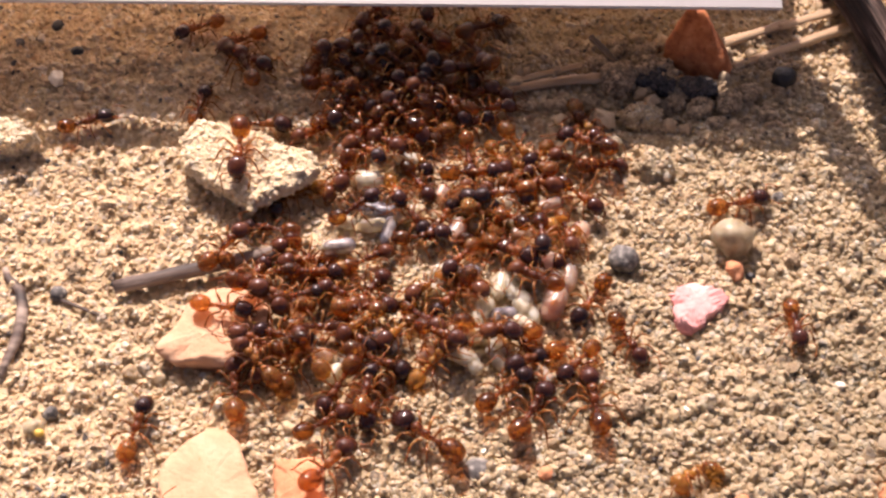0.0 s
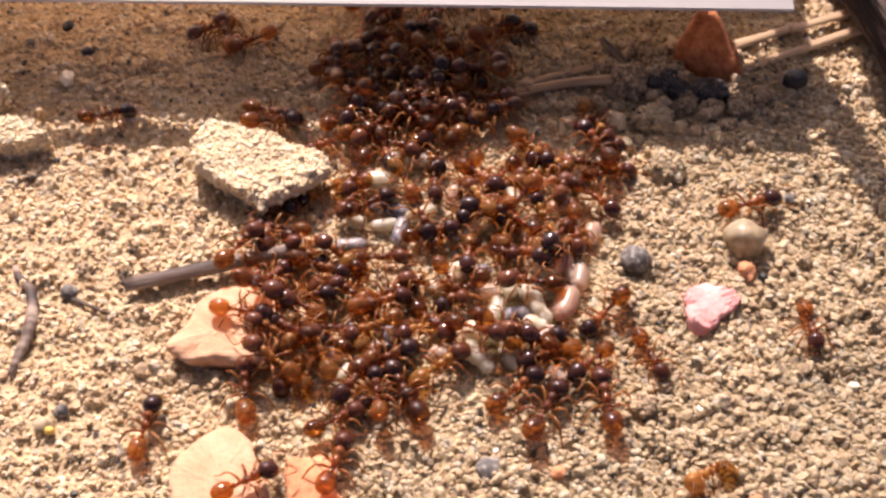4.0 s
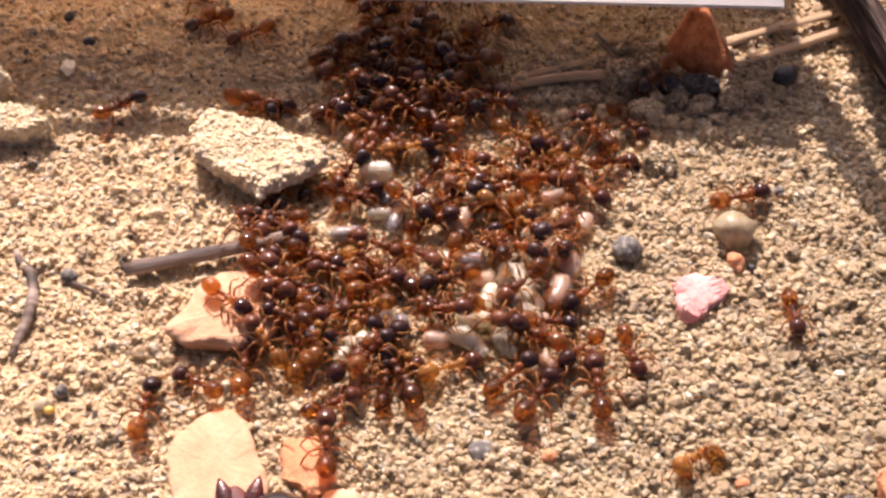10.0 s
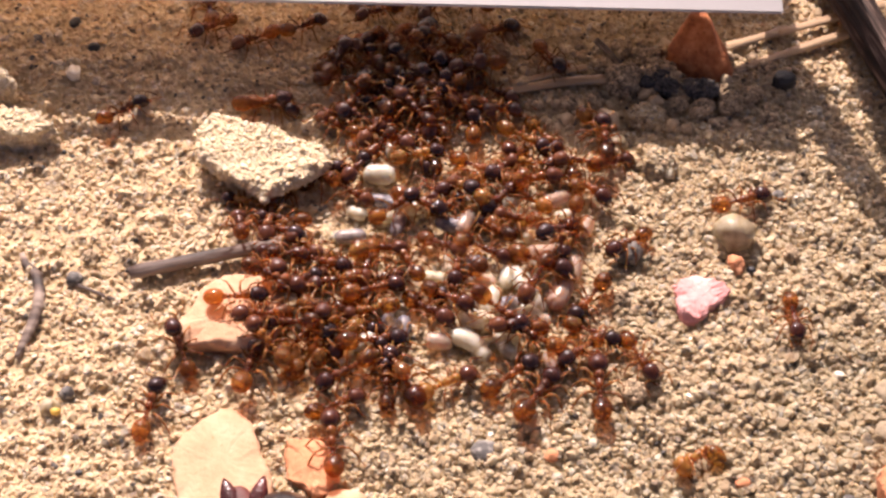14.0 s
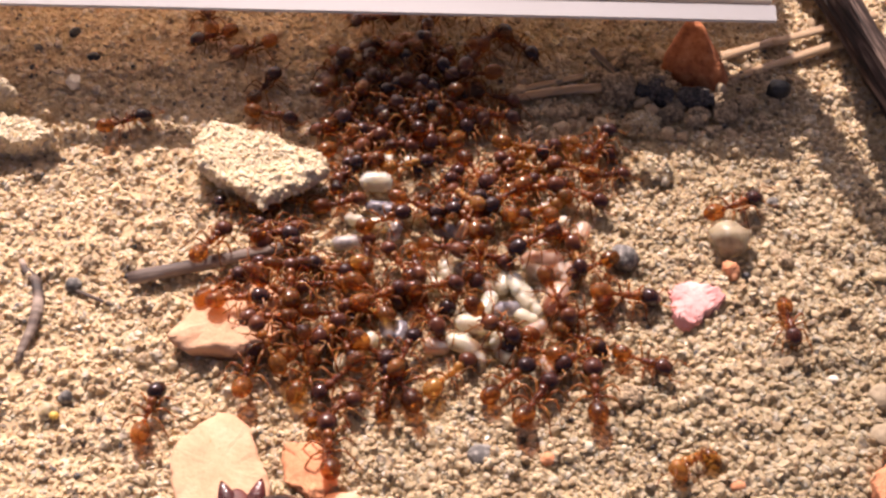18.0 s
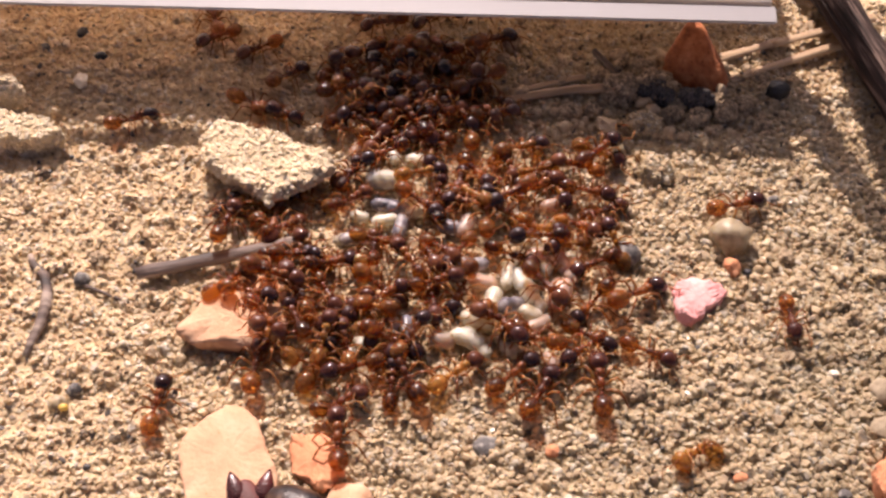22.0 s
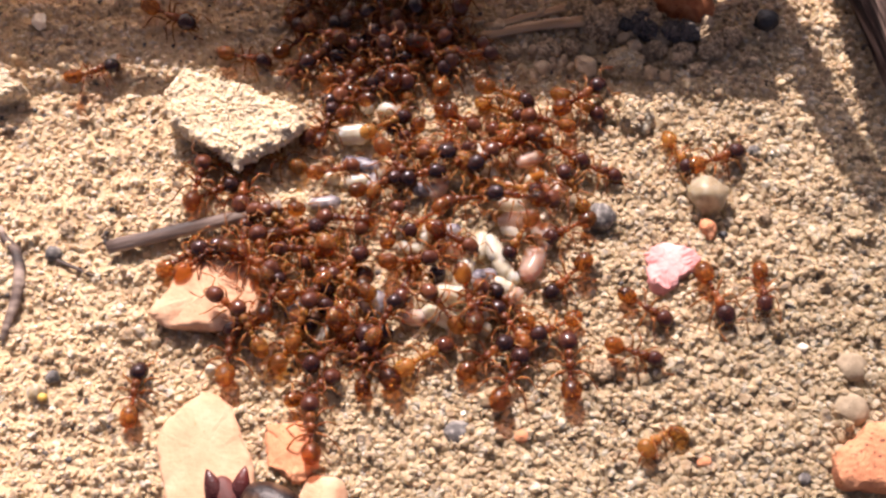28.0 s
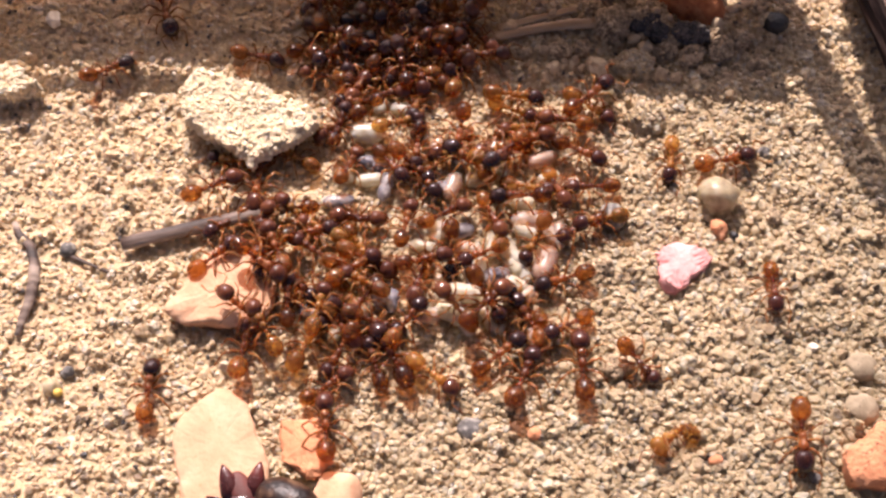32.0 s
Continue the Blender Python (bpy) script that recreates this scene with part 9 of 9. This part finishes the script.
    walk(ants[142], trail([(0, -4.08, 15.80, -11), (2.9, -4.20, 15.81, -20), (5.5, -4.26, 15.84, 3), (7, -4.22, 15.74, -19), (9.5, -3.94, 15.66, -17), (12, -3.86, 15.48, -29), (13.8, -4.17, 15.66, -22), (16.4, -4.12, 15.77, -31), (18.3, -3.91, 15.83, -50), (20.9, -3.91, 15.57, -57), (23.4, -3.81, 15.68, -78), (25.5, -4.06, 15.74, -64), (27.4, -4.01, 15.73, -65), (29, -4.24, 15.81, -70), (32, -4.24, 15.81, -70)], 0.0, 0, 7))
    walk(ants[143], trail([(0, -4.33, 14.79, -124), (2.5, -4.33, 14.86, -144), (4.5, -4.33, 15.01, -141), (7.4, -4.43, 14.84, -149), (10.3, -4.44, 14.89, -153), (13, -4.22, 14.95, -141), (15.9, -4.51, 14.74, -136), (17.8, -4.54, 15.10, -125), (20.8, -4.62, 14.98, -112), (22.3, -4.53, 15.22, -130), (25, -4.49, 15.10, -137), (27.4, -4.35, 14.91, -154), (28.9, -4.29, 14.95, -144), (32, -4.29, 14.95, -144)], 0.0, 0, -5))
    walk(ants[144], trail([(0, 3.13, 15.60, 10), (2.1, 3.07, 15.50, 9), (3.8, 3.08, 15.40, 25), (6.4, 2.93, 15.69, 23), (8.3, 3.27, 15.96, 13), (10.3, 3.02, 15.75, -14), (12.4, 3.28, 15.64, -11), (14.4, 3.10, 15.59, -11), (16.5, 3.35, 15.56, -15), (19, 3.02, 15.65, 2), (20.8, 2.91, 15.65, 17), (23.8, 3.22, 15.53, 2), (26.7, 3.16, 15.65, -3), (28.8, 3.12, 15.85, 5), (32, 3.12, 15.85, 5)], 0.4, 0, -7))
    walk(ants[145], trail([(0, -1.64, 22.05, -164), (1.4, -1.57, 22.27, -160), (4.3, -1.53, 21.91, -187), (6.8, -1.50, 21.97, -168), (8.8, -1.57, 21.85, -197), (10.6, -1.51, 22.02, -202), (12.1, -1.50, 22.35, -228), (14.2, -1.54, 22.44, -230), (16.1, -1.35, 22.12, -255), (18.2, -1.32, 22.27, -258), (20.2, -1.63, 22.11, -274), (21.7, -1.55, 21.99, -297), (23.3, -1.73, 22.06, -261), (25, -1.52, 22.14, -270), (27.5, -1.75, 22.03, -269), (29.9, -1.88, 22.10, -264), (32, -1.88, 22.10, -264)], 0.0, 0, -3))
    walk(ants[146], trail([(0, 0.32, 16.45, -55), (2.3, 0.40, 16.28, -56), (4.2, 0.20, 16.40, -53), (6, 0.54, 16.32, -52), (8.5, 0.55, 16.48, -52), (10.9, 0.70, 16.67, -46), (12.6, 0.48, 16.65, -36), (14.1, 0.59, 16.45, -62), (16.7, 0.31, 16.35, -69), (19, 0.40, 16.30, -56), (20.7, 0.35, 16.25, -53), (23.6, 0.32, 16.46, -60), (26.1, 0.21, 16.33, -56), (28.4, -0.00, 16.29, -53), (30.9, 0.02, 16.50, -69), (32, 0.02, 16.50, -69)], 0.4, 0, -4))
    walk(ants[147], trail([(0, -4.36, 16.94, -144), (2.3, -4.44, 16.84, -137), (5.3, -4.40, 16.76, -147), (7.9, -4.49, 16.81, -130), (9.7, -4.53, 16.82, -111), (11.6, -4.37, 16.87, -114), (13.1, -4.35, 16.89, -123), (14.6, -4.47, 16.55, -134), (16.5, -4.09, 16.49, -138), (18.6, -4.19, 16.80, -149), (21.6, -4.28, 16.91, -152), (23.5, -4.22, 17.17, -149), (26.2, -4.24, 17.00, -143), (28.6, -4.42, 17.11, -168), (30.4, -4.48, 16.95, -162), (32, -4.48, 16.95, -162)], 0.4, 0, -4))
    walk(ants[148], trail([(0, -2.44, 16.90, 129), (2.7, -2.69, 16.94, 110), (5.4, -2.69, 16.75, 103), (8.4, -2.50, 16.77, 99), (11.2, -2.36, 16.94, 100), (13.4, -2.40, 17.11, 94), (15.9, -2.47, 16.77, 86), (18.1, -2.60, 16.87, 80), (19.6, -2.56, 16.78, 89), (22.3, -2.65, 16.95, 117), (24.5, -2.58, 16.85, 124), (26.6, -2.41, 17.09, 144), (29, -2.37, 16.89, 174), (30.6, -2.33, 16.81, 201), (32, -2.33, 16.81, 201)], 0.9, 0, -1))
    walk(ants[149], trail([(0, 2.31, 19.64, -177), (2.7, 2.34, 19.58, -178), (5.4, 2.11, 19.49, -193), (7.6, 2.15, 19.79, -185), (10.5, 1.95, 19.81, -182), (12.3, 2.17, 19.89, -177), (13.8, 2.18, 19.73, -174), (16.1, 1.83, 19.56, -178), (17.8, 2.10, 19.65, -178), (19.7, 2.21, 19.86, -161), (21.9, 2.33, 19.31, -151), (23.8, 2.20, 19.80, -134), (26.1, 2.20, 19.46, -127), (28.7, 2.03, 19.34, -113), (31, 2.35, 19.42, -119), (32, 2.35, 19.42, -119)], 0.9, 0, -11))
    walk(ants[150], trail([(0, -3.80, 23.59, -3), (2, -4.08, 23.40, 16), (4.7, -4.23, 23.53, 52), (6.5, -3.95, 23.40, 50), (9, -3.89, 23.48, 53), (10.7, -3.84, 23.64, 42), (12.3, -3.91, 23.64, 27), (14.5, -3.77, 23.91, 37), (16.7, -3.84, 23.71, 17), (18.8, -3.99, 23.46, 35), (21.2, -3.95, 23.33, 15), (22.9, -3.67, 23.56, 14), (25.9, -3.86, 23.51, 39), (28.6, -3.80, 23.53, 46), (30.6, -4.05, 23.97, 41), (32, -4.05, 23.97, 41)], 0.0, 0, -7))
    walk(ants[151], trail([(0, -4.92, 19.36, 129), (1.3, -5.13, 19.35, 113), (3.4, -4.79, 19.38, 123), (5, -4.70, 19.55, 116), (7.3, -4.68, 19.39, 119), (9.6, -5.03, 19.37, 137), (12.1, -4.76, 19.55, 153), (13.9, -4.87, 19.54, 143), (16, -4.64, 19.52, 147), (18.2, -4.85, 19.56, 163), (19.8, -4.86, 19.46, 149), (22.4, -5.03, 19.42, 167), (25.3, -4.74, 19.44, 177), (26.8, -4.91, 19.24, 171), (29.4, -4.87, 19.41, 171), (30.9, -4.90, 19.34, 154), (32, -4.90, 19.34, 154)], 0.0, 0, -6))
    walk(ants[152], trail([(0, -2.35, 21.37, -50), (1.5, -2.44, 21.07, -73), (3.4, -2.43, 21.06, -59), (5.1, -2.49, 21.07, -42), (7.2, -2.36, 21.34, -29), (8.8, -2.35, 21.25, -41), (11.1, -2.37, 21.37, -28), (12.7, -2.54, 21.44, -38), (14.8, -2.35, 21.39, -56), (17.8, -2.15, 21.60, -43), (20.2, -2.35, 21.42, -76), (22.2, -2.23, 21.75, -51), (25.2, -2.01, 21.50, -53), (27.7, -2.14, 21.51, -58), (29.8, -2.36, 21.59, -72), (32, -2.36, 21.59, -72)], 0.9, 0, -10))
    walk(ants[153], trail([(0, 1.11, 18.13, -147), (1.5, 0.96, 17.94, -148), (4.3, 1.17, 17.82, -129), (6.5, 0.95, 17.96, -125), (8.9, 0.87, 18.13, -126), (10.7, 1.06, 18.23, -124), (13.7, 1.12, 18.25, -123), (15.7, 1.02, 17.94, -136), (17.8, 1.05, 18.19, -146), (19.8, 1.09, 18.15, -155), (22.3, 1.00, 18.15, -152), (24.2, 0.90, 18.34, -135), (26, 0.79, 18.36, -130), (28.6, 1.00, 18.20, -126), (32, 1.00, 18.20, -126)], 0.0, 0, -0))
    walk(ants[154], trail([(0, -9.26, 17.34, -7), (1.4, -8.96, 17.13, -12), (3.8, -9.06, 17.21, -51), (5.8, -9.22, 17.36, -10), (8.3, -9.03, 17.60, 1), (10.6, -8.94, 17.32, -16), (12.5, -9.12, 17.47, -7), (14.3, -9.26, 17.60, 2), (16.3, -9.26, 17.34, 5), (18.5, -9.32, 17.22, 4), (20.4, -9.32, 17.11, 12), (21.8, -9.18, 17.37, 11), (24.7, -9.33, 17.48, 5), (26.1, -9.21, 17.36, -3), (28.2, -8.92, 17.35, -19), (30.9, -9.08, 17.53, -14), (32, -9.08, 17.53, -14)], 0.9, 0, -12))
    walk(ants[155], trail([(0, -5.28, 20.93, 156), (1.5, -5.50, 21.01, 146), (3.8, -5.20, 21.06, 142), (5.8, -5.39, 20.92, 138), (7.8, -5.26, 20.76, 141), (9.6, -5.26, 20.69, 122), (11.7, -5.31, 20.60, 114), (13.9, -5.44, 20.74, 96), (16.8, -5.40, 21.07, 100), (18.2, -5.44, 21.15, 139), (20, -5.36, 21.02, 136), (21.7, -5.28, 20.95, 147), (24.2, -5.49, 20.81, 139), (26.9, -5.32, 20.81, 148), (29.7, -5.37, 20.94, 154), (32, -5.37, 20.94, 154)], 0.0, 0, 7))
    walk(ants[156], trail([(0, -6.55, 18.82, -178), (2.4, -6.54, 19.08, -171), (5, -6.60, 18.92, -153), (6.6, -6.24, 18.99, -126), (8.2, -6.42, 18.88, -129), (9.9, -6.48, 18.74, -130), (11.5, -6.52, 18.61, -132), (13.6, -6.46, 18.91, -114), (15.2, -6.74, 18.85, -121), (17.1, -6.66, 19.01, -136), (18.9, -6.38, 18.86, -131), (21, -6.59, 19.03, -103), (23.2, -6.50, 18.88, -99), (25.2, -6.33, 18.81, -89), (27.2, -6.37, 18.84, -97), (29.8, -6.66, 18.88, -85), (32, -6.66, 18.88, -85)], 0.0, 0, -10))
    walk(ants[157], trail([(0, -3.70, 19.91, 147), (1.5, -3.68, 19.80, 135), (3.2, -3.67, 19.94, 127), (5.3, -3.83, 19.94, 133), (7, -3.89, 19.88, 131), (8.9, -4.12, 19.93, 139), (11.4, -4.15, 19.66, 132), (13.7, -3.80, 19.77, 132), (15.2, -3.87, 19.91, 93), (17.6, -3.65, 19.89, 90), (19.5, -3.76, 19.82, 108), (21.7, -3.70, 19.99, 87), (24.3, -3.70, 19.59, 107), (26.1, -3.53, 19.76, 104), (27.9, -3.64, 19.68, 103), (29.9, -3.80, 19.82, 136), (32, -3.80, 19.82, 136)], 0.9, 0, -4))
    walk(ants[158], trail([(0, -9.40, 19.56, 100), (2.3, -9.29, 19.36, 94), (4.8, -9.38, 19.56, 93), (6.9, -9.52, 19.61, 88), (8.8, -9.45, 19.59, 85), (10.5, -9.39, 19.64, 75), (12.3, -9.52, 19.75, 81), (15, -9.45, 19.63, 65), (17.5, -9.27, 19.53, 73), (19.6, -9.45, 19.57, 77), (21.3, -9.55, 19.19, 100), (23.1, -9.71, 19.32, 99), (24.6, -9.71, 19.35, 96), (26.4, -9.49, 19.63, 75), (28.5, -9.45, 19.63, 104), (31, -9.51, 19.59, 93), (32, -9.51, 19.59, 93)], 0.9, 0, -9))
    walk(ants[159], trail([(0, 2.61, 24.67, 31), (1.4, 2.75, 24.89, 19), (4.3, 2.90, 24.76, 31), (6, 2.68, 24.83, 41), (8.8, 2.42, 24.51, 24), (11.8, 3.00, 24.43, 29), (13.8, 2.96, 24.43, 25), (15.3, 3.20, 24.52, -4), (18.1, 2.91, 24.65, 37), (20.5, 2.79, 24.78, 20), (22.4, 2.84, 24.53, 24), (24.1, 2.55, 24.18, 19), (25.7, 2.43, 24.24, 25), (27.9, 2.62, 24.31, 42), (29.5, 2.59, 24.58, 38), (32, 2.59, 24.58, 38)], 0.0, 0, -7))
    walk(ants[160], trail([(0, -1.63, 27.79, -84), (2, -1.43, 27.77, -103), (4.6, -1.39, 27.62, -97), (6.2, -1.46, 27.93, -100), (8.4, -2.19, 27.72, -125), (11.1, -2.07, 27.49, -95), (14.1, -1.88, 27.76, -109), (16.5, -1.40, 27.61, -106), (19.2, -1.61, 27.55, -114), (21.4, -1.98, 27.52, -130), (22.9, -1.92, 27.69, -130), (25.3, -1.88, 27.76, -102), (27, -1.66, 27.97, -97), (28.9, -1.51, 27.97, -92), (30.6, -1.99, 27.63, -75), (32, -1.99, 27.63, -75)], 0.4, 0, 12))
    walk(ants[161], trail([(0, -5.71, 26.29, -127), (1.6, -5.42, 26.52, -128), (3.6, -5.56, 26.45, -140), (5.5, -5.54, 26.13, -156), (7.9, -5.55, 26.19, -163), (9.6, -5.66, 26.36, -158), (11.5, -5.76, 26.47, -158), (14.2, -6.13, 26.06, -165), (16.7, -6.46, 26.33, -170), (19.6, -6.10, 26.32, -166), (21.4, -5.88, 26.01, -159), (23.1, -5.99, 26.16, -178), (25.3, -5.82, 26.10, -161), (27.8, -5.76, 26.04, -177), (29.7, -5.55, 26.44, -205), (32, -5.55, 26.44, -205)], 0.9, 0, 12))
    walk(ants[162], trail([(0, 1.94, 27.77, 168), (2.7, 2.00, 27.33, 155), (5, 1.80, 27.70, 159), (7, 1.37, 27.32, 180), (9.6, 1.70, 27.62, 166), (11.3, 1.42, 27.88, 158), (12.9, 1.63, 27.32, 144), (15.7, 1.77, 27.69, 154), (17.4, 1.88, 27.53, 174), (19.1, 1.66, 27.75, 184), (21.9, 2.21, 27.95, 193), (24, 2.13, 28.04, 189), (26.4, 2.18, 27.93, 193), (28.6, 2.00, 27.82, 180), (30.3, 1.57, 27.80, 212), (32, 1.57, 27.80, 212)], 0.9, 0, 0))
    walk(ants[163], trail([(0, -3.99, 28.19, -150), (1.3, -3.97, 28.09, -163), (3.2, -4.03, 27.98, -182), (6.2, -3.72, 27.87, -177), (7.9, -4.00, 28.08, -171), (9.6, -4.22, 28.68, -160), (11.5, -3.85, 28.56, -177), (13.3, -3.70, 28.51, -189), (15.1, -4.05, 28.37, -171), (17.2, -3.97, 28.49, -166), (19.6, -3.51, 28.66, -154), (22.6, -3.94, 28.56, -137), (24.2, -3.60, 28.48, -143), (26, -3.94, 28.26, -132), (27.8, -3.86, 28.02, -133), (29.2, -3.61, 28.06, -130), (32, -3.61, 28.06, -130)], 0.9, 0, 1))
    walk(ants[164], trail([(0, -7.52, 28.64, 43), (1.4, -7.72, 28.63, 40), (2.8, -7.43, 28.24, 37), (4.4, -7.78, 28.57, 36), (6.9, -7.97, 28.95, 24), (9.4, -7.62, 28.66, 43), (11.2, -7.63, 28.78, 22), (13.7, -7.74, 28.73, 8), (16.1, -7.60, 28.72, 12), (18.4, -7.63, 28.83, 4), (20.4, -7.74, 28.71, 15), (22.5, -7.63, 28.68, 16), (25.4, -7.72, 28.69, 34), (27.2, -7.41, 28.67, 37), (29.7, -7.54, 28.68, 47), (32, -7.54, 28.68, 47)], 0.0, 0, -7))
    for i, ant in enumerate(ants):
        feel(ant, i)


motions()
